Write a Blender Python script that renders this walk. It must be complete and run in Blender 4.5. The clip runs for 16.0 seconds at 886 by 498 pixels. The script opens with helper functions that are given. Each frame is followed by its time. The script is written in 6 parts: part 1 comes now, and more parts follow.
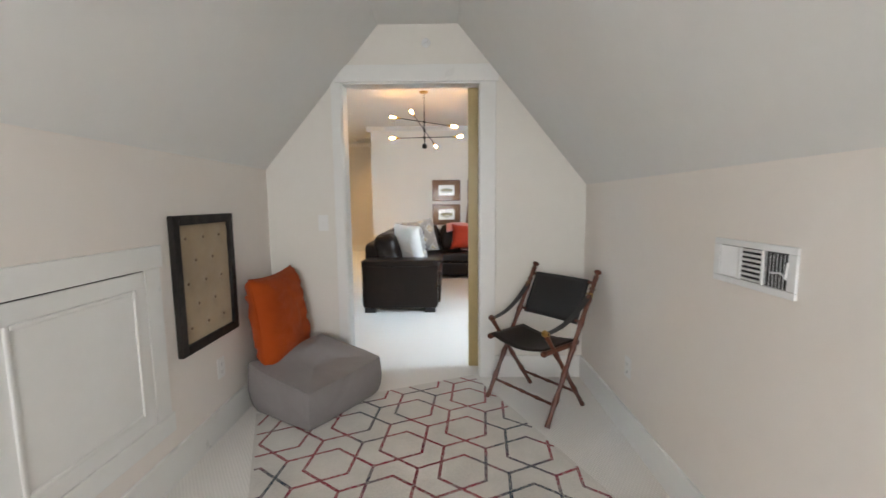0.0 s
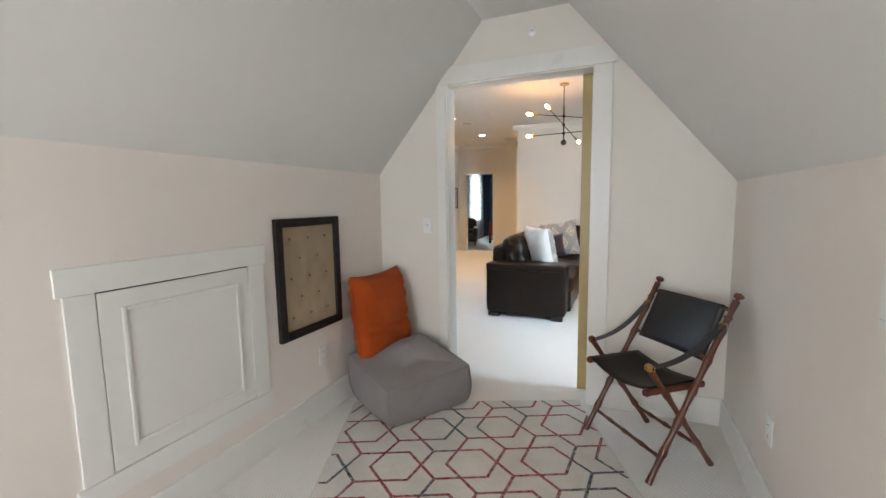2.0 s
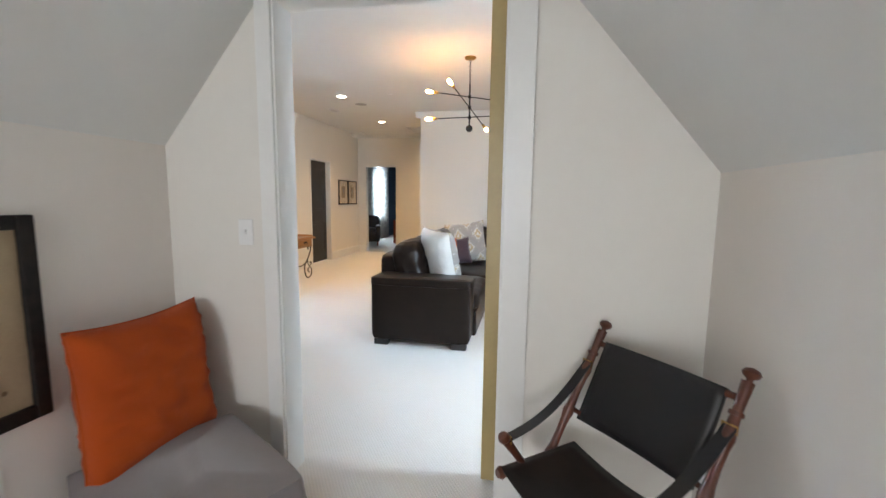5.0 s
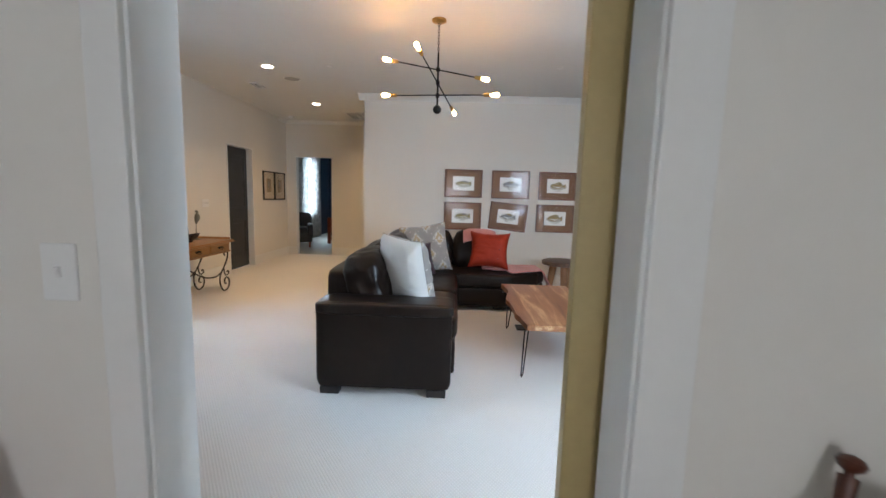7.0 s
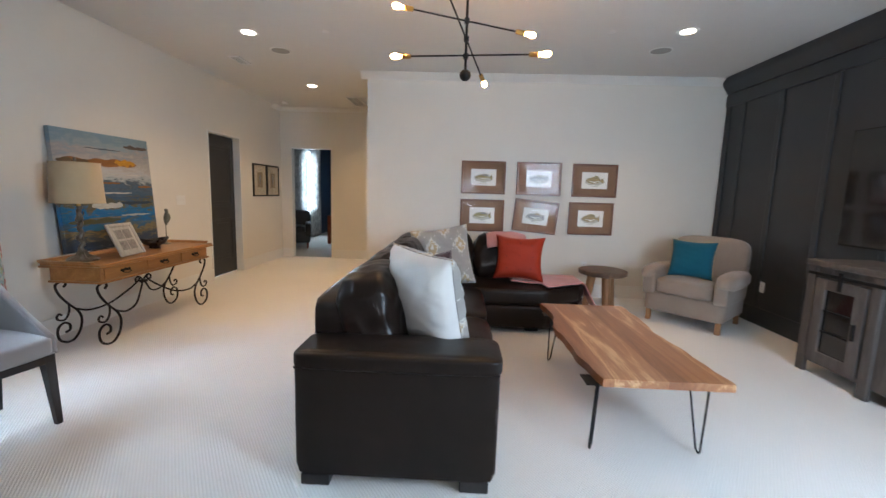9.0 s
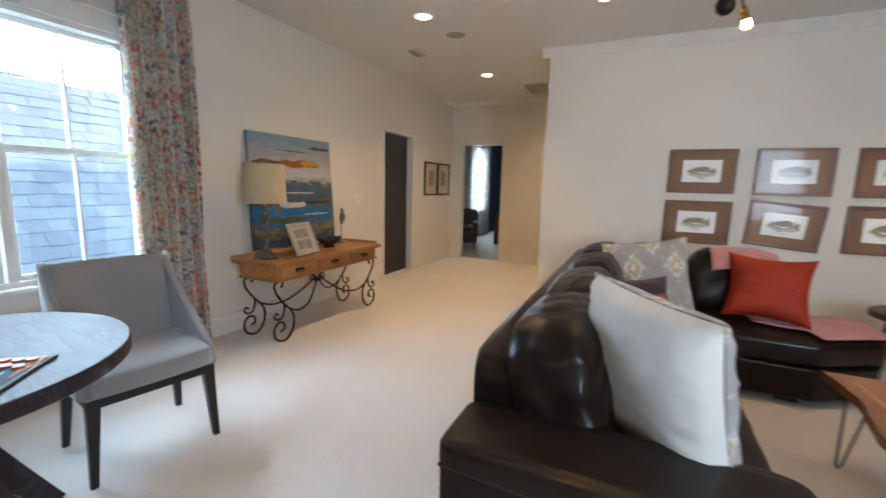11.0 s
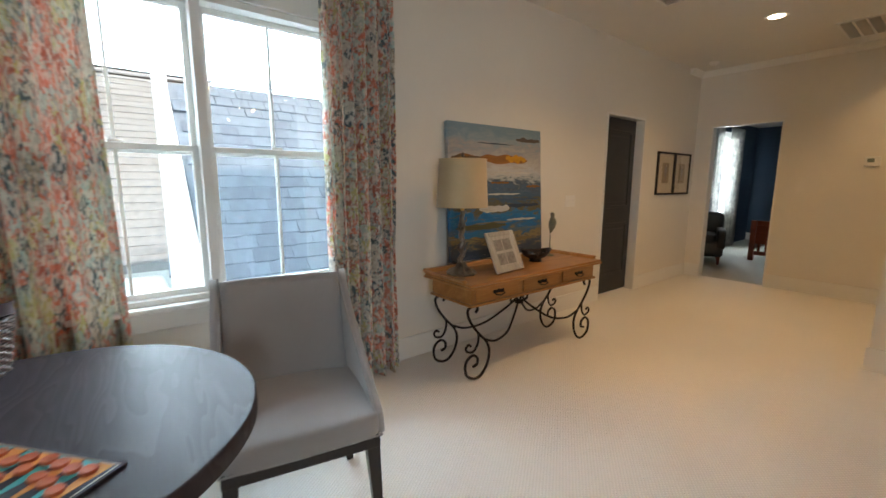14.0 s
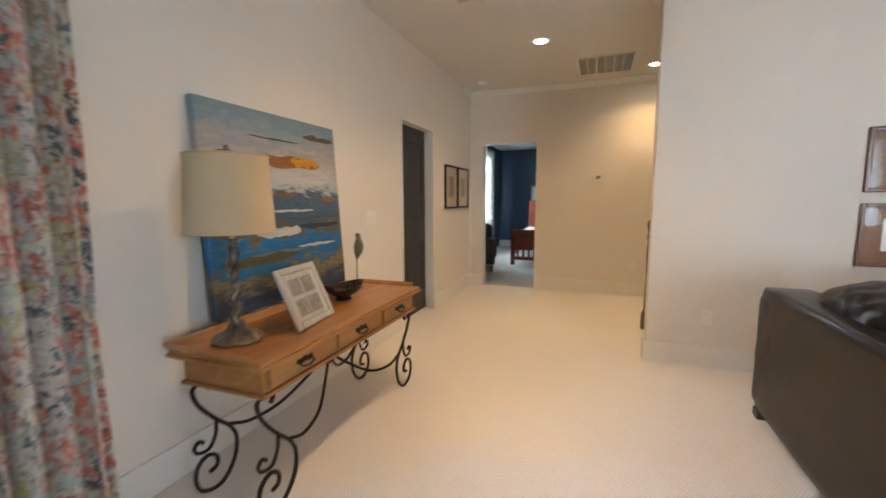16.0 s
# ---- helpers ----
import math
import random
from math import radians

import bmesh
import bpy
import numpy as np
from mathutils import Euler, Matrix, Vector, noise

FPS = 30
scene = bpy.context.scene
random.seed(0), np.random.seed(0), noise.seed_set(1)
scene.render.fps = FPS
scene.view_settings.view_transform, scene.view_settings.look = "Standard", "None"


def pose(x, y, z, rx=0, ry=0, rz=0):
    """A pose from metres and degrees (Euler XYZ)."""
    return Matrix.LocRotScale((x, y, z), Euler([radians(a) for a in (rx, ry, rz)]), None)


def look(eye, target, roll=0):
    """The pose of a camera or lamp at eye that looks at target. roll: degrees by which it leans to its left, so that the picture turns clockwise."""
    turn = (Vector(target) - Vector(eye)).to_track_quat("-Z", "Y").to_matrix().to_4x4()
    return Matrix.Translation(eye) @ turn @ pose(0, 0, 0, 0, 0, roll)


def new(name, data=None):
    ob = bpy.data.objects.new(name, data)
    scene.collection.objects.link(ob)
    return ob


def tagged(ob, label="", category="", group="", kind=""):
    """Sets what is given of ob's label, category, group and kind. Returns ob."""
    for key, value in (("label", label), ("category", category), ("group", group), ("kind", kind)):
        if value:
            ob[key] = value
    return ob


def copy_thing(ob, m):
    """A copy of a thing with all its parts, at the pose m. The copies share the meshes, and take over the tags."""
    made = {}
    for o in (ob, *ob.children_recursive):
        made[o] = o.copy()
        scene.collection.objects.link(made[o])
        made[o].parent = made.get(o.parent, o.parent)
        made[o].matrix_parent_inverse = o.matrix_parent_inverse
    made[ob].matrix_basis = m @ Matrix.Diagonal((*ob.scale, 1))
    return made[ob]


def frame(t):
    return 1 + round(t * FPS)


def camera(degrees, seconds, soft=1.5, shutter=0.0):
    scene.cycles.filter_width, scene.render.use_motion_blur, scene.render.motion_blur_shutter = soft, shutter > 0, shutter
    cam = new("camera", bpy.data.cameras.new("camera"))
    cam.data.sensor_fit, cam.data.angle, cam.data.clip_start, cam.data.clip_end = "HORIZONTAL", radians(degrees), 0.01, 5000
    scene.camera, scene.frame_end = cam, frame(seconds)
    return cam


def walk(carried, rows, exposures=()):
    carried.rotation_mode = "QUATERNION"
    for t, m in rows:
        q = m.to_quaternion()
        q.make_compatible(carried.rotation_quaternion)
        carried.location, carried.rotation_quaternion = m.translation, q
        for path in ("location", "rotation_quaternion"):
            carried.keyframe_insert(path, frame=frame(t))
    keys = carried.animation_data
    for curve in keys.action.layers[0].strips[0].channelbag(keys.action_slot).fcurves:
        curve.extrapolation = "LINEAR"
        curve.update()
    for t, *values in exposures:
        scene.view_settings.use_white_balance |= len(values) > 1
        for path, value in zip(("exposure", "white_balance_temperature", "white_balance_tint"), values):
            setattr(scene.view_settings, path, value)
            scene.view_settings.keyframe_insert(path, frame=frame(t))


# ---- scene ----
cam = camera(94.0, 16.0, shutter=0.5)
PATH = [
    (0, (0.07, 0.978, 1.314), (0.046, 2.965, 1.088), -0.5),
    (0.5, (0.187, 1.034, 1.325), (-0.097, 3.001, 1.099), -0.5),
    (1, (0.28, 1.099, 1.322), (-0.251, 3.015, 1.099), -0.5),
    (1.5, (0.419, 1.164, 1.336), (-0.293, 3.02, 1.116), -0.8),
    (2, (0.487, 1.214, 1.333), (-0.304, 3.037, 1.112), -0.9),
    (2.5, (0.501, 1.277, 1.326), (-0.263, 3.112, 1.103), -0.8),
    (3, (0.497, 1.456, 1.306), (-0.172, 3.327, 1.079), -0.8),
    (3.5, (0.479, 1.699, 1.313), (-0.083, 3.604, 1.081), -0.5),
    (4, (0.46, 1.848, 1.31), (-0.025, 3.774, 1.074), -0.3),
    (4.5, (0.424, 2.098, 1.303), (-0.011, 4.035, 1.066), 0.3),
    (5, (0.396, 2.336, 1.326), (0.007, 4.283, 1.088), 0.7),
    (7.5, (-0.125, 3.379, 1.34), (-0.129, 5.363, 1.086), 1.6),
    (8, (-0.16, 3.58, 1.328), (-0.146, 5.563, 1.065), 1.5),
    (8.2, (-0.19, 3.692, 1.316), (-0.177, 5.674, 1.051), 1.6),
    (10.3, (-0.388, 4.608, 1.367), (-0.865, 6.53, 1.086), 1.8),
    (10.5, (-0.434, 4.661, 1.359), (-1.0, 6.558, 1.072), 1.9),
    (11, (-0.508, 4.83, 1.346), (-1.337, 6.625, 1.044), 1.5),
    (11.5, (-0.644, 4.975, 1.355), (-1.723, 6.629, 1.039), 1.3),
    (12, (-0.705, 5.06, 1.353), (-2.008, 6.54, 1.02), 1.0),
    (12.5, (-0.781, 5.164, 1.339), (-2.253, 6.474, 0.995), 0.7),
    (13, (-0.923, 5.313, 1.347), (-2.494, 6.501, 0.999), 0.5),
    (13.5, (-1.04, 5.404, 1.344), (-2.637, 6.56, 1.01), 0.3),
    (14, (-1.186, 5.494, 1.329), (-2.735, 6.718, 1.013), 0.2),
    (14.5, (-1.416, 5.602, 1.333), (-2.839, 6.978, 1.045), -0.0),
    (15, (-1.594, 5.688, 1.325), (-2.812, 7.252, 1.056), -0.2),
    (15.5, (-1.745, 5.837, 1.305), (-2.703, 7.574, 1.052), -0.3),
    (16, (-1.904, 6.052, 1.303), (-2.598, 7.913, 1.064), -0.2),
]

EXPOSURES = [(0, 0.86, 6500, 10), (3.5, 0.95, 6350, 10), (5, 1.0, 6250, 10), (7.3, 0.40, 5950, 10), (7.7, 0.36, 5850, 10), (8.1, 0.62, 5800, 10), (10.5, 0.60, 6200, 10), (12.5, 0.36, 6350, 10), (13.5, 0.27, 6650, 10), (14.5, 0.22, 7350, 10), (15.3, 0.32, 7700, 10), (15.6, 0.43, 7300, 10), (16, 0.84, 6300, 10)]
walk(cam, [(t, look(eye, target, roll)) for t, eye, target, roll in PATH], EXPOSURES)

# ---- light ----
world = bpy.data.worlds.new("sky")
scene.world = world
world.use_nodes = True
wn = world.node_tree
sky = wn.nodes.new("ShaderNodeTexSky")
sky.sky_type, sky.sun_disc = "NISHITA", False
sky.sun_elevation, sky.sun_rotation = radians(40), radians(62)
sky.dust_density, sky.air_density, sky.ozone_density = 8.0, 1.0, 0.3
wn.nodes["Background"].inputs["Strength"].default_value = 0.09
wn.links.new(sky.outputs[0], wn.nodes["Background"].inputs["Color"])


def lamp(name, kind, m, power, color=(1, 1, 1), size=None, size_y=None, spot=None):
    data = bpy.data.lights.new(name, kind)
    data.energy, data.color = power, color
    if kind == "AREA":
        data.shape = "RECTANGLE" if size_y else "DISK"
        data.size = size
        if size_y:
            data.size_y = size_y
    elif kind == "SUN":
        data.angle = size
    else:
        data.shadow_soft_size = size
        if spot:
            data.spot_size, data.spot_blend = radians(spot), 0.8
    ob = new(name, data)
    ob.matrix_world = m
    return ob


SUN_WAY = Vector((math.sin(radians(62)) * math.cos(radians(40)), math.cos(radians(62)) * math.cos(radians(40)), math.sin(radians(40))))
lamp("sun", "SUN", look(SUN_WAY * 30, (0, 0, 0)), 5.0, (1.0, 0.95, 0.88), radians(0.5))
DAY = (0.70, 0.85, 1.0)
# stands inside the room, clear of window_2, turned to brighten curtain and west wall
lamp("south_window_light", "AREA", look((1.9, 4.32, 1.5), (0.0, 6.8, 0.5)), 54, DAY, 0.9, 1.4)
# added fill from the unseen gable end, turned to brighten the west side
lamp("attic_window_light", "AREA", look((-0.1, -1.36, 1.35), (-1.1, 2.6, 1.2)), 27, (0.95, 0.96, 1.0), 0.9, 1.0)
lamp("bedroom_window_light", "AREA", look((-4.42, 15.3, 1.5), (0, 15.3, 1.2)), 110, DAY, 1.1, 1.5)
WARM = (1.0, 0.61, 0.27)
CANS = [(-2.39, 8.35), (-2.49, 10.40), (1.75, 8.16), (-1.336, 11.58)]
for cx, cy in CANS:
    lamp("recessed_lamp", "SPOT", look((cx, cy, 2.838), (cx, cy, 0)), {8.35: 82, 8.16: 46}.get(cy, 50), WARM, 0.05, spot=130)

# ---- materials ----


def ramp(nt, fac, stops, constant=False):
    r = nt.nodes.new("ShaderNodeValToRGB")
    if constant:
        r.color_ramp.interpolation = "CONSTANT"
    els = r.color_ramp.elements
    while len(els) > 1:
        els.remove(els[-1])
    els[0].position, els[0].color = stops[0][0], (*stops[0][1], 1)
    for p, c in stops[1:]:
        e = els.new(p)
        e.color = (*c, 1)
    nt.links.new(fac, r.inputs[0])
    return r.outputs[0]


def noise_tex(nt, vec, scale, detail=4, rough=0.55, dist=0.0):
    n = nt.nodes.new("ShaderNodeTexNoise")
    n.inputs["Scale"].default_value, n.inputs["Detail"].default_value = scale, detail
    n.inputs["Roughness"].default_value, n.inputs["Distortion"].default_value = rough, dist
    nt.links.new(vec, n.inputs["Vector"])
    return n.outputs[0]


def coords(nt, scale=(1, 1, 1), rot=(0, 0, 0)):
    tc = nt.nodes.new("ShaderNodeTexCoord")
    mp = nt.nodes.new("ShaderNodeMapping")
    mp.inputs["Scale"].default_value = scale
    mp.inputs["Rotation"].default_value = rot
    nt.links.new(tc.outputs["Object"], mp.inputs["Vector"])
    return mp.outputs[0]


def mix_rgb(nt, fac, a, b, how="MIX"):
    m = nt.nodes.new("ShaderNodeMix")
    m.data_type, m.blend_type = "RGBA", how
    for sock, v in ((m.inputs[0], fac), (m.inputs[6], a), (m.inputs[7], b)):
        if isinstance(v, (int, float)):
            sock.default_value = v
        elif isinstance(v, tuple):
            sock.default_value = (*v, 1)
        else:
            nt.links.new(v, sock)
    return m.outputs[2]


def calc(nt, op, a, b=0.0):
    m = nt.nodes.new("ShaderNodeMath")
    m.operation = op
    for sock, v in zip(m.inputs, (a, b)):
        if isinstance(v, (int, float)):
            sock.default_value = v
        else:
            nt.links.new(v, sock)
    return m.outputs[0]


def add_bump(nt, bsdf, height, strength, distance):
    b = nt.nodes.new("ShaderNodeBump")
    b.inputs["Strength"].default_value, b.inputs["Distance"].default_value = strength, distance
    nt.links.new(height, b.inputs["Height"])
    nt.links.new(b.outputs[0], bsdf.inputs["Normal"])


def blank(name, rough=0.5, metal=0.0, coat=0.0, sheen=0.0, spec=0.5):
    m = bpy.data.materials.new(name)
    m.use_nodes = True
    b = m.node_tree.nodes["Principled BSDF"]
    b.inputs["Roughness"].default_value, b.inputs["Metallic"].default_value = rough, metal
    b.inputs["Coat Weight"].default_value, b.inputs["Sheen Weight"].default_value = coat, sheen
    b.inputs["Specular IOR Level"].default_value = spec
    return m, m.node_tree, b


def mat(name, c1, c2=None, scale=5.0, rough=0.5, metal=0.0, bump=0.0, bscale=180.0, coat=0.0, sheen=0.0, spec=0.5, stretch=(1, 1, 1), dist=0.0, vary=0.08):
    """A surface of two tones, mottled at two scales, with fine relief and uneven gloss."""
    m, nt, b = blank(name, rough, metal, coat, sheen, spec)
    v = coords(nt, stretch)
    big = noise_tex(nt, v, scale, 5, 0.6, dist)
    small = noise_tex(nt, v, scale * 11, 3)
    f = calc(nt, "ADD", calc(nt, "MULTIPLY", big, 0.7), calc(nt, "MULTIPLY", small, 0.3))
    c2 = c2 or tuple(x * 0.9 for x in c1)
    col = ramp(nt, f, [(0.32, c2), (0.66, c1)])
    nt.links.new(col, b.inputs["Base Color"])
    r = nt.nodes.new("ShaderNodeMapRange")
    r.inputs[1].default_value, r.inputs[2].default_value = 0.3, 0.7
    r.inputs[3].default_value, r.inputs[4].default_value = max(rough - vary, 0.02), min(rough + vary, 1)
    nt.links.new(big, r.inputs[0])
    nt.links.new(r.outputs[0], b.inputs["Roughness"])
    if bump:
        add_bump(nt, b, noise_tex(nt, v, bscale, 3), bump, 0.002)
    return m


def wood(name, dark, light, along="y", rough=0.4, coat=0.1, rings=7.0, streak=None, spec=0.5):
    """Wood whose grain runs along one axis."""
    m, nt, b = blank(name, rough, 0, coat, 0, spec)
    s = {"x": (0.12, 1, 1), "y": (1, 0.12, 1), "z": (1, 1, 0.12)}[along]
    v = coords(nt, s)
    w = noise_tex(nt, v, rings, 6, 0.62, 1.2)
    fine = noise_tex(nt, v, rings * 14, 3, 0.6)
    f = calc(nt, "ADD", calc(nt, "MULTIPLY", w, 0.72), calc(nt, "MULTIPLY", fine, 0.28))
    stops = [(0.34, dark), (0.52, tuple((p + q) / 2 for p, q in zip(dark, light))), (0.64, light)]
    if streak:
        stops.append((0.74, streak))
    nt.links.new(ramp(nt, f, stops), b.inputs["Base Color"])
    add_bump(nt, b, fine, 0.15, 0.001)
    return m


def glow(name, color, strength):
    m = bpy.data.materials.new(name)
    m.use_nodes = True
    b = m.node_tree.nodes["Principled BSDF"]
    b.inputs["Base Color"].default_value = (*color, 1)
    b.inputs["Emission Color"].default_value = (*color, 1)
    b.inputs["Emission Strength"].default_value = strength
    return m


def glass(name, color=(1, 1, 1), rough=0.0, ior=1.45):
    m, nt, b = blank(name, rough)
    b.inputs["Base Color"].default_value = (*color, 1)
    b.inputs["Transmission Weight"].default_value = 1.0
    b.inputs["IOR"].default_value = ior
    return m


PAINT = mat("wall_paint", (0.76, 0.725, 0.66), (0.735, 0.70, 0.635), 1.6, 0.62, bump=0.12, bscale=320)
ATTIC = mat("attic_paint", (0.79, 0.735, 0.675), (0.765, 0.71, 0.65), 1.4, 0.6, bump=0.12, bscale=320)
CEIL = mat("ceiling_paint", (0.74, 0.73, 0.70), (0.71, 0.70, 0.67), 1.2, 0.75, bump=0.12, bscale=260)
TRIM = mat("trim_paint", (0.79, 0.78, 0.745), (0.76, 0.75, 0.715), 3, 0.35, bump=0.05, bscale=90)
SLATE = mat("charcoal_paint", (0.030, 0.032, 0.036), (0.024, 0.026, 0.030), 3, 0.42, bump=0.06, bscale=120)
NAVY = mat("navy_paint", (0.035, 0.065, 0.11), (0.028, 0.055, 0.095), 2, 0.6, bump=0.1, bscale=300)
OLIVE = mat("olive_paint", (0.47, 0.355, 0.155), (0.41, 0.31, 0.13), 4, 0.4, bump=0.05)
PLASTIC = mat("white_plastic", (0.80, 0.79, 0.76), (0.78, 0.77, 0.74), 8, 0.35)
METALW = mat("white_metal", (0.78, 0.78, 0.77), (0.74, 0.74, 0.73), 8, 0.4)
# near-black that stands in for the shade in gaps, slots and hollows
GAPSHADE = mat("gap_shade", (0.02, 0.02, 0.02), (0.015, 0.015, 0.015), 8, 0.8)


def carpet_mat(name, c1, c2):
    m, nt, b = blank(name, 0.95, sheen=0.15, spec=0.2)
    v = coords(nt)
    waves = []
    for rot in (0.62, -0.62):
        w = nt.nodes.new("ShaderNodeTexWave")
        w.inputs["Scale"].default_value, w.inputs["Distortion"].default_value = 22.0, 0.6
        w.inputs["Detail"].default_value = 1.0
        nt.links.new(coords(nt, (1, 1, 1), (0, 0, rot)), w.inputs["Vector"])
        waves.append(w.outputs["Fac"])
    weave = calc(nt, "MULTIPLY", waves[0], waves[1])
    fibre = noise_tex(nt, v, 420, 2)
    big = noise_tex(nt, v, 1.1, 4)
    f = calc(nt, "ADD", calc(nt, "MULTIPLY", weave, 0.35), calc(nt, "ADD", calc(nt, "MULTIPLY", fibre, 0.3), calc(nt, "MULTIPLY", big, 0.35)))
    nt.links.new(ramp(nt, f, [(0.2, c2), (0.6, c1)]), b.inputs["Base Color"])
    add_bump(nt, b, calc(nt, "ADD", calc(nt, "MULTIPLY", weave, 0.8), calc(nt, "MULTIPLY", fibre, 0.35)), 0.55, 0.006)
    return m


CARPET = carpet_mat("loop_carpet", (0.84, 0.81, 0.765), (0.72, 0.69, 0.64))
BEDCARPET = carpet_mat("bedroom_carpet", (0.55, 0.52, 0.46), (0.42, 0.40, 0.35))


def leather(name, c1, c2, rough=0.32, coat=0.25, crease=9.0, spec=0.13):
    m, nt, b = blank(name, rough, coat=coat, spec=spec)
    b.inputs["Coat Roughness"].default_value = 0.14
    v = coords(nt)
    big = noise_tex(nt, v, 3.2, 5, 0.65, 0.6)
    vo = nt.nodes.new("ShaderNodeTexVoronoi")
    vo.inputs["Scale"].default_value = 260
    nt.links.new(v, vo.inputs["Vector"])
    cr = noise_tex(nt, v, crease, 4, 0.6, 0.8)
    nt.links.new(ramp(nt, big, [(0.40, c2), (0.70, c1)]), b.inputs["Base Color"])
    r = nt.nodes.new("ShaderNodeMapRange")
    r.inputs[3].default_value, r.inputs[4].default_value = rough - 0.02, rough + 0.08
    nt.links.new(big, r.inputs[0])
    nt.links.new(r.outputs[0], b.inputs["Roughness"])
    add_bump(nt, b, calc(nt, "ADD", calc(nt, "MULTIPLY", vo.outputs[0], 0.08), cr), 0.22, 0.004)
    return m


LEATHER = leather("brown_leather", (0.015, 0.009, 0.0065), (0.011, 0.007, 0.0052), 0.29, 0.10, 9.0, 0.17)
STRAP = leather("black_leather", (0.016, 0.013, 0.014), (0.010, 0.009, 0.010), 0.36, 0.25, 5.0, 0.35)
SEATLTHR = leather("seat_leather", (0.030, 0.019, 0.013), (0.016, 0.011, 0.009), 0.42, 0.20, 4.0)
POUFM = leather("grey_vinyl", (0.30, 0.275, 0.275), (0.265, 0.243, 0.243), 0.5, 0.05, 6.0)


def fabric(name, c1, c2, rough=0.9, weave=500.0, scale=4.0, sheen=0.25, bump=0.3):
    m, nt, b = blank(name, rough, sheen=sheen, spec=0.25)
    v = coords(nt)
    big = noise_tex(nt, v, scale, 4)
    wv = noise_tex(nt, v, weave, 2)
    f = calc(nt, "ADD", calc(nt, "MULTIPLY", big, 0.6), calc(nt, "MULTIPLY", wv, 0.4))
    nt.links.new(ramp(nt, f, [(0.33, c2), (0.66, c1)]), b.inputs["Base Color"])
    add_bump(nt, b, calc(nt, "ADD", wv, calc(nt, "MULTIPLY", noise_tex(nt, v, 14, 3), 1.4)), bump, 0.002)
    return m


ORANGE = fabric("orange_cotton", (0.45, 0.072, 0.007), (0.34, 0.050, 0.005), sheen=0.05, bump=0.9)
WHITEF = fabric("white_linen", (0.78, 0.765, 0.73), (0.69, 0.675, 0.645), bump=0.5)
REDF = fabric("coral_red_silk", (0.36, 0.032, 0.010), (0.25, 0.020, 0.007), 0.6, sheen=0.0)
PLUM = fabric("plum_satin", (0.055, 0.030, 0.040), (0.035, 0.02, 0.028), 0.6)
TEAL = fabric("teal_cotton", (0.008, 0.10, 0.155), (0.006, 0.075, 0.12), sheen=0.08)
BURLAP = fabric("burlap", (0.40, 0.30, 0.185), (0.30, 0.22, 0.13), weave=260, bump=0.6)
TAUPE = fabric("taupe_weave", (0.30, 0.235, 0.19), (0.24, 0.185, 0.148), weave=330)
GREYV = fabric("grey_velvet", (0.33, 0.31, 0.305), (0.26, 0.243, 0.24), 0.75, sheen=0.6, scale=2.5)
PINK = fabric("pink_knit", (0.60, 0.27, 0.25), (0.44, 0.17, 0.16), weave=140, bump=0.8)
SHADEF = fabric("cream_linen_shade", (0.54, 0.42, 0.26), (0.46, 0.35, 0.21), weave=350)
BEDDING = fabric("beige_bedding", (0.46, 0.38, 0.28), (0.36, 0.30, 0.22))
FRINGE = fabric("cream_fringe", (0.66, 0.58, 0.50), (0.5, 0.42, 0.36), weave=160)

MAHOG = wood("mahogany", (0.055, 0.013, 0.006), (0.145, 0.038, 0.015), "z", 0.3, 0.3)
CHERRY = wood("cherry_wood", (0.16, 0.028, 0.010), (0.30, 0.060, 0.022), "x", 0.35, 0.2)
PINE = wood("honey_pine", (0.26, 0.105, 0.026), (0.46, 0.215, 0.065), "y", 0.38, 0.2, 6)
em, ent, eb = blank("espresso_oak", 0.44, spec=0.11)
ering = noise_tex(ent, coords(ent, (0.55, 3.2, 1), (0, 0, 0.75)), 1.5, 3, 0.5, 0.5)
eband = calc(ent, "FRACT", calc(ent, "MULTIPLY", ering, 17.0))
epore = noise_tex(ent, coords(ent, (0.06, 1, 1), (0, 0, 0.75)), 260, 3, 0.6)
egrain = calc(ent, "ADD", calc(ent, "MULTIPLY", eband, 0.55), calc(ent, "MULTIPLY", epore, 0.45))
ent.links.new(ramp(ent, egrain, [(0.22, (0.034, 0.026, 0.028)), (0.55, (0.042, 0.033, 0.036)), (0.80, (0.052, 0.042, 0.045))]), eb.inputs["Base Color"])
ent.links.new(ramp(ent, egrain, [(0.2, (0.475, 0.475, 0.475)), (0.8, (0.445, 0.445, 0.445))]), eb.inputs["Roughness"])
add_bump(ent, eb, egrain, 0.06, 0.001)
ESPRESSO = em
BLACKWOOD = wood("black_wood", (0.010, 0.008, 0.008), (0.024, 0.019, 0.018), "z", 0.4, 0.1)
FRAMEW = wood("chestnut_frame", (0.115, 0.040, 0.016), (0.21, 0.085, 0.036), "x", 0.35, 0.2)
WEATHER = wood("weathered_wood", (0.055, 0.045, 0.040), (0.12, 0.10, 0.09), "z", 0.7, 0.0, 8)
STUMP = wood("stump_wood", (0.06, 0.04, 0.028), (0.17, 0.11, 0.07), "z", 0.55, 0.05)
STOOLLEG = wood("oak_leg", (0.22, 0.10, 0.04), (0.36, 0.18, 0.08), "z", 0.45, 0.1)
BLACKFR = mat("worn_black_frame", (0.010, 0.009, 0.008), (0.022, 0.016, 0.012), 26, 0.5, spec=0.25, bump=0.3, bscale=60)
IRON = mat("wrought_iron", (0.045, 0.036, 0.030), (0.022, 0.018, 0.016), 30, 0.5, 0.8, 0.4, 90)
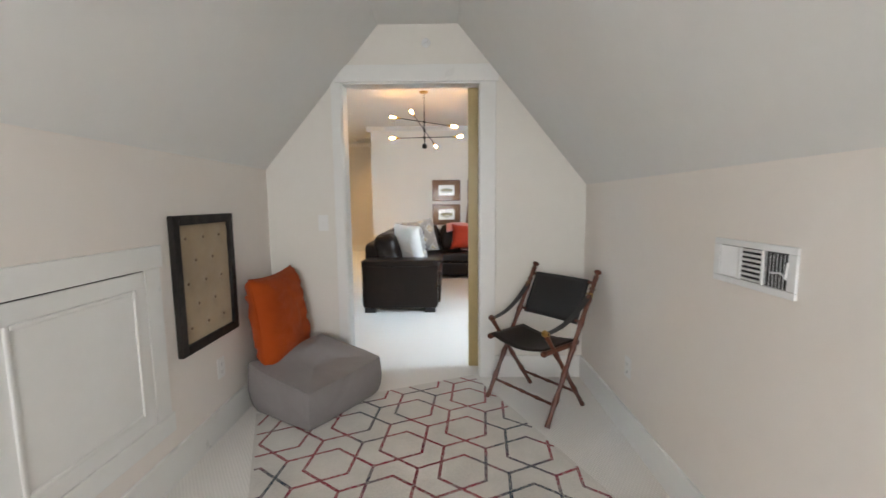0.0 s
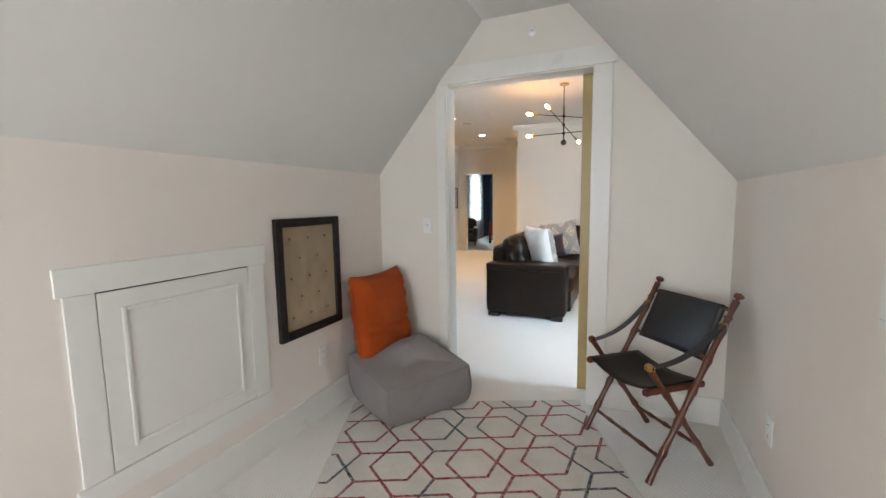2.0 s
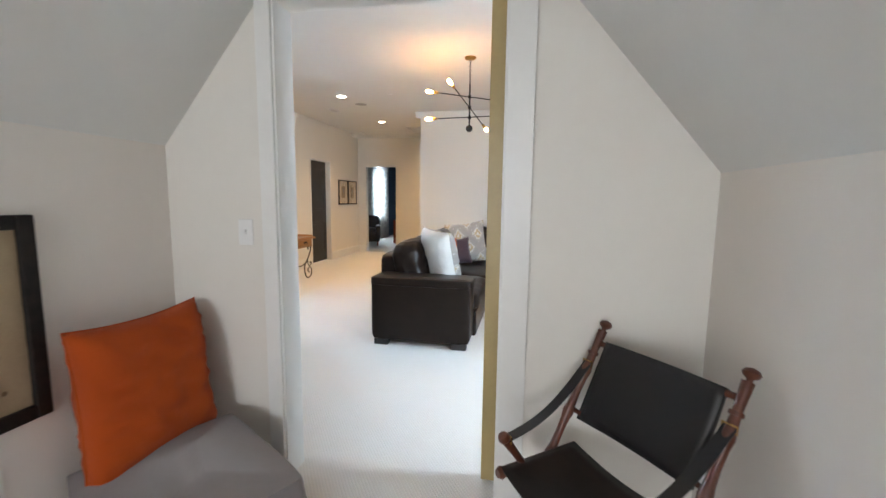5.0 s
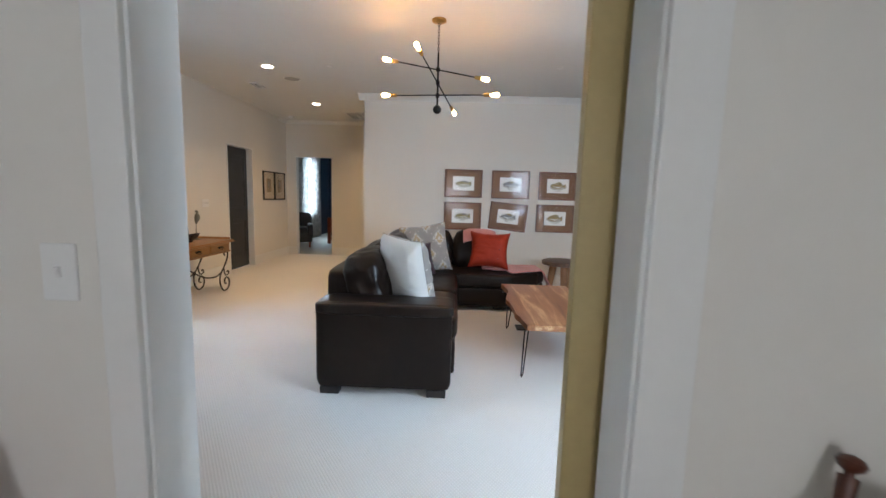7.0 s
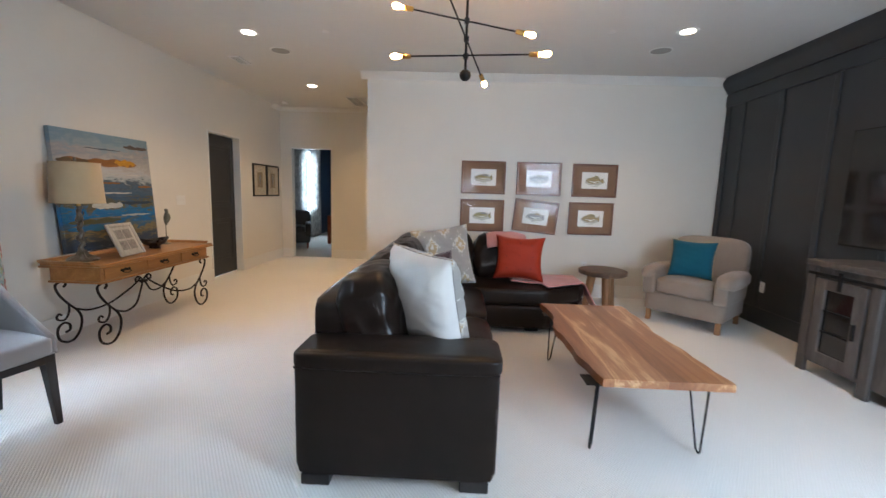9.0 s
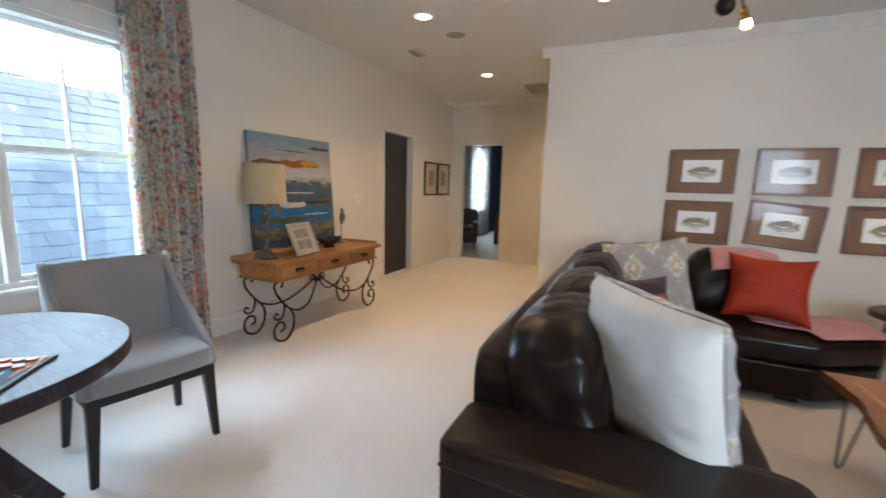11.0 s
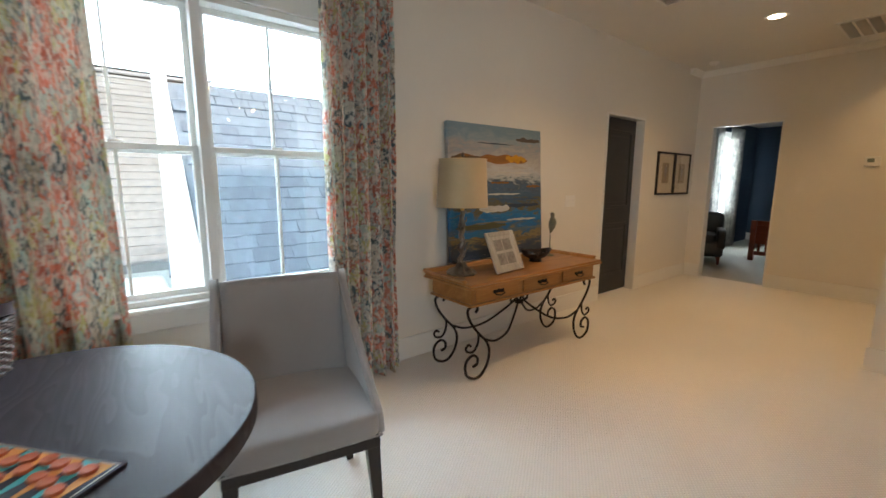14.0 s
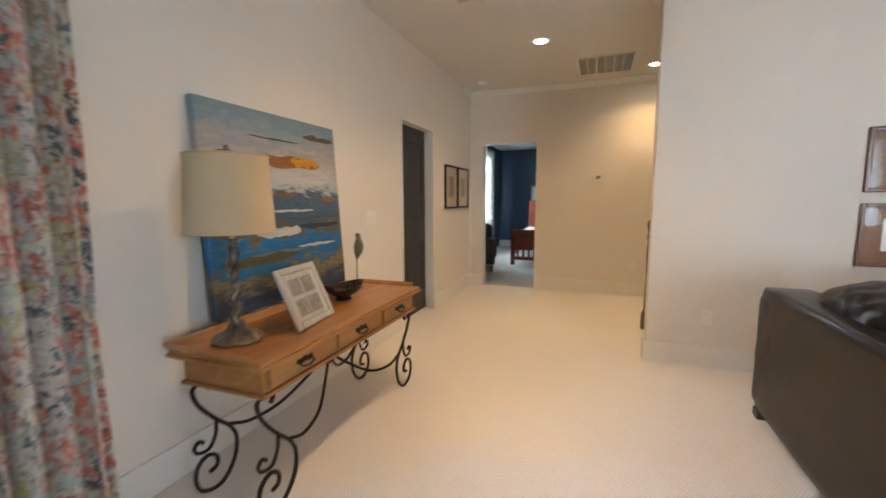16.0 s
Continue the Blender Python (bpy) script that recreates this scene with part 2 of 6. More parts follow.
BLACKIRON = mat("black_steel", (0.015, 0.014, 0.014), (0.010, 0.010, 0.010), 20, 0.45, 0.6)
BRASS = mat("aged_brass", (0.60, 0.38, 0.13), (0.45, 0.27, 0.08), 20, 0.3, 1.0)
SILVERY = mat("antique_silver", (0.30, 0.27, 0.23), (0.10, 0.085, 0.07), 22, 0.35, 0.9, 0.5, 60)
GLASS = glass("clear_glass")
PICGLASS = glass("picture_glass", (1, 1, 1), 0.05, 1.22)
PANE = glass("window_pane", (0.97, 0.99, 1.0))
BULB = glow("lit_bulb", (1.0, 0.50, 0.16), 95)
CANGLOW = glow("lit_can", (1.0, 0.80, 0.58), 26)
MATB = mat("brown_mat", (0.20, 0.105, 0.055), (0.175, 0.09, 0.046), 9, 0.8)
PAPER = mat("art_paper", (0.74, 0.73, 0.69), (0.68, 0.665, 0.62), 9, 0.75)
SCREEN = mat("tv_screen", (0.006, 0.006, 0.007), (0.005, 0.005, 0.006), 3, 0.12, coat=0.3)

# ---- mesh helpers ----


def thing(name, label, category, at=(0, 0, 0), rz=0.0, group="", kind=""):
    ob = new(name)
    ob.empty_display_size = 0.1
    ob.matrix_basis = pose(*at, 0, 0, rz)
    return tagged(ob, label, category, group, kind)


def crisp_normals(bm):
    """Corner normals weighted by face size: flat faces stay flat, bevels and round bars turn smoothly, hard corners stay hard."""
    bm.normal_update()
    area = {f: f.calc_area() + 1e-9 for f in bm.faces}
    out = []
    for f in bm.faces:
        fn = f.normal
        for v in f.verts:
            n = fn * area[f]
            for g in v.link_faces:
                if g is not f and g.normal.dot(fn) > 0.66:
                    n = n + g.normal * area[g]
            out.append(n.normalized())
    return out


def finish(name, bm, material, smooth):
    bmesh.ops.recalc_face_normals(bm, faces=bm.faces)
    crisp = crisp_normals(bm) if smooth and smooth != "all" else None
    me = bpy.data.meshes.new(name)
    bm.to_mesh(me)
    bm.free()
    for m in material if isinstance(material, (list, tuple)) else [material]:
        me.materials.append(m)
    if smooth:
        me.polygons.foreach_set("use_smooth", [True] * len(me.polygons))
        if smooth != "all":
            me.normals_split_custom_set(crisp)
    return me


def part(name, bm, material, parent=None, label="", smooth=True, at=None):
    ob = new(name, finish(name, bm, material, smooth))
    if parent:
        ob.parent = parent
    if at is not None:
        ob.matrix_basis = at
    if label:
        ob["label"] = label
    return ob


def setting(name, bm, material, label, category, smooth=False):
    return tagged(part(name, bm, material, None, "", smooth), label, category, kind="structure")


def box(bm, x0, x1, y0, y1, z0, z1, bevel=0.0, seg=2, m=None):
    r = bmesh.ops.create_cube(bm, size=1.0)
    vs = r["verts"]
    mm = Matrix.LocRotScale(((x0 + x1) / 2, (y0 + y1) / 2, (z0 + z1) / 2), None, (abs(x1 - x0), abs(y1 - y0), abs(z1 - z0)))
    bmesh.ops.transform(bm, matrix=mm, verts=vs)
    if bevel:
        es = list({e for v in vs for e in v.link_edges})
        out = bmesh.ops.bevel(bm, geom=es, offset=bevel, segments=seg, affect="EDGES", profile=0.5)
        vs = list({v for f in out["faces"] for v in f.verts} | {v for v in vs if v.is_valid})
    if m is not None:
        bmesh.ops.transform(bm, matrix=m, verts=vs)
    return bm


def B(*boxes, bevel=0.0, seg=2):
    bm = bmesh.new()
    for b in boxes:
        box(bm, *b, bevel=bevel, seg=seg)
    return bm


def tube(bm, pts, radius, seg=8, closed=False):
    """A round bar along points. radius: one number or one for each point."""
    pts = [Vector(p) for p in pts]
    n = len(pts)
    rad = [radius] * n if isinstance(radius, (int, float)) else list(radius)
    up = Vector((0, 0, 1))
    rings, side = [], None
    for i, p in enumerate(pts):
        a = pts[(i - 1) % n] if closed or i else p
        b = pts[(i + 1) % n] if closed or i < n - 1 else p
        d = (b - a).normalized()
        if side is None:
            ref = up if abs(d.z) < 0.9 else Vector((1, 0, 0))
            side = d.cross(ref).normalized()
        else:
            side = (side - d * side.dot(d)).normalized()
        other = d.cross(side)
        rings.append([bm.verts.new(p + rad[i] * (side * math.cos(t) + other * math.sin(t))) for t in (2 * math.pi * k / seg for k in range(seg))])
    for i in range(n if closed else n - 1):
        r0, r1 = rings[i], rings[(i + 1) % n]
        for k in range(seg):
            bm.faces.new((r0[k], r0[(k + 1) % seg], r1[(k + 1) % seg], r1[k]))
    if not closed:
        bm.faces.new(rings[0])
        bm.faces.new(rings[-1][::-1])
    return bm


def T(pts, radius, seg=8, closed=False):
    return tube(bmesh.new(), pts, radius, seg, closed)


def lathe(bm, prof, seg=24, c=(0, 0, 0)):
    """Turns a profile of (radius, z) round the upright."""
    rings = []
    for r, z in prof:
        if r < 1e-5:
            rings.append([bm.verts.new((c[0], c[1], c[2] + z))])
        else:
            rings.append([bm.verts.new((c[0] + r * math.cos(t), c[1] + r * math.sin(t), c[2] + z)) for t in (2 * math.pi * k / seg for k in range(seg))])
    for a, b in zip(rings, rings[1:]):
        for k in range(seg):
            k2 = (k + 1) % seg
            if len(a) == 1 and len(b) == 1:
                continue
            if len(a) == 1:
                bm.faces.new((a[0], b[k], b[k2]))
            elif len(b) == 1:
                bm.faces.new((a[k], a[k2], b[0]))
            else:
                bm.faces.new((a[k], a[k2], b[k2], b[k]))
    for ring, flip in ((rings[0], True), (rings[-1], False)):
        if len(ring) > 1:
            bm.faces.new(ring[::-1] if flip else ring)
    return bm


def L(prof, seg=24, c=(0, 0, 0)):
    return lathe(bmesh.new(), prof, seg, c)


def prism(bm, poly, axis, a, b):
    """A flat outline pushed along an axis from a to b. The outline's two numbers are the other two axes, in order."""
    def put(p, v):
        return {"x": (v, p[0], p[1]), "y": (p[0], v, p[1]), "z": (p[0], p[1], v)}[axis]
    lo = [bm.verts.new(put(p, a)) for p in poly]
    hi = [bm.verts.new(put(p, b)) for p in poly]
    n = len(poly)
    bm.faces.new(lo)
    bm.faces.new(hi[::-1])
    for i in range(n):
        bm.faces.new((lo[i], lo[(i + 1) % n], hi[(i + 1) % n], hi[i]))
    return bm


def P(poly, axis, a, b, bevel=0.0):
    bm = prism(bmesh.new(), poly, axis, a, b)
    if bevel:
        bmesh.ops.bevel(bm, geom=list(bm.edges), offset=bevel, segments=2, affect="EDGES", profile=0.5)
    return bm


def soft_box(w, d, h, e=7.0, bulge=(0, 0, 0), n=12, wr=0.0, seed=0.0, m=None, freq=5.0):
    """A cushion: a box with rounded edges, swollen faces and creases, its base at z 0."""
    bm = bmesh.new()
    bmesh.ops.create_cube(bm, size=2.0)
    bmesh.ops.subdivide_edges(bm, edges=list(bm.edges), cuts=n, use_grid_fill=True)
    for v in bm.verts:
        x, y, z = v.co
        k = (abs(x) ** e + abs(y) ** e + abs(z) ** e) ** (1 / e)
        x, y, z = x / k, y / k, z / k
        bx = x * (1 + bulge[0] * (1 - y * y) * (1 - z * z))
        by = y * (1 + bulge[1] * (1 - x * x) * (1 - z * z))
        bz = z * (1 + bulge[2] * (1 - x * x) * (1 - y * y))
        p = Vector((bx * w / 2, by * d / 2, bz * h / 2 + h / 2))
        if wr:
            q = p * freq + Vector((seed, seed * 1.7, seed * 0.3))
            ridge = 1 - abs(noise.noise(q))
            p += Vector((x, y, z)).normalized() * wr * (ridge ** 3 - 0.35)
        v.co = p
    if m is not None:
        bmesh.ops.transform(bm, matrix=m, verts=list(bm.verts))
    return bm


def pillow_mesh(w, h, t, seed=0.0, n=32, ear=0.10, wr=0.006, tip=(0, 0)):
    """A throw pillow in the x-z plane, its middle at the origin, thin along y, with pinched corners."""
    bm = bmesh.new()
    grid = {}
    for side in (1, -1):
        for i in range(n + 1):
            for j in range(n + 1):
                u, v = 2 * i / n - 1, 2 * j / n - 1
                edge = i in (0, n) or j in (0, n)
                if edge and side < 0:
                    grid[(side, i, j)] = grid[(1, i, j)]
                    continue
                th = t / 2 * max(0.0, (1 - u ** 4) * (1 - v ** 4)) ** 0.55
                th *= 1 + 0.10 * noise.noise(Vector((u * 2 + seed, v * 2, side)))
                x = u * (1 - ear * (1 - v * v)) * w / 2
                z = v * (1 - ear * (1 - u * u)) * h / 2
                pull = ((1 + u) * (1 + v) / 4) ** 2
                x, z = x + tip[0] * pull, z + tip[1] * pull
                q = Vector((x * 6 + seed, z * 17 + x * 3, side * 3))
                fold = (1 - abs(noise.noise(q))) ** 4 * wr * (0 if edge else 1)
                grid[(side, i, j)] = bm.verts.new((x, side * -(th + fold), z))
    for side in (1, -1):
        for i in range(n):
            for j in range(n):
                q = [grid[(side, i, j)], grid[(side, i + 1, j)], grid[(side, i + 1, j + 1)], grid[(side, i, j + 1)]]
                bm.faces.new(q if side > 0 else q[::-1])
    return bm


def pillow(name, label, size, t, material, m, seed=0.0, piping=None, group="throw pillows", back=None, **kw):
    ob = new(name)
    ob.empty_display_size = 0.1
    ob.matrix_basis = m
    tagged(ob, label, "pillow", group)
    w, h = size
    bm = pillow_mesh(w, h, t, seed, **kw)
    if back:
        rear = bm.copy()
        for b, s in ((bm, 1), (rear, -1)):
            b.normal_update()
            bmesh.ops.delete(b, geom=[f for f in b.faces if f.calc_center_median().y * s > 0], context="FACES")
        part("back_panel", rear, back, ob, smooth="all")
    part("cover", bm, material, ob, smooth="all")
    ear = kw.get("ear", 0.10)
    pts = []
    for a, b in (((-1, -1), (1, -1)), ((1, -1), (1, 1)), ((1, 1), (-1, 1)), ((-1, 1), (-1, -1))):
        for k in range(12):
            u, v = a[0] + (b[0] - a[0]) * k / 12, a[1] + (b[1] - a[1]) * k / 12
            pull = ((1 + u) * (1 + v) / 4) ** 2
            tx, tz = kw.get("tip", (0, 0))
            pts.append((u * (1 - ear * (1 - v * v)) * w / 2 + tx * pull, 0, v * (1 - ear * (1 - u * u)) * h / 2 + tz * pull))
    part("piping", T(pts, 0.004, 6, True), piping or material, ob, smooth="all")
    return ob

# ---- structure ----
XL, XR, YD, YB = -1.235, 1.065, 3.98, -1.30
LW, RW, PW, FW, CZ = -3.712, 3.08, 9.66, 12.08, 2.845
DX0, DX1, DZ = -0.664, 0.300, 2.14

setting("floor", B((-4.6, 3.3, -1.5, 12.14, -0.12, 0)), CARPET, "cream looped pile carpet laid wall to wall", "floor")
setting("floor_bedroom", B((-4.6, 3.3, 12.14, 17.8, -0.12, 0)), BEDCARPET, "beige bedroom carpet", "floor")
setting("wall_south", B((-3.86, DX0 - 0.02, YD, 4.11, 0, 2.95), (DX1 + 0.02, 1.3, YD, 4.11, 0, 2.95), (DX0 - 0.02, DX1 + 0.02, YD, 4.11, DZ + 0.02, 2.95),
        (1.3, 2.5, YD, 4.11, 0, 0.75), (1.3, 2.5, YD, 4.11, 2.25, 2.95), (2.5, 3.2, YD, 4.11, 0, 2.95)), PAINT, "off-white painted wall with the doorway", "wall")
# unseen top above the ceiling is added to shade the neighbour's lower roof
setting("wall_west", B((-3.86, LW, 4.11, 5.13, 0, 3.6), (-3.86, LW, 5.13, 6.66, 0, 0.70), (-3.86, LW, 5.13, 6.66, 2.27, 3.6), (-3.86, LW, 6.66, 9.74, 0, 3.6),
        (-3.86, LW, 9.74, 10.57, 2.09, 2.95), (-3.86, LW, 10.57, FW, 0, 2.95)), PAINT, "cream painted wall with the window", "wall")
setting("wall_north", B((-3.86, -3.515, FW, 12.20, 0, 2.95), (-3.515, -2.725, FW, 12.20, 2.11, 2.95), (-2.725, 3.2, FW, 12.20, 0, 2.95)), PAINT, "cream painted hall wall with an open doorway", "wall")
setting("wall_gallery", B((-1.50, RW, PW, 9.80, 0, 2.95)), PAINT, "off-white painted wall behind the sofa", "wall")
setting("wall_east", B((RW, 3.2, 4.11, FW, 0, 2.95)), PAINT, "painted wall", "wall")
setting("ceiling", B((-3.86, 3.2, 4.11, 12.20, CZ, 2.95)), CEIL, "white painted flat ceiling", "ceiling")

# attic room
setting("wall_attic_west", B((-1.40, XL, YB, YD, 0, 1.60)), ATTIC, "off-white knee wall under the slope", "wall")
setting("wall_attic_east", B((XR, 1.22, YB, YD, 0, 1.60)), ATTIC, "off-white knee wall under the slope", "wall")
setting("wall_attic_south", B((-1.40, -0.6, -1.42, YB, 0, 2.7), (0.4, 1.22, -1.42, YB, 0, 2.7), (-0.6, 0.4, -1.42, YB, 0, 0.8), (-0.6, 0.4, -1.42, YB, 1.9, 2.7)), ATTIC, "off-white gable wall", "wall")
SL = [(XL - 0.17, 1.35), (XL, 1.555), (-0.403, 2.535), (-0.403, 2.69), (-0.5, 2.69), (XL - 0.17, 1.6)]
SR = [(XR + 0.16, 1.235), (XR, 1.43), (0.15, 2.535), (0.15, 2.69), (0.25, 2.69), (XR + 0.16, 1.5)]
setting("ceiling_slope_west", P(SL, "y", YB - 0.12, YD), CEIL, "sloping attic ceiling, white", "ceiling")
setting("ceiling_slope_east", P(SR, "y", YB - 0.12, YD), CEIL, "sloping attic ceiling, white", "ceiling")
setting("ceiling_attic", B((-0.403, 0.15, YB - 0.12, YD, 2.535, 2.69)), CEIL, "narrow flat attic ceiling", "ceiling")


def baseboard(name, boxes):
    setting(name, B(*boxes, bevel=0.004), TRIM, "white painted tall baseboard", "baseboard", True)


baseboard("baseboard_attic_west", [(XL, XL + 0.016, YB, YD, 0, 0.165)])
baseboard("baseboard_attic_east", [(XR - 0.016, XR, YB, YD, 0, 0.165)])
baseboard("baseboard_attic_north", [(XL + 0.016, -0.742, YD - 0.016, YD, 0, 0.165), (0.414, XR - 0.016, YD - 0.016, YD, 0, 0.165)])
baseboard("baseboard_west", [(LW, LW + 0.016, 4.11, 9.74, 0, 0.17), (LW, LW + 0.016, 10.57, FW, 0, 0.17)])
baseboard("baseboard_north", [(LW + 0.016, -3.515, FW - 0.016, FW, 0, 0.17), (-2.725, 1.2, FW - 0.016, FW, 0, 0.17)])
baseboard("baseboard_gallery", [(-1.516, RW, PW - 0.016, PW, 0, 0.17), (-1.516, -1.50, PW, 9.80, 0, 0.17)])
baseboard("baseboard_south", [(-3.69, -0.76, 4.11, 4.126, 0, 0.17), (1.3, RW, 4.11, 4.126, 0, 0.17)])

CROWN = [(0, 0), (0, -0.085), (-0.012, -0.085), (-0.022, -0.062), (-0.062, -0.026), (-0.085, -0.012), (-0.085, 0)]
setting("trim_crown_gallery", P([(PW + y, CZ + z) for y, z in CROWN], "x", -1.58, RW), TRIM, "white crown moulding", "moulding", True)
setting("trim_crown_gallery_return", P([(-1.50 + y, CZ + z) for y, z in CROWN], "y", PW, 9.80), TRIM, "white crown moulding", "moulding", True)
setting("trim_crown_north", P([(FW + y * 0.8, CZ + z * 0.8) for y, z in CROWN], "x", LW, 3.0), TRIM, "white crown moulding", "moulding", True)
setting("trim_crown_west", P([(LW - y * 0.8, CZ + z * 0.8) for y, z in CROWN], "y", 11.7, FW), TRIM, "white crown moulding", "moulding", True)

# doorway of the attic room: lining, stops, casing
frame_1 = thing("door_frame", "white painted door lining and casing", "door frame", (0, YD, 0), kind="structure")
part("lining", B((DX0 - 0.02, DX0, -0.004, 0.134, 0, DZ + 0.02), (DX1, DX1 + 0.02, -0.004, 0.134, 0, DZ + 0.02), (DX0, DX1, -0.004, 0.134, DZ, DZ + 0.02), bevel=0.002), TRIM, frame_1)
part("casing_side", B((-0.742, DX0 - 0.008, -0.020, 0, 0, DZ + 0.008), bevel=0.003), TRIM, frame_1)
part("casing_side", B((DX1 + 0.008, 0.414, -0.020, 0, 0, DZ + 0.008), bevel=0.003), TRIM, frame_1)
part("casing_head", P([(-0.735, DZ + 0.008), (-0.632, 2.262), (0.372, 2.262), (0.432, 2.185), (0.432, DZ + 0.008)], "y", -0.026, 0, 0.003), TRIM, frame_1)
part("casing_back", B((-0.75, DX0 - 0.006, 0.13, 0.148, 0, DZ + 0.006), (-0.75, DX1, 0.13, 0.148, DZ + 0.006, DZ + 0.10), bevel=0.003), TRIM, frame_1)

slider = thing("sliding_door", "olive green painted sliding door, pushed open beside the doorway", "door", (0.228, 4.152, 0.012))
part("slab", B((0, 1.05, 0, 0.042, 0, 2.23), bevel=0.003), OLIVE, slider)

# dark hall door
door_2 = thing("door_2", "dark charcoal panelled door, closed, in a white lining", "door", (LW - 0.10, 9.74, 0), kind="structure")
part("slab", B((-0.04, 0, 0.0, 0.83, 0.012, 2.088), bevel=0.002), SLATE, door_2)
for z0, z1 in ((0.22, 0.86), (1.04, 1.94)):
    bm = bmesh.new()
    box(bm, 0, 0.012, 0.10, 0.73, z0, z0 + 0.03, bevel=0.004)
    box(bm, 0, 0.012, 0.10, 0.73, z1 - 0.03, z1, bevel=0.004)
    box(bm, 0, 0.012, 0.10, 0.13, z0 + 0.03, z1 - 0.03, bevel=0.004)
    box(bm, 0, 0.012, 0.70, 0.73, z0 + 0.03, z1 - 0.03, bevel=0.004)
    box(bm, 0, 0.008, 0.17, 0.66, z0 + 0.07, z1 - 0.07, bevel=0.006)
    part("panel", bm, SLATE, door_2)
part("lining", B((0.002, 0.112, 0.812, 0.832, 0, 2.09), (0.002, 0.112, -0.002, 0.018, 0, 2.09), (0.002, 0.112, 0.018, 0.812, 2.07, 2.092), bevel=0.002), TRIM, door_2)

# bedroom doorway lining
frame_3 = thing("door_frame_bedroom", "cream painted lining of the bedroom doorway", "door frame", (0, FW, 0), kind="structure")
part("lining", B((-3.515, -3.50, -0.006, 0.126, 0, 2.11), (-2.74, -2.725, -0.006, 0.126, 0, 2.11), (-3.50, -2.74, -0.006, 0.126, 2.095, 2.11), bevel=0.002), TRIM, frame_3)

# living room window
def window(name, at, rz, w, z0, z1, pairs, label, thick=0.15, light=True):
    """A window in a wall whose inner face is y 0, with the room on the -y side; x runs along the wall from 0 to w."""
    ob = thing(name, label, "window", at, rz, kind="structure")
    part("window_frame", B((0, 0.035, 0.0, thick, z0, z1), (w - 0.035, w, 0.0, thick, z0, z1), (0.035, w - 0.035, 0.0, thick, z1 - 0.035, z1), (0.035, w - 0.035, 0.0, thick, z0, z0 + 0.03), bevel=0.003), TRIM, ob)
    part("window_sill", B((-0.10, w + 0.10, -0.06, 0.03, z0 - 0.028, z0), bevel=0.008), TRIM, ob)
    part("apron", B((-0.07, w + 0.07, -0.018, 0, z0 - 0.13, z0 - 0.028), bevel=0.004), TRIM, ob)
    part("casing", B((-0.09, 0.0, -0.018, 0, z0, z1), (w, w + 0.09, -0.018, 0, z0, z1), (-0.09, w + 0.09, -0.022, 0, z1, z1 + 0.11), (-0.11, w + 0.11, -0.04, 0, z1 + 0.11, z1 + 0.13), bevel=0.004), TRIM, ob)
    unit = (w - 0.07 - 0.050 * (pairs - 1)) / pairs
    for k in range(pairs):
        a = 0.035 + k * (unit + 0.050)
        if k:
            part("mullion", B((a - 0.050, a, -0.006, thick, z0 + 0.03, z1 - 0.035), bevel=0.004), TRIM, ob)
        mid = (z0 + z1) / 2 + 0.01
        for s0, s1, y in ((z0 + 0.03, mid + 0.022, 0.045), (mid - 0.022, z1 - 0.035, 0.085)):
            sash = part("sash", B((a, a + 0.030, y, y + 0.036, s0, s1), (a + unit - 0.030, a + unit, y, y + 0.036, s0, s1), (a + 0.030, a + unit - 0.030, y, y + 0.036, s0, s0 + 0.030),
                                  (a + 0.030, a + unit - 0.030, y, y + 0.036, s1 - 0.030, s1), (a + unit / 2 - 0.008, a + unit / 2 + 0.008, y + 0.004, y + 0.032, s0 + 0.030, s1 - 0.030), bevel=0.003), TRIM, ob)
            for p0, p1 in ((a + 0.030, a + unit / 2 - 0.008), (a + unit / 2 + 0.008, a + unit - 0.030)):
                pane = part("pane", B((p0, p1, y + 0.016, y + 0.020, s0 + 0.030, s1 - 0.030)), PANE, sash, smooth=False)
                pane.visible_shadow = False
        part("latch", B((a + unit / 2 - 0.03, a + unit / 2 + 0.03, 0.03, 0.046, mid + 0.022, mid + 0.036), bevel=0.004), PLASTIC, ob)
    return ob


window("window_1", (LW, 5.13, 0), 90, 1.53, 0.70, 2.27, 2, "white painted double-hung twin window with a view over shingled roofs")
window("window_2", (2.5, 4.11, 0), 180, 1.2, 0.75, 2.25, 2, "white painted double-hung window", 0.13)
# window_3 is unseen, an assumed opening for the attic fill
window("window_3", (0.4, -1.30, 0), 180, 1.0, 0.80, 1.90, 1, "white painted gable window, unseen, added for the attic light", 0.12)

# charcoal panelled wall
dark = thing("panelled_wall", "charcoal painted wall panelling with tall battens", "wall panelling", (RW, 4.12, 0), kind="structure")
part("backing", B((-0.012, 0, 0, 5.54, 0, CZ)), SLATE, dark)
part("baseboard", B((-0.030, -0.012, 0, 5.535, 0, 0.19), bevel=0.004), SLATE, dark)
part("top_rail", B((-0.030, -0.012, 0, 5.535, 2.50, 2.64), bevel=0.004), SLATE, dark)
part("crown", prism(bmesh.new(), [(-0.012, CZ), (-0.012, 2.66), (-0.03, 2.66), (-0.045, 2.69), (-0.09, 2.76), (-0.11, 2.79), (-0.11, CZ)], "y", 0, 5.535), SLATE, dark)
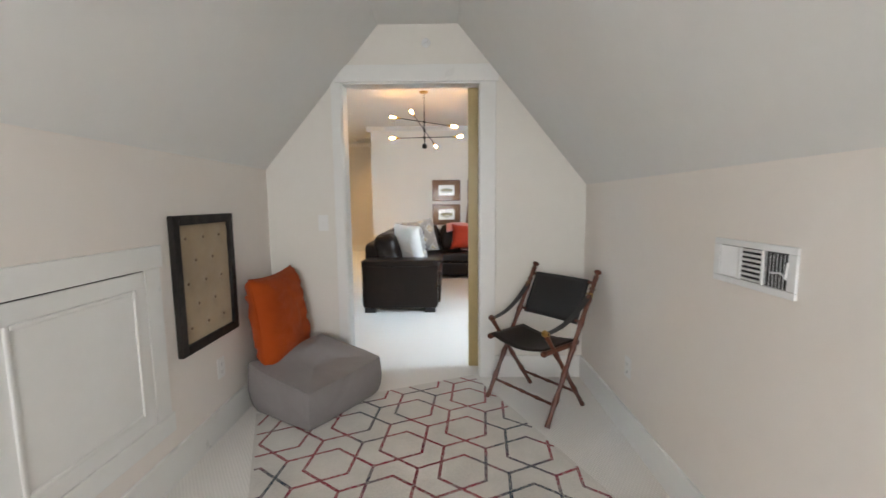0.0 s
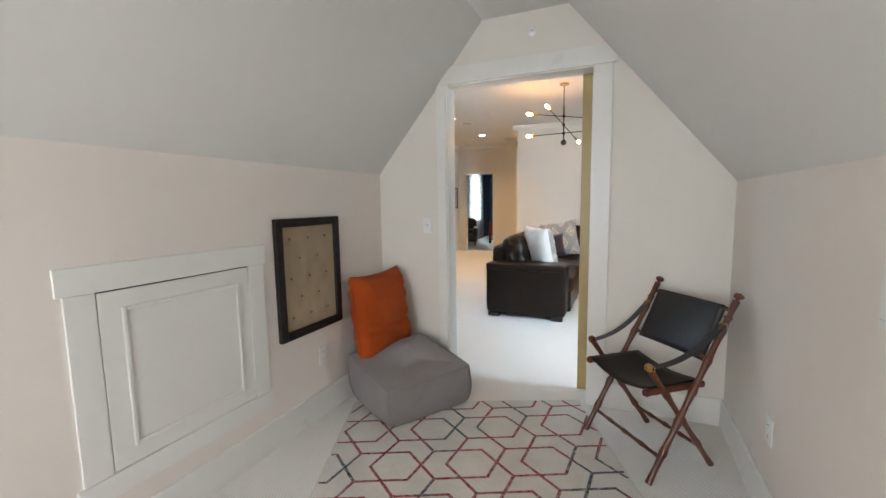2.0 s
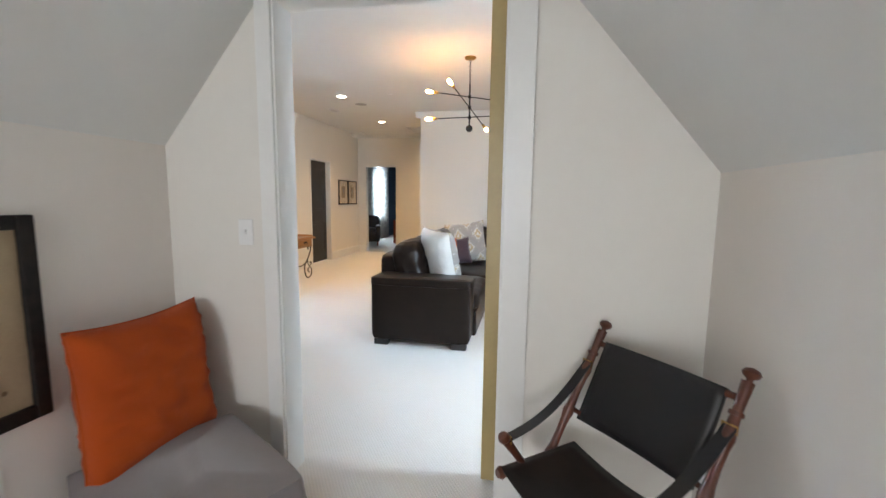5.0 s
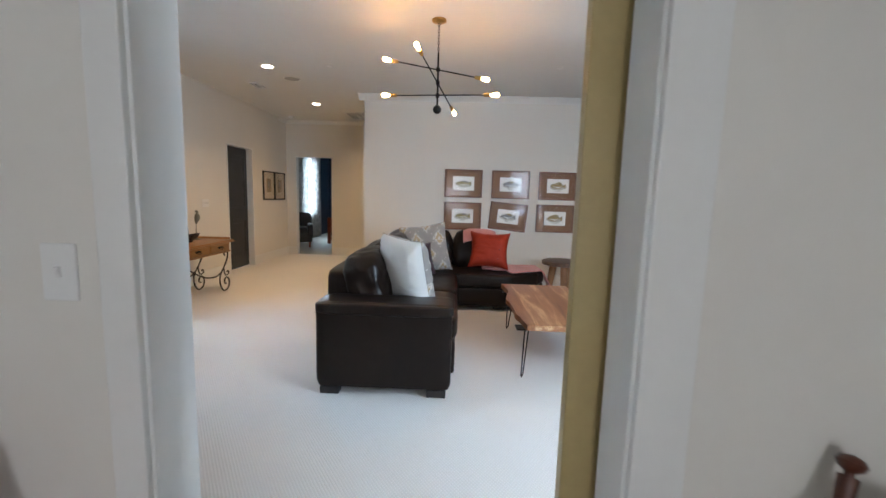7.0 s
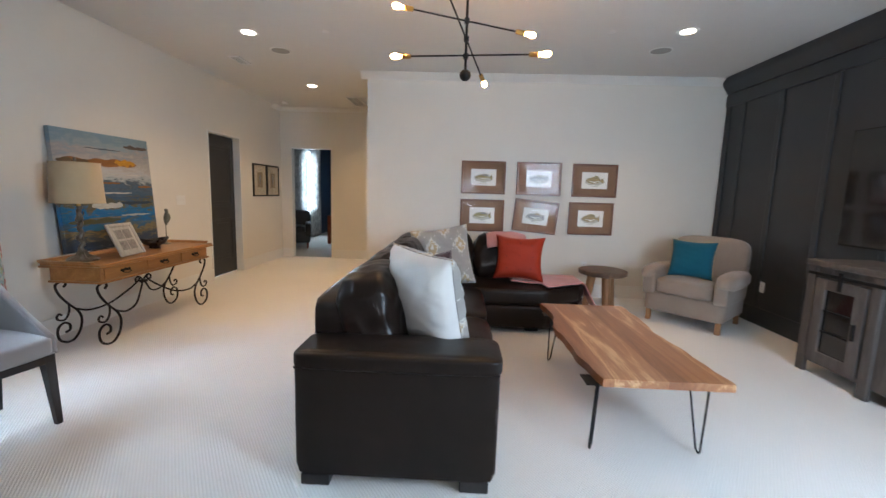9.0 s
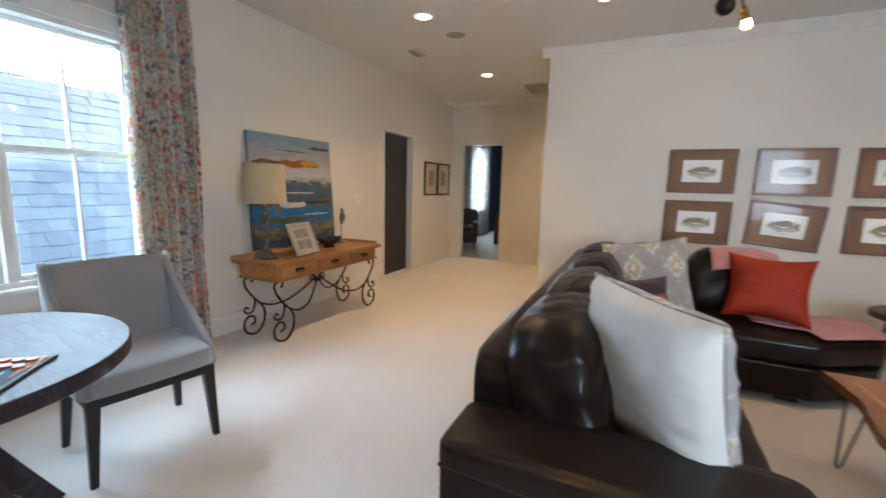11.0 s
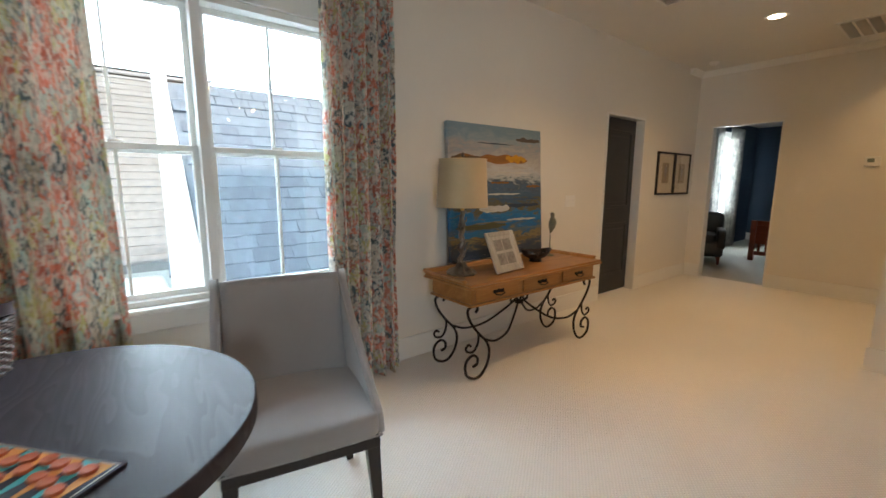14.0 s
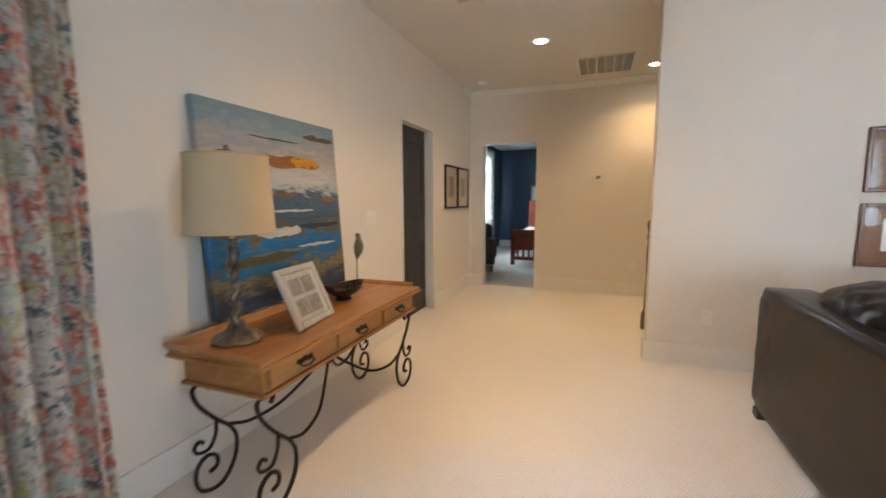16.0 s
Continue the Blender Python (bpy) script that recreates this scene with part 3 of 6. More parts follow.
for y in (9.58, 9.31, 8.72, 8.08, 7.44, 6.80, 6.16, 5.52, 4.88, 4.24):
    part("batten", B((-0.030, -0.012, y - 4.12 - 0.03, y - 4.12 + 0.03, 0.19, 2.50), bevel=0.004), SLATE, dark)
    if y < 9.4:
        part("bead", B((-0.020, -0.012, y - 4.12 + 0.03, y - 4.12 + 0.045, 0.19, 2.50), bevel=0.003), SLATE, dark)

# bedroom
setting("wall_bedroom_west", B((-4.60, -4.45, 12.20, 14.7, 0, 2.8), (-4.60, -4.45, 15.9, 17.6, 0, 2.8), (-4.60, -4.45, 14.7, 15.9, 0, 0.75), (-4.60, -4.45, 14.7, 15.9, 2.25, 2.8)), NAVY, "navy painted bedroom wall", "wall")
setting("wall_bedroom_north", B((-4.60, 0.6, 17.45, 17.6, 0, 2.8)), NAVY, "navy painted bedroom wall", "wall")
setting("wall_bedroom_east", B((0.5, 0.6, 12.20, 17.45, 0, 2.8)), NAVY, "navy painted bedroom wall", "wall")
setting("wall_bedroom_south", B((-4.60, -3.86, 12.08, 12.20, 0, 2.8)), NAVY, "navy painted bedroom wall", "wall")
setting("ceiling_bedroom", B((-4.60, 0.6, 12.20, 17.6, 2.62, 2.8)), CEIL, "white painted bedroom ceiling", "ceiling")
baseboard("baseboard_bedroom", [(-4.45, 0.5, 17.43, 17.45, 0, 0.17)])
window("window_4", (-4.45, 14.7, 0), 90, 1.2, 0.75, 2.25, 1, "white painted bedroom window", 0.15)

# ---- attic room things ----
hatch = thing("access_hatch", "white painted attic access hatch with a raised panel door", "hatch", (XL, 1.93, 0), kind="structure")
part("casing_head", B((0, 0.013, 0.0, 0.885, 1.035, 1.134), bevel=0.003), TRIM, hatch)
part("casing_side", B((0, 0.0125, 0.02, 0.114, 0.345, 1.035), bevel=0.002), TRIM, hatch)
part("casing_side", B((0, 0.0125, 0.772, 0.865, 0.345, 1.035), bevel=0.002), TRIM, hatch)
part("casing_foot", B((0, 0.013, 0.0, 0.885, 0.255, 0.345), bevel=0.003), TRIM, hatch)
hdoor = part("hatch_door", B((0, 0.0115, 0.118, 0.769, 0.349, 1.030), bevel=0.002), TRIM, hatch)
# solid dark strip painted as the shade above the hatch door
part("gap", B((0, 0.006, 0.118, 0.769, 1.0302, 1.0348)), GAPSHADE, hatch, smooth=False)
part("moulding", B((0.0115, 0.020, 0.190, 0.208, 0.415, 0.965), (0.0115, 0.020, 0.689, 0.707, 0.415, 0.965), (0.0115, 0.020, 0.208, 0.689, 0.947, 0.965), (0.0115, 0.020, 0.208, 0.689, 0.415, 0.433), bevel=0.005, seg=3), TRIM, hdoor)

# tufted pin board
board = thing("pin_board", "tufted tan burlap pin board in a worn black frame", "pin board", (XL, 2.880, 0.570))
W, H = 0.535, 0.690
part("frame", B((0, 0.032, 0, 0.048, 0, H), (0, 0.032, W - 0.048, W, 0, H), (0, 0.032, 0.048, W - 0.048, 0, 0.048), (0, 0.032, 0.048, W - 0.048, H - 0.048, H), bevel=0.006), BLACKFR, board)
TUFTS = []
for r in range(5):
    n = 3 if r % 2 == 0 else 2
    for c in range(n):
        TUFTS.append((W * ((0.22 + 0.28 * c) if n == 3 else (0.36 + 0.28 * c)), H * (0.17 + 0.165 * r)))
bm = bmesh.new()
N = 40
vs = [[None] * (N + 1) for _ in range(N + 1)]
for i in range(N + 1):
    for j in range(N + 1):
        y, z = 0.044 + (W - 0.088) * i / N, 0.044 + (H - 0.088) * j / N
        d = 0.014
        for ty, tz in TUFTS:
            q = (y - ty) ** 2 + (z - tz) ** 2
            d -= 0.0105 * math.exp(-q / 0.0006)
        u, v = (y / (W * 0.28) + z / (H * 0.33)) % 1, (y / (W * 0.28) - z / (H * 0.33)) % 1
        d -= 0.0022 * (math.exp(-((u - 0.5) / 0.05) ** 2) + math.exp(-((v - 0.5) / 0.05) ** 2))
        vs[i][j] = bm.verts.new((d, y, z))
for i in range(N):
    for j in range(N):
        bm.faces.new((vs[i][j], vs[i + 1][j], vs[i + 1][j + 1], vs[i][j + 1]))
cloth = part("burlap_panel", bm, BURLAP, board, smooth="all")
BUTTON = finish("button", L([(0, 0.004), (0.006, 0.003), (0.0085, 0), (0.007, -0.004)], 12), fabric("button_cloth", (0.20, 0.13, 0.07), (0.14, 0.09, 0.05)), True)
for ty, tz in TUFTS:
    o = new("button", BUTTON)
    o.parent = cloth
    o.matrix_basis = pose(0.007, ty, tz, 0, 90, 0)


def outlet(at, rz, label="white duplex wall outlet with its cover plate"):
    """A wall outlet on a wall whose face is y 0, the room on the -y side."""
    ob = thing("wall_outlet", label, "outlet", at, rz, "wall outlets")
    part("cover_plate", B((-0.036, 0.036, -0.006, 0, -0.058, 0.058), bevel=0.003), PLASTIC, ob)
    for z in (-0.022, 0.022):
        s = part("socket", P([(0.017 * math.cos(a), z + 0.015 * math.sin(a)) for a in (k * math.pi / 8 for k in range(16))], "y", -0.008, -0.005), PLASTIC, ob)
        part("slot", B((-0.008, -0.006, -0.0086, -0.0078, z - 0.004, z + 0.006), (0.005, 0.007, -0.0086, -0.0078, z - 0.003, z + 0.005), (-0.002, 0.002, -0.0086, -0.0078, z - 0.011, z - 0.007)), GAPSHADE, s, smooth=False)
    return ob


def switch(at, rz, gangs=1):
    ob = thing("light_switch", "white toggle light switch plate on the wall", "light switch", at, rz, "light switches")
    w = 0.036 + 0.023 * (gangs - 1)
    part("cover_plate", B((-w, w, -0.006, 0, -0.058, 0.058), bevel=0.003), PLASTIC, ob)
    for k in range(gangs):
        x = (k - (gangs - 1) / 2) * 0.046
        part("toggle", P([(-0.006, -0.012), (-0.016, 0.004), (-0.014, 0.010), (-0.006, 0.012)], "x", x - 0.005, x + 0.005), PLASTIC, ob)
    return ob


outlet((XL, 3.235, 0.385), 90)
outlet((XR, 3.19, 0.395), -90)
outlet((-1.088, PW, 0.392), 0)
outlet((1.44, PW, 0.42), 0)
outlet((-1.44, FW, 0.41), 0)
outlet((RW - 0.012, 8.66, 0.42), -90, "black wall outlet on the dark panelling")
switch((-0.835, YD, 1.17), 0)
switch((LW, 9.14, 1.15), 90, 3)

reg = thing("air_register", "white metal wall air register with a damper lever", "air vent", (XR, 2.325, 1.10), -90)
part("frame", B((-0.182, 0.182, -0.010, 0, 0.055, 0.077), (-0.182, 0.182, -0.010, 0, -0.077, -0.055), (-0.182, -0.150, -0.010, 0, -0.055, 0.055), (0.150, 0.182, -0.010, 0, -0.055, 0.055),
                  (-0.058, -0.046, -0.010, 0, -0.055, 0.055), (0.046, 0.058, -0.010, 0, -0.055, 0.055), bevel=0.003), METALW, reg)
# dark sheet for the shade behind the slats
part("backing", B((-0.150, 0.150, -0.0015, 0, -0.055, 0.055)), GAPSHADE, reg)
for k in range(7):
    part("slat", box(bmesh.new(), -0.046, 0.046, -0.0005, 0.0005, -0.006, 0.006, m=pose(0, -0.007, -0.048 + 0.016 * k, 40, 0, 0)), METALW, reg)
for k in range(7):
    for x0, ang in ((-0.145, 35), (0.062, -35)):
        part("slat", box(bmesh.new(), -0.005, 0.005, -0.0005, 0.0005, -0.053, 0.053, m=pose(x0 + 0.006 + 0.0135 * k, -0.007, 0, 0, 0, ang)), METALW, reg)
part("lever", T([(0.153, -0.012, 0.03), (0.153, -0.016, -0.02), (0.153, -0.03, 0.0), (0.12, -0.034, -0.004)], 0.003, 6), METALW, reg)

sprink = thing("sidewall_sprinkler", "small white sidewall fire sprinkler", "sprinkler", (-0.071, YD, 2.41))
part("escutcheon", L([(0, 0.014), (0.012, 0.012), (0.030, 0.004), (0.032, 0)], 20), METALW, sprink, at=pose(0, 0, 0, 90, 0, 0))
part("deflector", T([(0, -0.012, 0), (0, -0.04, 0)], 0.008, 8), METALW, sprink)

# pouf
pouf = thing("pouf", "grey vinyl floor pouf with piped seams, on the rug", "pouf", (-0.80, 3.56, 0.008))
TOP = [(0.098, -0.430, 0.255), (0.420, 0.085, 0.278), (-0.039, 0.275, 0.378), (-0.370, -0.165, 0.332)]


def pouf_shell():
    bm = bmesh.new()
    n, levels = 80, 14
    def ring(s, grow):
        pts = []
        for k in range(n):
            i, f = divmod(k * 4 / n, 1)
            a, b = Vector(TOP[int(i)]), Vector(TOP[(int(i) + 1) % 4])
            p = a.lerp(b, f)
            bow = 1 + 0.022 * math.sin(math.pi * f)
            corner = 1 - 0.012 * (abs(2 * f - 1) ** 12)
            pts.append(Vector((p.x * bow * corner * grow, p.y * bow * corner * grow, p.z * s)))
        return pts
    rows = []
    for l in range(levels + 1):
        s = l / levels
        belly = 0.972 + 0.030 * math.sin(math.pi * s) ** 0.7 - 0.05 * (1 - s) ** 6
        rows.append([p + Vector((-0.02, 0.05, 0)) * (1 - s) for p in ring(s, belly)])
    for g, lift in ((0.985, 0.002), (0.95, 0.005), (0.8, 0.012), (0.6, 0.016), (0.35, 0.018), (0.12, 0.018)):
        r = ring(1, g)
        rows.append([p + Vector((0, 0, lift)) for p in r])
    verts = []
    for l, r in enumerate(rows):
        row = []
        for p in r:
            w = 0.006 * noise.noise(p * 9) + (0.004 * noise.noise(Vector((p.x * 6, p.y * 6, p.z * 30))) if l < 5 else 0)
            row.append(bm.verts.new(p + Vector((p.x, p.y, 0)).normalized() * w))
        verts.append(row)
    for a, b in zip(verts, verts[1:]):
        for k in range(n):
            bm.faces.new((a[k], a[(k + 1) % n], b[(k + 1) % n], b[k]))
    bm.faces.new(verts[0][::-1])
    bm.faces.new(verts[-1])
    seam = [v.co.copy() for v in verts[levels]]
    ups = [[verts[l][k].co * 1.004 for l in range(1, levels + 1)] for k in (0, 20, 40, 60)]
    return bm, seam, ups


shell, seam, ups = pouf_shell()
part("cover", shell, POUFM, pouf, smooth="all")
part("piping", T(seam, 0.0045, 6, True), POUFM, pouf, smooth="all")
for u in ups:
    part("seam", T(u, 0.003, 6), POUFM, pouf, smooth="all")
pillow("floor_pillow", "bright orange square cotton pillow leaning on the corner wall", (0.515, 0.57), 0.20, ORANGE, pose(-1.050, 3.645, 0.570, -9, 2, 82), 3.0, wr=0.022, ear=0.06, tip=(-0.012, 0.030))

# rug with a lattice of hexagons
rug = thing("area_rug", "cream woven rug with a red and navy hexagon lattice, lying askew", "rug", (0, 0, 0))
RUGM = fabric("cream_rug", (0.74, 0.70, 0.645), (0.55, 0.52, 0.475), weave=170, scale=3.5, bump=0.5)
lm, lnt, lb = blank("rug_yarn", 0.95, spec=0.2)
lv = coords(lnt)
lnt.links.new(mix_rgb(lnt, ramp(lnt, noise_tex(lnt, lv, 130, 2), [(0.46, (0, 0, 0)), (0.64, (0.92, 0.92, 0.92))]),
              ramp(lnt, noise_tex(lnt, lv, 1.7, 3), [(0.36, (0.03, 0.06, 0.09)), (0.42, (0.10, 0.08, 0.11)), (0.47, (0.34, 0.035, 0.06)), (0.58, (0.28, 0.06, 0.08)), (0.64, (0.10, 0.11, 0.13)), (0.72, (0.03, 0.05, 0.08))]), (0.45, 0.41, 0.36)), lb.inputs["Base Color"])
rug.matrix_basis = pose(0.255, 3.985, 0, 0, 0, 22.5)
RW_, RL_ = 1.50, 2.40
part("rug_body", B((-RW_, 0, -RL_, 0, 0.001, 0.010), bevel=0.003), RUGM, rug)
segs = set()
STEP = 0.386
ARM = STEP * 2 / 3


def clip_line(a, b):
    t0, t1 = 0.0, 1.0
    d = (b[0] - a[0], b[1] - a[1])
    for p, q in ((-d[0], a[0] + RW_ - 0.01), (d[0], -0.01 - a[0]), (-d[1], a[1] + RL_ - 0.01), (d[1], -0.01 - a[1])):
        if abs(p) < 1e-9:
            if q < 0:
                return None
        elif p < 0:
            t0 = max(t0, q / p)
        else:
            t1 = min(t1, q / p)
    if t0 >= t1:
        return None
    return (a[0] + d[0] * t0, a[1] + d[1] * t0), (a[0] + d[0] * t1, a[1] + d[1] * t1)


yarn = bmesh.new()
turn = Matrix.Rotation(math.radians(2.7), 2)
for i in range(-9, 10):
    for j in range(-9, 10):
        for ox, oy in ((0.0, 0.0), (STEP / 2, STEP / (2 * math.sqrt(3)))):
            at = turn @ Vector(((i + 0.5 * j) * STEP + ox, j * STEP * 0.866 + oy)) + Vector((-0.5625, -0.5506))
            for k in range(3):
                way = turn @ Vector((math.cos(k * math.tau / 3), math.sin(k * math.tau / 3)))
                a, b = tuple(at - way * 0.004), tuple(at + way * (ARM + 0.004))
                c = clip_line(a, b)
                if c:
                    (x0, y0), (x1, y1) = c
                    d = Vector((x1 - x0, y1 - y0, 0))
                    n = Vector((-d.y, d.x, 0)).normalized() * 0.0078
                    q = [yarn.verts.new((x0 + s * n.x, y0 + s * n.y, 0.0115)) for s in (-1, 1)] + [yarn.verts.new((x1 + s * n.x, y1 + s * n.y, 0.0115)) for s in (1, -1)]
                    yarn.faces.new(q)
tagged(part("lattice_yarn", yarn, lm, rug, "red and navy woven lines", smooth=False), kind="stuff")
part("binding", T([(-RW_, -RL_, 0.006), (0, -RL_, 0.006), (0, 0, 0.006), (-RW_, 0, 0.006)], 0.006, 6, True), RUGM, rug)

# campaign chair
camp = thing("campaign_chair", "folding mahogany campaign chair with dark leather seat, back and arm straps", "chair", (0.638, 3.568, 0.0), -51)


def bamboo(a, b, r=0.015, knots=4):
    a, b = Vector(a), Vector(b)
    pts, rad = [], []
    for k in range(knots * 6 + 1):
        t = k / (knots * 6)
        ph = (t * knots) % 1
        pts.append(a.lerp(b, t))
        rad.append(r * (1.22 if min(ph, 1 - ph) < 0.05 and 0 < k < knots * 6 else 1.0) * (0.94 + 0.1 * math.cos(2 * math.pi * ph)))
    return T(pts, rad, 12)


for sx in (-1, 1):
    x = 0.245 * sx
    post = part("back_post", bamboo((x, -0.20, 0.005), (x, 0.27, 0.845), 0.016, 6), MAHOG, camp)
    part("finial", L([(0.009, 0), (0.008, 0.012), (0.020, 0.020), (0.024, 0.030), (0.018, 0.040), (0, 0.046)], 16), MAHOG, post, at=pose(x, 0.27, 0.84, -28, 0, 0))
    part("brass_ring", L([(0.0185, -0.006), (0.0195, 0), (0.0185, 0.006)], 14), MAHOG, post, at=pose(x, 0.225, 0.765, -28, 0, 0))
    x2 = 0.215 * sx
    leg = part("front_arm_post", bamboo((x2, 0.205, 0.005), (x2, -0.185, 0.545), 0.015, 4), MAHOG, camp)
    part("knob", L([(0.008, -0.004), (0.017, 0.006), (0.021, 0.018), (0.016, 0.030), (0, 0.035)], 16), MAHOG if sx < 0 else BRASS, leg, at=pose(x2, -0.185, 0.545, 36, 0, 0))
    part("seat_rail", box(bmesh.new(), x2 - 0.013, x2 + 0.013, -0.21, 0.13, 0.425, 0.455, bevel=0.006), MAHOG, camp)
    part("rail_cap", L([(0, -0.02), (0.018, -0.012), (0.021, 0), (0.014, 0.012)], 14), MAHOG, camp, at=pose(x2, -0.205, 0.44, 90, 0, 0))
    pts = [Vector((x2, -0.188, 0.552)).lerp(Vector((x, 0.205, 0.735)), t) - Vector((0, 0, 0.045 * math.sin(math.pi * t))) for t in (k / 14 for k in range(15))]
    bm = bmesh.new()
    rows = [[bm.verts.new(p + Vector((o, 0, h))) for o, h in ((-0.019, 0), (0.019, 0), (0.019, 0.004), (-0.019, 0.004))] for p in pts]
    for r0, r1 in zip(rows, rows[1:]):
        for k in range(4):
            bm.faces.new((r0[k], r0[(k + 1) % 4], r1[(k + 1) % 4], r1[k]))
    bm.faces.new(rows[0])
    bm.faces.new(rows[-1][::-1])
    part("arm_strap", bm, STRAP, camp)
    for bx, y, z in ((x2, -0.18, 0.555), (x, 0.198, 0.732)):
        part("buckle", T([(bx - 0.02, y, z - 0.01), (bx + 0.02, y, z - 0.01), (bx + 0.02, y, z + 0.010), (bx - 0.02, y, z + 0.010)], 0.003, 6, True), BRASS, camp)
part("front_stretcher", bamboo((-0.24, -0.135, 0.12), (0.24, -0.135, 0.12), 0.010, 4), MAHOG, camp)
part("rear_stretcher", bamboo((-0.21, 0.125, 0.115), (0.21, 0.125, 0.115), 0.010, 4), MAHOG, camp)
for sx in (-1, 1):
    part("top_rod", bamboo((sx * 0.245, 0.250, 0.80), (sx * 0.195, 0.250, 0.80), 0.012, 1), MAHOG, camp)
    part("lower_rod", bamboo((sx * 0.245, 0.128, 0.572), (sx * 0.195, 0.128, 0.572), 0.010, 1), MAHOG, camp)


def sheet(f, n, m, th):
    """A thin curved sheet with thickness; f(u, v) gives its middle, u and v from 0 to 1."""
    bm = bmesh.new()
    g = {}
    for i in range(n + 1):
        for j in range(m + 1):
            u, v = i / n, j / m
            p = Vector(f(u, v))
            du = Vector(f(min(u + 0.01, 1), v)) - Vector(f(max(u - 0.01, 0), v))
            dv = Vector(f(u, min(v + 0.01, 1))) - Vector(f(u, max(v - 0.01, 0)))
            nn = du.cross(dv).normalized() * th / 2
            g[(0, i, j)], g[(1, i, j)] = bm.verts.new(p + nn), bm.verts.new(p - nn)
    for i in range(n):
        for j in range(m):
            bm.faces.new((g[(0, i, j)], g[(0, i + 1, j)], g[(0, i + 1, j + 1)], g[(0, i, j + 1)]))
            bm.faces.new((g[(1, i, j)], g[(1, i, j + 1)], g[(1, i + 1, j + 1)], g[(1, i + 1, j)]))
    for i in range(n):
        bm.faces.new((g[(0, i, 0)], g[(1, i, 0)], g[(1, i + 1, 0)], g[(0, i + 1, 0)]))
        bm.faces.new((g[(0, i, m)], g[(0, i + 1, m)], g[(1, i + 1, m)], g[(1, i, m)]))
    for j in range(m):
        bm.faces.new((g[(0, 0, j)], g[(0, 0, j + 1)], g[(1, 0, j + 1)], g[(1, 0, j)]))
        bm.faces.new((g[(0, n, j)], g[(1, n, j)], g[(1, n, j + 1)], g[(0, n, j + 1)]))
    return bm


part("leather_seat", sheet(lambda u, v: (-0.215 + 0.43 * u, -0.205 + 0.325 * v, 0.458 - 0.026 * math.sin(math.pi * u) - 0.012 * math.sin(math.pi * u) * (1 - v)), 16, 8, 0.006), SEATLTHR, camp, smooth="all")
part("leather_back", sheet(lambda u, v: (-0.205 + 0.41 * u, 0.122 + 0.130 * v + 0.010 * math.sin(math.pi * u), 0.552 + 0.262 * v), 16, 10, 0.020), STRAP, camp, smooth="all")

# ---- living room: sofa ----
sofa = thing("sectional_sofa", "dark brown leather sectional sofa with a chaise end", "sofa", (0, 0, 0))
part("arm", soft_box(0.905, 0.285, 0.585, 22, (0, 0, 0), 12, 0.0015, 2.0, pose(-0.507, 5.945, 0.05)), LEATHER, sofa)
part("arm_top", soft_box(0.925, 0.315, 0.075, 9, (0, 0, 0.10), 14, 0.004, 4.0, pose(-0.507, 5.948, 0.555)), LEATHER, sofa)
part("arm_welt", T([(-0.955, 5.805, 0.562), (-0.059, 5.805, 0.562), (-0.059, 6.085, 0.562), (-0.955, 6.085, 0.562)], 0.005, 6, True), LEATHER, sofa)
part("back_frame", soft_box(0.24, 2.90, 0.745, 24, (0, 0, 0), 14, 0.004, 7.0, pose(-0.855, 7.54, 0.05)), LEATHER, sofa)
part("back_frame", soft_box(1.62, 0.24, 0.71, 24, (0, 0, 0), 14, 0.004, 8.0, pose(-0.165, 8.87, 0.05)), LEATHER, sofa)
part("seat_base", B((-0.735, -0.03, 6.09, 8.03, 0.05, 0.29), bevel=0.02, seg=3), LEATHER, sofa)
CH = [(-0.735, 8.03), (0.60, 8.03), (0.98, 8.25), (1.10, 8.50), (1.10, 8.76), (-0.735, 8.76)]
part("chaise_base", P(CH, "z", 0.05, 0.27, 0.02), LEATHER, sofa)
for k in range(2):
    part("seat_cushion", soft_box(0.72, 0.97, 0.17, 8, (0, 0, 0.12), 14, 0.006, 11.0 + k, pose(-0.375, 6.58 + 0.97 * k, 0.285)), LEATHER, sofa, smooth="all")
bm = prism(bmesh.new(), [(x * 1.008, y) for x, y in CH], "z", 0.275, 0.435)
bmesh.ops.bevel(bm, geom=list(bm.edges), offset=0.04, segments=4, affect="EDGES", profile=0.5)
part("chaise_cushion", bm, LEATHER, sofa)
for k, y in enumerate((6.40, 7.05, 7.68, 8.30)):
    part("back_cushion", soft_box(0.29, 0.68, 0.50, 5.0, (0.16, 0, 0.10), 30, 0.011, 20.0 + 3 * k, pose(-0.635, y, 0.41, 0, -13, 0), 10.0), LEATHER, sofa, smooth="all")
for k, (x, w) in enumerate(((-0.33, 0.50), (0.18, 0.52))):
    part("back_cushion", soft_box(w, 0.26, 0.50, 3.6, (0, 0.12, 0.10), 18, 0.02, 40.0 + 3 * k, pose(x, 8.65, 0.40, -13, 0, 0), 6.0), LEATHER, sofa, smooth="all")
for x, y in ((-0.87, 5.85), (-0.15, 5.85), (-0.91, 8.9), (0.5, 8.15), (0.95, 8.65), (-0.87, 7.6)):
    part("foot", B((x - 0.065, x + 0.065, y - 0.04, y + 0.04, 0, 0.055), bevel=0.006), BLACKWOOD, sofa)
part("side_seam", T([(-0.980, 7.62, 0.06), (-0.981, 7.62, 0.4), (-0.979, 7.62, 0.75)], 0.003, 6), LEATHER, sofa)

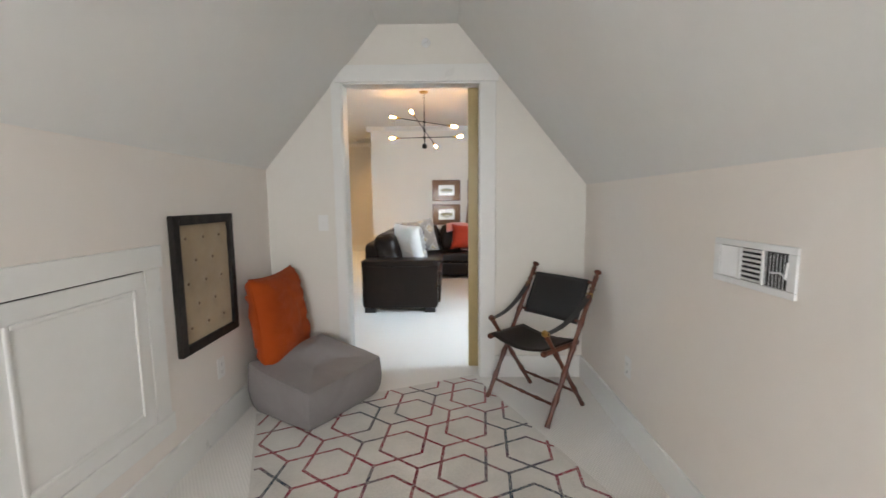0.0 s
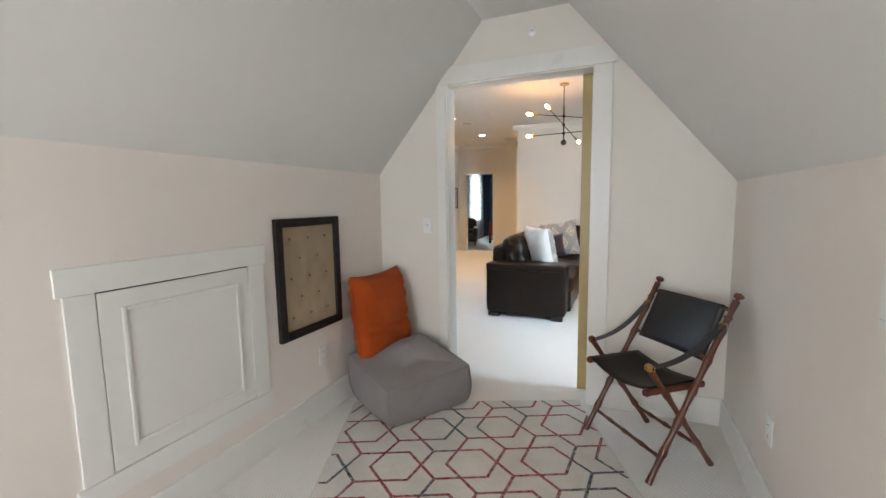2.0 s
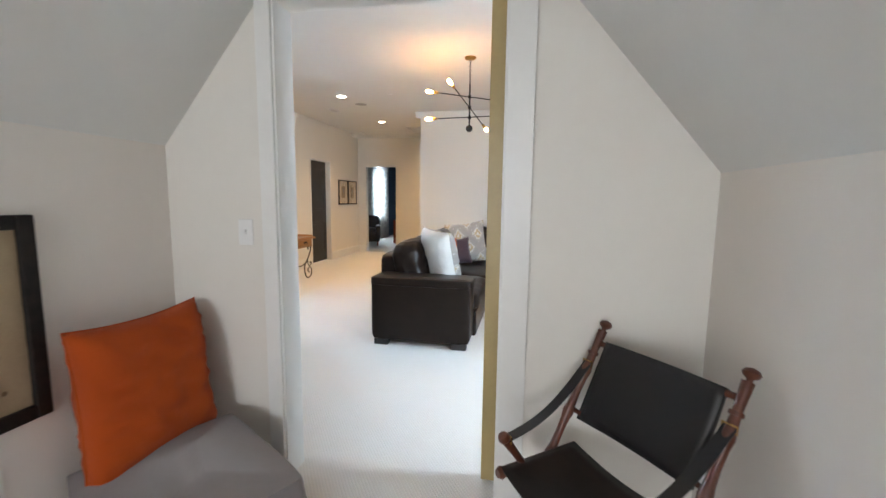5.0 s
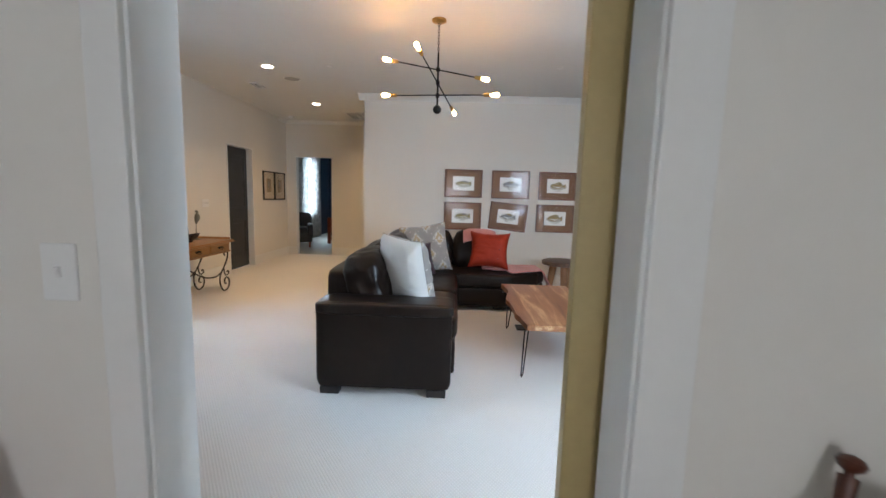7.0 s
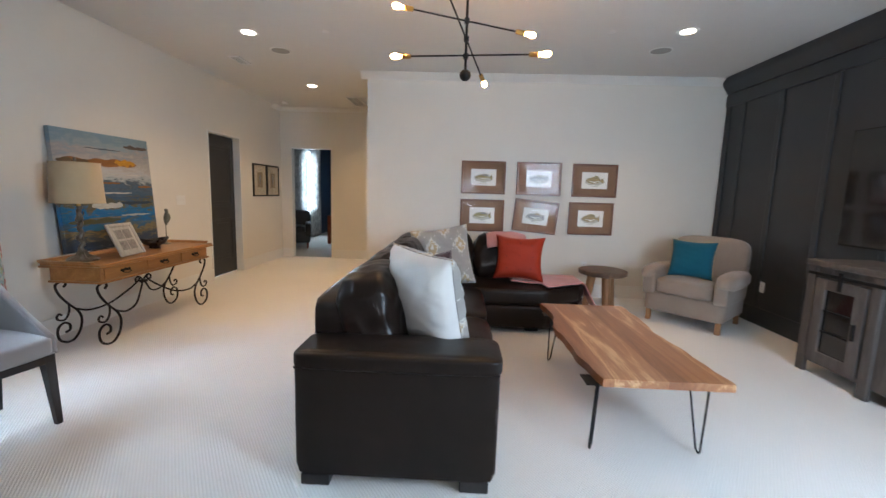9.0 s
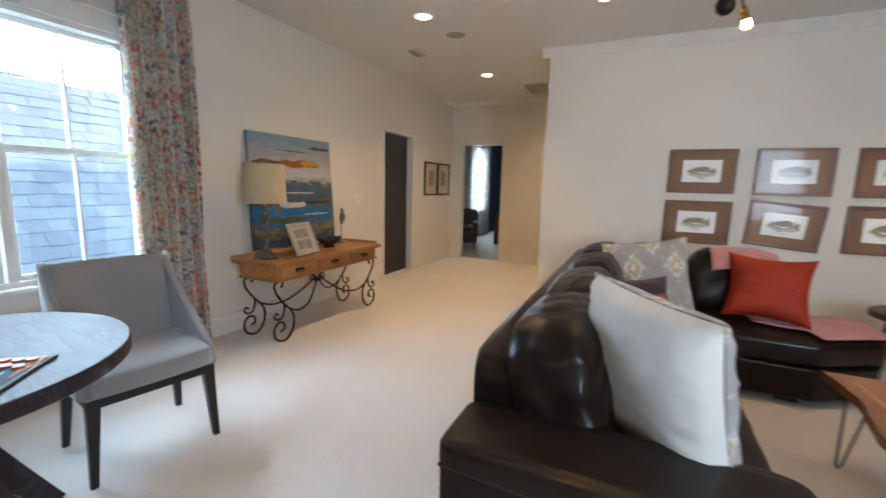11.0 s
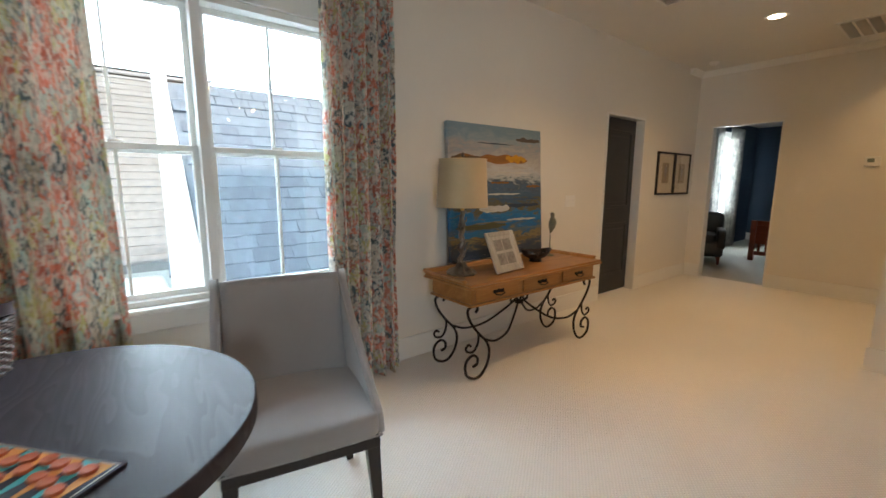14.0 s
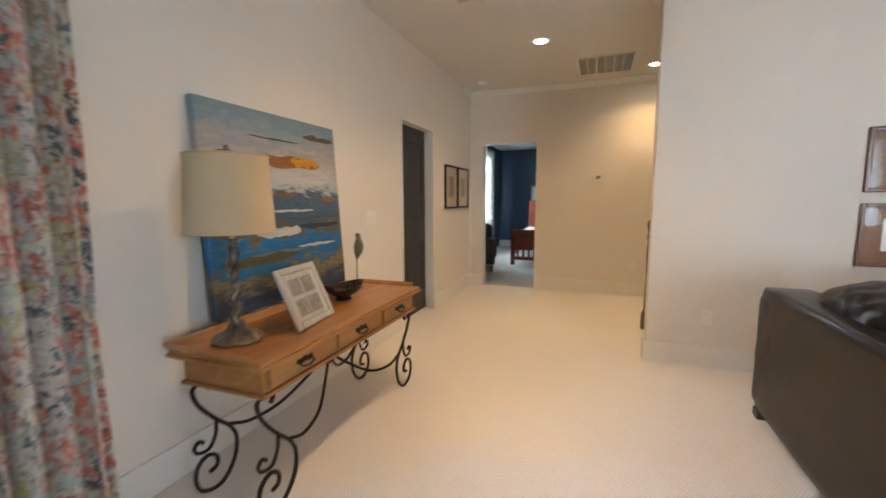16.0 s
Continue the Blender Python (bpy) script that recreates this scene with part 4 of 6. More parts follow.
# throw over the chaise
def drape(u, v):
    x = 0.30 + 0.95 * u
    y = 8.06 + 0.62 * v
    z = 0.462 + 0.006 * noise.noise(Vector((x * 8, y * 8, 0)))
    if x > 1.05:
        z -= (x - 1.05) * 1.6
    y0 = 8.06 + 0.30 * max(0.0, (x - 0.62) / 0.5)
    y = y0 + (8.70 - y0) * v if x > 0.62 else y + (1 - u) * 0.25 * (1 - v)
    return (x, y, z)


throw = thing("throw_blanket", "pink knitted throw blanket draped over the chaise of the sofa", "blanket", (0, 0, 0))
part("knit", sheet(drape, 26, 22, 0.012), PINK, throw, smooth="all")
part("back_fold", sheet(lambda u, v: (0.05 + 0.42 * u, 8.44 + 0.50 * v, 0.80 + 0.125 * math.sin(math.pi * min(1, v * 1.05)) ** 0.6 - 0.03 * abs(2 * u - 1) ** 3 + 0.006 * noise.noise(Vector((u * 5, v * 5, 2)))), 14, 16, 0.02), PINK, throw, smooth="all")
FR = finish("tassel", T([(0, 0, 0.07), (0.002, -0.002, 0.035), (0, -0.004, 0)], [0.006, 0.005, 0.003], 6), FRINGE, True)
for k in range(16):
    o = new("tassel", FR)
    o.parent = throw
    q = Vector(drape(1.0, k / 15))
    o.matrix_basis = pose(q.x + 0.006, q.y, q.z - 0.066, 0, -18, 0)

# woven pillow with a pattern of pale medallions
im, int_, ib = blank("ikat_fabric", 0.85, sheen=0.2, spec=0.25)
isp = int_.nodes.new("ShaderNodeSeparateXYZ")
int_.links.new(coords(int_, (1, 1, 1)), isp.inputs[0])
ifz = noise_tex(int_, coords(int_, (1, 0.1, 1)), 60, 3)
idx = calc(int_, "DIVIDE", calc(int_, "PINGPONG", calc(int_, "ADD", isp.outputs[0], 2.83), 0.13), 0.13)
idz = calc(int_, "DIVIDE", calc(int_, "PINGPONG", calc(int_, "ADD", isp.outputs[2], 3.82), 0.17), 0.17)
half = calc(int_, "ABSOLUTE", calc(int_, "SUBTRACT", 1.0, calc(int_, "ADD", idx, idz)), 0.0)
fz = calc(int_, "ADD", half, calc(int_, "MULTIPLY", calc(int_, "SUBTRACT", ifz, 0.5), 0.75))
idot = int_.nodes.new("ShaderNodeTexVoronoi")
idot.inputs["Scale"].default_value = 26.0
int_.links.new(coords(int_, (1, 0.02, 1)), idot.inputs["Vector"])
ibase = ramp(int_, fz, [(0.0, (0.30, 0.28, 0.26)), (0.46, (0.33, 0.31, 0.285)), (0.54, (0.60, 0.57, 0.52)), (0.62, (0.58, 0.55, 0.50)), (0.66, (0.40, 0.29, 0.16)), (0.84, (0.44, 0.35, 0.23)), (0.90, (0.58, 0.55, 0.50))])
int_.links.new(mix_rgb(int_, ramp(int_, idot.outputs[0], [(0.13, (0.8, 0.8, 0.8)), (0.18, (0, 0, 0))]), ibase, (0.62, 0.59, 0.53)), ib.inputs["Base Color"])
pillow("throw_pillow", "plump white linen throw pillow leaning on the sofa back", (0.54, 0.57), 0.21, WHITEF, pose(-0.404, 6.236, 0.768, 12, 0, -51), 5.0, im, back=im, ear=0.07, wr=0.014, tip=(-0.01, -0.02))
pillow("throw_pillow", "bright orange throw pillow tucked behind the white one", (0.42, 0.42), 0.14, ORANGE, pose(-0.47, 6.66, 0.715, -20, 4, 45), 6.0)
pillow("throw_pillow", "grey and gold medallion patterned throw pillow on the sofa", (0.54, 0.56), 0.18, im, pose(-0.39, 7.90, 0.745, -14, -8, 14), 8.0, ear=0.09)
pillow("throw_pillow", "small dark plum satin throw pillow on the sofa", (0.34, 0.34), 0.13, PLUM, pose(-0.44, 7.42, 0.68, -22, -8, 14), 9.0)
pillow("throw_pillow", "coral red tufted throw pillow on the chaise of the sofa", (0.50, 0.46), 0.17, REDF, pose(0.375, 8.34, 0.695, -18, 1, -8), 12.0, ear=0.14)
TUFT = finish("tuft", L([(0, 0.006), (0.006, 0.004), (0.008, 0), (0.006, -0.004)], 10), fabric("red_tuft", (0.20, 0.014, 0.006), (0.12, 0.010, 0.004)), True)
red = bpy.data.objects["throw_pillow.004"]
for tx, tz in ((-0.12, 0.12), (0.0, 0.14), (0.12, 0.12), (-0.13, 0.0), (0.0, 0.01), (0.13, 0.0), (-0.12, -0.12), (0.0, -0.13), (0.12, -0.12)):
    o = new("tuft", TUFT)
    o.parent = red
    o.matrix_basis = pose(tx, -0.085 * ((1 - (tx / 0.25) ** 4) * (1 - (tz / 0.23) ** 4)) ** 0.55, tz, 90, 0, 0)

# live-edge coffee table
ct = thing("coffee_table", "live-edge acacia slab coffee table on black hairpin legs", "table", (0.78, 6.82, 0))


def slab_edge(side, v):
    w = 0.335 + 0.016 * math.sin(v * 7.5 + side) + 0.008 * math.sin(v * 17 + side * 2) + 0.004 * math.sin(v * 41 + side)
    if side < 0:
        w += 0.03 * math.exp(-((v - 0.55) / 0.16) ** 2) - 0.02
    return side * w


outline = [(slab_edge(1, v), -0.72 + 1.44 * v) for v in (k / 36 for k in range(37))] + [(slab_edge(-1, v), -0.72 + 1.44 * v) for v in (k / 36 for k in range(36, -1, -1))]
bm = prism(bmesh.new(), outline, "z", 0.395, 0.44)
bmesh.ops.bevel(bm, geom=[e for e in bm.edges if abs(e.verts[0].co.z - e.verts[1].co.z) < 1e-6], offset=0.008, segments=2, affect="EDGES", profile=0.6)
am, ant, ab = blank("acacia_planks", 0.36, coat=0.15)
av = coords(ant, (1, 0.10, 1))
plank = calc(ant, "FLOOR", calc(ant, "MULTIPLY", calc(ant, "ADD", ant.nodes.new("ShaderNodeSeparateXYZ").outputs[0], 0.5), 7.5))
sep = [n for n in ant.nodes if n.type == "SEPXYZ"][0]
ant.links.new(coords(ant), sep.inputs[0])
wn1 = ant.nodes.new("ShaderNodeTexWhiteNoise")
wn1.noise_dimensions = "1D"
ant.links.new(plank, wn1.inputs["W"])
gr = noise_tex(ant, av, 7, 6, 0.62, 1.6)
gf = noise_tex(ant, av, 90, 3)
f = calc(ant, "ADD", calc(ant, "MULTIPLY", gr, 0.75), calc(ant, "ADD", calc(ant, "MULTIPLY", gf, 0.15), calc(ant, "MULTIPLY", wn1.outputs[0], 0.20)))
ant.links.new(ramp(ant, f, [(0.36, (0.19, 0.070, 0.028)), (0.50, (0.29, 0.115, 0.046)), (0.63, (0.37, 0.165, 0.070)), (0.71, (0.60, 0.36, 0.18))]), ab.inputs["Base Color"])
add_bump(ant, ab, gf, 0.12, 0.001)
part("slab", bm, am, ct)
for x, y in ((-0.30, -0.63), (0.27, -0.63), (-0.27, 0.55), (0.30, 0.55)):
    sx, sy = (1 if x > 0 else -1), (1 if y > 0 else -1)
    leg = part("hairpin_leg", T([(x - sx * 0.05, y - sy * 0.07, 0.39), (x - sx * 0.012, y - sy * 0.01, 0.03), (x, y, 0.006), (x + sx * 0.004, y + sy * 0.004, 0.02), (x - sx * 0.002, y + sy * 0.03, 0.39)], 0.0055, 8), BLACKIRON, ct)
    part("mounting_plate", B((x - 0.06, x + 0.03, y - 0.06, y + 0.06, 0.388, 0.395)), BLACKIRON, leg)

# stump stool
stool = thing("side_stool", "round rustic wood stool with chunky legs beside the sofa", "stool", (1.45, 8.95, 0))
bm = L([(0, 0.445), (0.25, 0.445), (0.27, 0.455), (0.272, 0.495), (0.255, 0.505), (0, 0.505)], 36)
for v in bm.verts:
    r = math.hypot(v.co.x, v.co.y)
    if r > 0.1:
        k = 1 + 0.05 * noise.noise(Vector((v.co.x * 5, v.co.y * 5, 0)))
        v.co.x, v.co.y = v.co.x * k, v.co.y * k
part("seat", bm, STUMP, stool)
for k in range(3):
    a = math.radians(30 + 120 * k)
    part("leg", T([(0.12 * math.cos(a), 0.12 * math.sin(a), 0.45), (0.15 * math.cos(a), 0.15 * math.sin(a), 0.22), (0.185 * math.cos(a), 0.185 * math.sin(a), 0.0)], [0.052, 0.045, 0.040], 10), STOOLLEG, stool)

# armchair
ach = thing("armchair", "taupe upholstered club armchair with rolled arms and wooden feet", "armchair", (2.36, 8.68, 0), -47)
part("base", soft_box(0.78, 0.74, 0.22, 16, (0, 0.02, 0), 10, 0.002, 1, pose(0, 0.02, 0.12)), TAUPE, ach, smooth="all")
part("seat_cushion", soft_box(0.56, 0.68, 0.16, 8, (0, 0.03, 0.25), 12, 0.004, 2, pose(0, -0.04, 0.33)), TAUPE, ach, smooth="all")
part("backrest", soft_box(0.76, 0.20, 0.58, 6, (0, 0.1, 0.06), 12, 0.004, 3, pose(0, 0.33, 0.34, -10, 0, 0)), TAUPE, ach, smooth="all")
for s in (-1, 1):
    part("arm", soft_box(0.13, 0.70, 0.24, 12, (0.05, 0, 0), 10, 0.002, 4, pose(s * 0.345, -0.02, 0.30)), TAUPE, ach, smooth="all")
    part("arm_roll", soft_box(0.19, 0.74, 0.17, 3.0, (0, 0, 0), 12, 0.003, 5, pose(s * 0.365, -0.03, 0.445)), TAUPE, ach, smooth="all")
    for y in (-0.30, 0.32):
        part("foot", B((s * 0.34 - 0.024, s * 0.34 + 0.024, y - 0.024, y + 0.024, 0, 0.13), bevel=0.006), STOOLLEG, ach)
part("welt", T([(-0.38, -0.352, 0.335), (0.38, -0.352, 0.335)], 0.005, 6), TAUPE, ach)
pillow("accent_pillow", "teal cotton pillow with tan piping on the armchair", (0.44, 0.42), 0.15, TEAL, pose(2.29, 8.66, 0.70, -16, 0, -40), 15.0, BURLAP)

# rustic media cabinet and television
cab = thing("media_cabinet", "weathered grey wood media cabinet with glazed doors", "cabinet", (2.56, 7.50, 0), -90)
part("body", B((0.02, 1.66, 0.02, 0.47, 0.09, 0.86), bevel=0.004), WEATHER, cab)
part("top", B((0, 1.70, -0.02, 0.49, 0.86, 0.905), bevel=0.006), WEATHER, cab)
for x in (0.0, 0.52, 1.06, 1.59):
    part("post", B((x + 0.012, x + 0.085, -0.008, 0.03, 0, 0.86), bevel=0.006), WEATHER, cab)
part("track", B((0.03, 1.66, -0.02, -0.008, 0.79, 0.815), bevel=0.002), BLACKIRON, cab)
for x in (0.10, 1.14):
    d = part("door", B((x, x + 0.085, -0.012, 0.022, 0.12, 0.77), (x + 0.325, x + 0.41, -0.012, 0.022, 0.12, 0.77), (x + 0.085, x + 0.325, -0.012, 0.022, 0.12, 0.20), (x + 0.085, x + 0.325, -0.012, 0.022, 0.69, 0.77), bevel=0.003), WEATHER, cab)
    part("glass_pane", B((x + 0.085, x + 0.325, 0.008, 0.012, 0.20, 0.69)), SCREEN, d, "dark glass", smooth=False)
    part("muntin", B((x + 0.085, x + 0.325, -0.004, 0.006, 0.36, 0.375), (x + 0.085, x + 0.325, -0.004, 0.006, 0.52, 0.535)), BLACKIRON, d)
    part("hanger", B((x + 0.19, x + 0.22, -0.022, -0.012, 0.70, 0.84), bevel=0.002), BLACKIRON, d)
    part("pull", B((x + 0.35, x + 0.37, -0.03, -0.012, 0.38, 0.50), bevel=0.003), BLACKIRON, d)
tv = thing("television", "wide black flat television on the dark panelled wall", "television", (RW - 0.032, 7.78, 0.99), -90)
part("bezel", B((0, 1.70, -0.05, 0, 0, 0.96), bevel=0.004), BLACKIRON, tv)
part("screen", B((0.012, 1.688, -0.053, -0.0505, 0.016, 0.948)), SCREEN, tv, "glossy black screen", smooth=False)

# six fish prints
FISHW = mat("engraved_ground", (0.52, 0.50, 0.44), (0.34, 0.32, 0.27), 40, 0.8)
FISHC = [mat("fish_olive", (0.34, 0.29, 0.12), (0.10, 0.085, 0.045), 60, 0.8), mat("fish_grey", (0.30, 0.29, 0.28), (0.09, 0.09, 0.095), 60, 0.8), mat("fish_tan", (0.42, 0.32, 0.15), (0.12, 0.09, 0.045), 60, 0.8)]


def fish_print(x, z, tilt, k):
    ob = new("fish_print")
    ob.empty_display_size = 0.1
    ob.matrix_basis = pose(x, PW, z, 0, tilt, 0)
    tagged(ob, "chestnut framed fish engraving with a brown mat" + (", hanging crooked" if tilt else ""), "framed print", "six fish prints")
    w, h = 0.29, 0.213
    part("frame", B((-w, -w + 0.026, -0.024, 0, -h, h), (w - 0.026, w, -0.024, 0, -h, h), (-w + 0.026, w - 0.026, -0.024, 0, -h, -h + 0.026), (-w + 0.026, w - 0.026, -0.024, 0, h - 0.026, h), bevel=0.005), FRAMEW, ob)
    part("mat_board", B((-w + 0.026, w - 0.026, -0.012, -0.004, -h + 0.026, h - 0.026)), MATB, ob, smooth=False)
    paper = part("paper", B((-0.165, 0.165, -0.014, -0.012, -0.105, 0.108)), PAPER, ob, smooth=False)
    up, lo = [], []
    n = 22
    fat = 0.030 + 0.006 * (k % 3)
    for i in range(n + 1):
        t = i / n
        body = fat * max(0.0, math.sin(math.pi * min(1, t * 1.18)) ** 0.75) if t < 0.84 else 0.006 + (t - 0.84) * 0.22
        up.append((-0.115 + 0.23 * t, body * (1.25 if k % 2 else 1.0) + 0.008 * math.sin(t * 20) * (0.3 < t < 0.7)))
        lo.append((-0.115 + 0.23 * t, -body * 0.95))
    part("wash", P([(0.125 * math.cos(a) * (1 + 0.06 * math.sin(5 * a + k)), -0.008 + 0.052 * math.sin(a) * (1 + 0.10 * math.sin(7 * a + 2 * k))) for a in (math.tau * q / 48 for q in range(48))], "y", -0.0144, -0.0139), FISHW, paper, "soft grey ground", smooth=False)
    part("fish", P(up + lo[::-1], "y", -0.0150, -0.0140), FISHC[k % 3], paper, "engraved fish", smooth=False)
    part("fin", P([(-0.02, fat * 0.8), (0.0, fat * 1.6), (0.05, fat * 1.3), (0.06, fat * 0.5)], "y", -0.0156, -0.0151), FISHC[(k + 1) % 3], paper, smooth=False)
    part("belly", P([(-0.08, -0.002), (0.0, -fat * 0.3), (0.07, -0.001), (0.0, -fat * 0.75)], "y", -0.0156, -0.0151), PAPER, paper, smooth=False)
    part("caption", B((-0.045, 0.045, -0.0145, -0.0140, -0.074, -0.070)), FISHC[1], paper, smooth=False)
    g = part("glass_pane", B((-w + 0.026, w - 0.026, -0.019, -0.018, -h + 0.026, h - 0.026)), PICGLASS, ob, smooth=False)
    g.visible_shadow = False


for k, (x, z, tilt) in enumerate(((0.046, 1.553, 0), (0.770, 1.553, 0), (1.492, 1.550, 0), (0.046, 1.053, 0), (0.752, 1.060, 5.0), (1.474, 1.053, 0))):
    fish_print(x, z, tilt, k)

# chandelier
chd = thing("chandelier", "black rod chandelier with brass sockets and six lit bulbs", "chandelier", (-0.25, 6.95, 0))
part("canopy", L([(0, CZ), (0.062, CZ), (0.062, CZ - 0.014), (0.05, CZ - 0.022), (0.012, CZ - 0.026), (0, CZ - 0.026)], 28), BRASS, chd)
LINK = T([(0.009 * math.cos(a), 0, 0.016 * math.sin(a)) for a in (2 * math.pi * k / 12 for k in range(12))], 0.0025, 6, True)
link_mesh = finish("chain_link", LINK, BLACKIRON, True)
for k in range(10):
    o = new("chain_link", link_mesh)
    o.parent = chd
    o.matrix_basis = pose(0, 0, CZ - 0.04 - 0.025 * k, 0, 0, 90 * (k % 2))
part("stem", T([(0, 0, 2.575), (0, 0, 2.12)], 0.0085, 12), BLACKIRON, chd)
part("ball", L([(0, -0.038), (0.018, -0.033), (0.033, -0.019), (0.038, 0), (0.033, 0.019), (0.018, 0.033), (0, 0.038)], 20, (0, 0, 2.10)), BLACKIRON, chd)
ARMS = [((-0.36, -0.05, 0.047), (0.34, 0.05, -0.045), 2.435), ((-0.12, -0.34, 0.135), (0.12, 0.34, -0.14), 2.325), ((-0.38, 0.02, 0.0), (0.42, -0.06, 0.0), 2.218)]
for a, b, z in ARMS:
    a, b, c = Vector(a), Vector(b), Vector((0, 0, z))
    arm = part("arm", T([c + a, c + b], 0.0055, 10), BLACKIRON, chd)
    part("hub", B((-0.017, 0.017, -0.017, 0.017, z - 0.017, z + 0.017), bevel=0.006), BLACKIRON, chd)
    for e in (a, b):
        d = e.normalized()
        p = c + e
        part("socket", T([p - d * 0.02, p - d * 0.018, p + d * 0.038, p + d * 0.04], [0.010, 0.015, 0.017, 0.017], 14), BRASS, arm)
        part("bulb", T([p + d * 0.038, p + d * 0.05, p + d * 0.07, p + d * 0.092, p + d * 0.108, p + d * 0.116], [0.010, 0.011, 0.016, 0.019, 0.015, 0.005], 14), BULB, arm, "glowing warm bulb", smooth="all")

# ceiling fittings
for cx, cy in CANS:
    can = thing("recessed_light", "white recessed ceiling light, switched on", "ceiling light", (cx, cy, CZ), 0, "recessed lights")
    part("trim_ring", L([(0.062, 0.0), (0.062, -0.004), (0.088, -0.006), (0.092, -0.002), (0.092, 0.0)], 32), PLASTIC, can)
    part("lens", L([(0, -0.0025), (0.061, -0.0025), (0.061, -0.0005), (0, -0.0005)], 28), CANGLOW, can, "glowing lens", smooth=False)
for cx, cy in ((-2.296, 8.87), (1.75, 8.67)):
    sp = thing("ceiling_speaker", "round flush ceiling speaker with a pale grille", "speaker", (cx, cy, CZ), 0, "ceiling speakers")
    part("rim", L([(0.098, 0.0), (0.098, -0.005), (0.108, -0.006), (0.112, 0.0)], 32), PLASTIC, sp)
    part("grille", L([(0, -0.004), (0.098, -0.004), (0.098, -0.001), (0, -0.001)], 28), mat("speaker_grille", (0.42, 0.41, 0.39), (0.30, 0.29, 0.28), 300, 0.7), sp, smooth=False)


def ceiling_vent(x0, x1, y0, y1, n, label, along="y"):
    ob = thing("ceiling_vent", label, "air vent", ((x0 + x1) / 2, (y0 + y1) / 2, CZ), 0, "ceiling vents")
    w, d = (x1 - x0) / 2, (y1 - y0) / 2
    part("frame", B((-w, w, -d, -d + 0.022, -0.012, 0), (-w, w, d - 0.022, d, -0.012, 0), (-w, -w + 0.022, -d + 0.022, d - 0.022, -0.012, 0), (w - 0.022, w, -d + 0.022, d - 0.022, -0.012, 0), bevel=0.003), METALW, ob)
    part("backing", B((-w + 0.022, w - 0.022, -d + 0.022, d - 0.022, -0.002, -0.0005)), mat("vent_shadow", (0.72, 0.70, 0.66), (0.66, 0.64, 0.60), 9, 0.9), ob, smooth=False)
    for k in range(n):
        t = (k + 0.5) / n
        if along == "y":
            x = -w + 0.022 + (2 * w - 0.044) * t
            bm = box(bmesh.new(), -0.010, 0.010, -d + 0.022, d - 0.022, -0.0008, 0.0008, m=pose(x, 0, -0.007, 0, 40, 0))
        else:
            y = -d + 0.022 + (2 * d - 0.044) * t
            bm = box(bmesh.new(), -w + 0.022, w - 0.022, -0.010, 0.010, -0.0008, 0.0008, m=pose(0, y, -0.007, 40, 0, 0))
        part("slat", bm, METALW, ob)
    return ob


rv = ceiling_vent(-2.19, -1.58, 11.06, 11.72, 20, "white return air grille in the ceiling", "x")
for k in range(1, 6):
    x = -0.283 + 0.566 * k / 6
    part("bar", B((x - 0.008, x + 0.008, -0.308, 0.308, -0.016, -0.011)), METALW, rv)
ceiling_vent(-3.02, -2.88, 9.08, 9.38, 6, "small white ceiling air vent", "y")
ceiling_vent(2.18, 2.46, 7.02, 7.18, 6, "small white ceiling air vent", "x")
for cx, cy in ((-1.61, 8.30), (1.09, 8.20)):
    s = thing("sprinkler_cover", "small round white ceiling sprinkler cover", "sprinkler", (cx, cy, CZ), 0, "sprinkler covers")
    part("disc", L([(0, -0.008), (0.03, -0.007), (0.038, -0.001), (0.038, 0)], 20), PLASTIC, s)
sd = thing("smoke_detector", "round white smoke detector on the ceiling", "smoke detector", (-3.40, 11.60, CZ))
part("base", L([(0, -0.036), (0.04, -0.034), (0.055, -0.02), (0.06, 0)], 24), PLASTIC, sd)
th = thing("thermostat", "white wall thermostat with a small dark display", "thermostat", (-1.90, FW, 1.58))
part("case", B((-0.065, 0.065, -0.026, 0, -0.052, 0.052), bevel=0.006), PLASTIC, th)
part("display", B((-0.040, 0.016, -0.0275, -0.0255, -0.012, 0.030)), mat("lcd_display", (0.20, 0.24, 0.20), (0.16, 0.19, 0.16), 9, 0.3), th, "dark display", smooth=False)

# ---- console table and what stands on it ----
con = thing("console_table", "honey pine console table with three drawers on wrought iron scroll legs", "table", (-3.308, 7.945, 0))
CW, CL = 0.245, 0.745
tray = bmesh.new()
box(tray, -CW, CW, -CL, CL, 0.672, 0.690, bevel=0.004)
part("top", tray, PINE, con)
part("tray_rim", P([(-CW + 0.03, 0.690), (-CW - 0.005, 0.690), (-CW - 0.02, 0.715), (-CW + 0.01, 0.715)], "y", -CL, CL), PINE, con)
for s in (-1, 1):
    part("tray_rim", P([(s * (CL - 0.03), 0.690), (s * (CL + 0.005), 0.690), (s * (CL + 0.02), 0.712), (s * (CL - 0.01), 0.712)], "x", -CW, CW - 0.06), PINE, con)
part("top_moulding", B((-CW - 0.008, CW + 0.008, -CL - 0.008, CL + 0.008, 0.655, 0.672), bevel=0.005), PINE, con)
part("apron", B((-0.215, 0.205, -0.70, 0.70, 0.545, 0.655), bevel=0.003), PINE, con)
part("base_moulding", B((-0.225, 0.222, -0.715, 0.715, 0.527, 0.545), bevel=0.006), PINE, con)
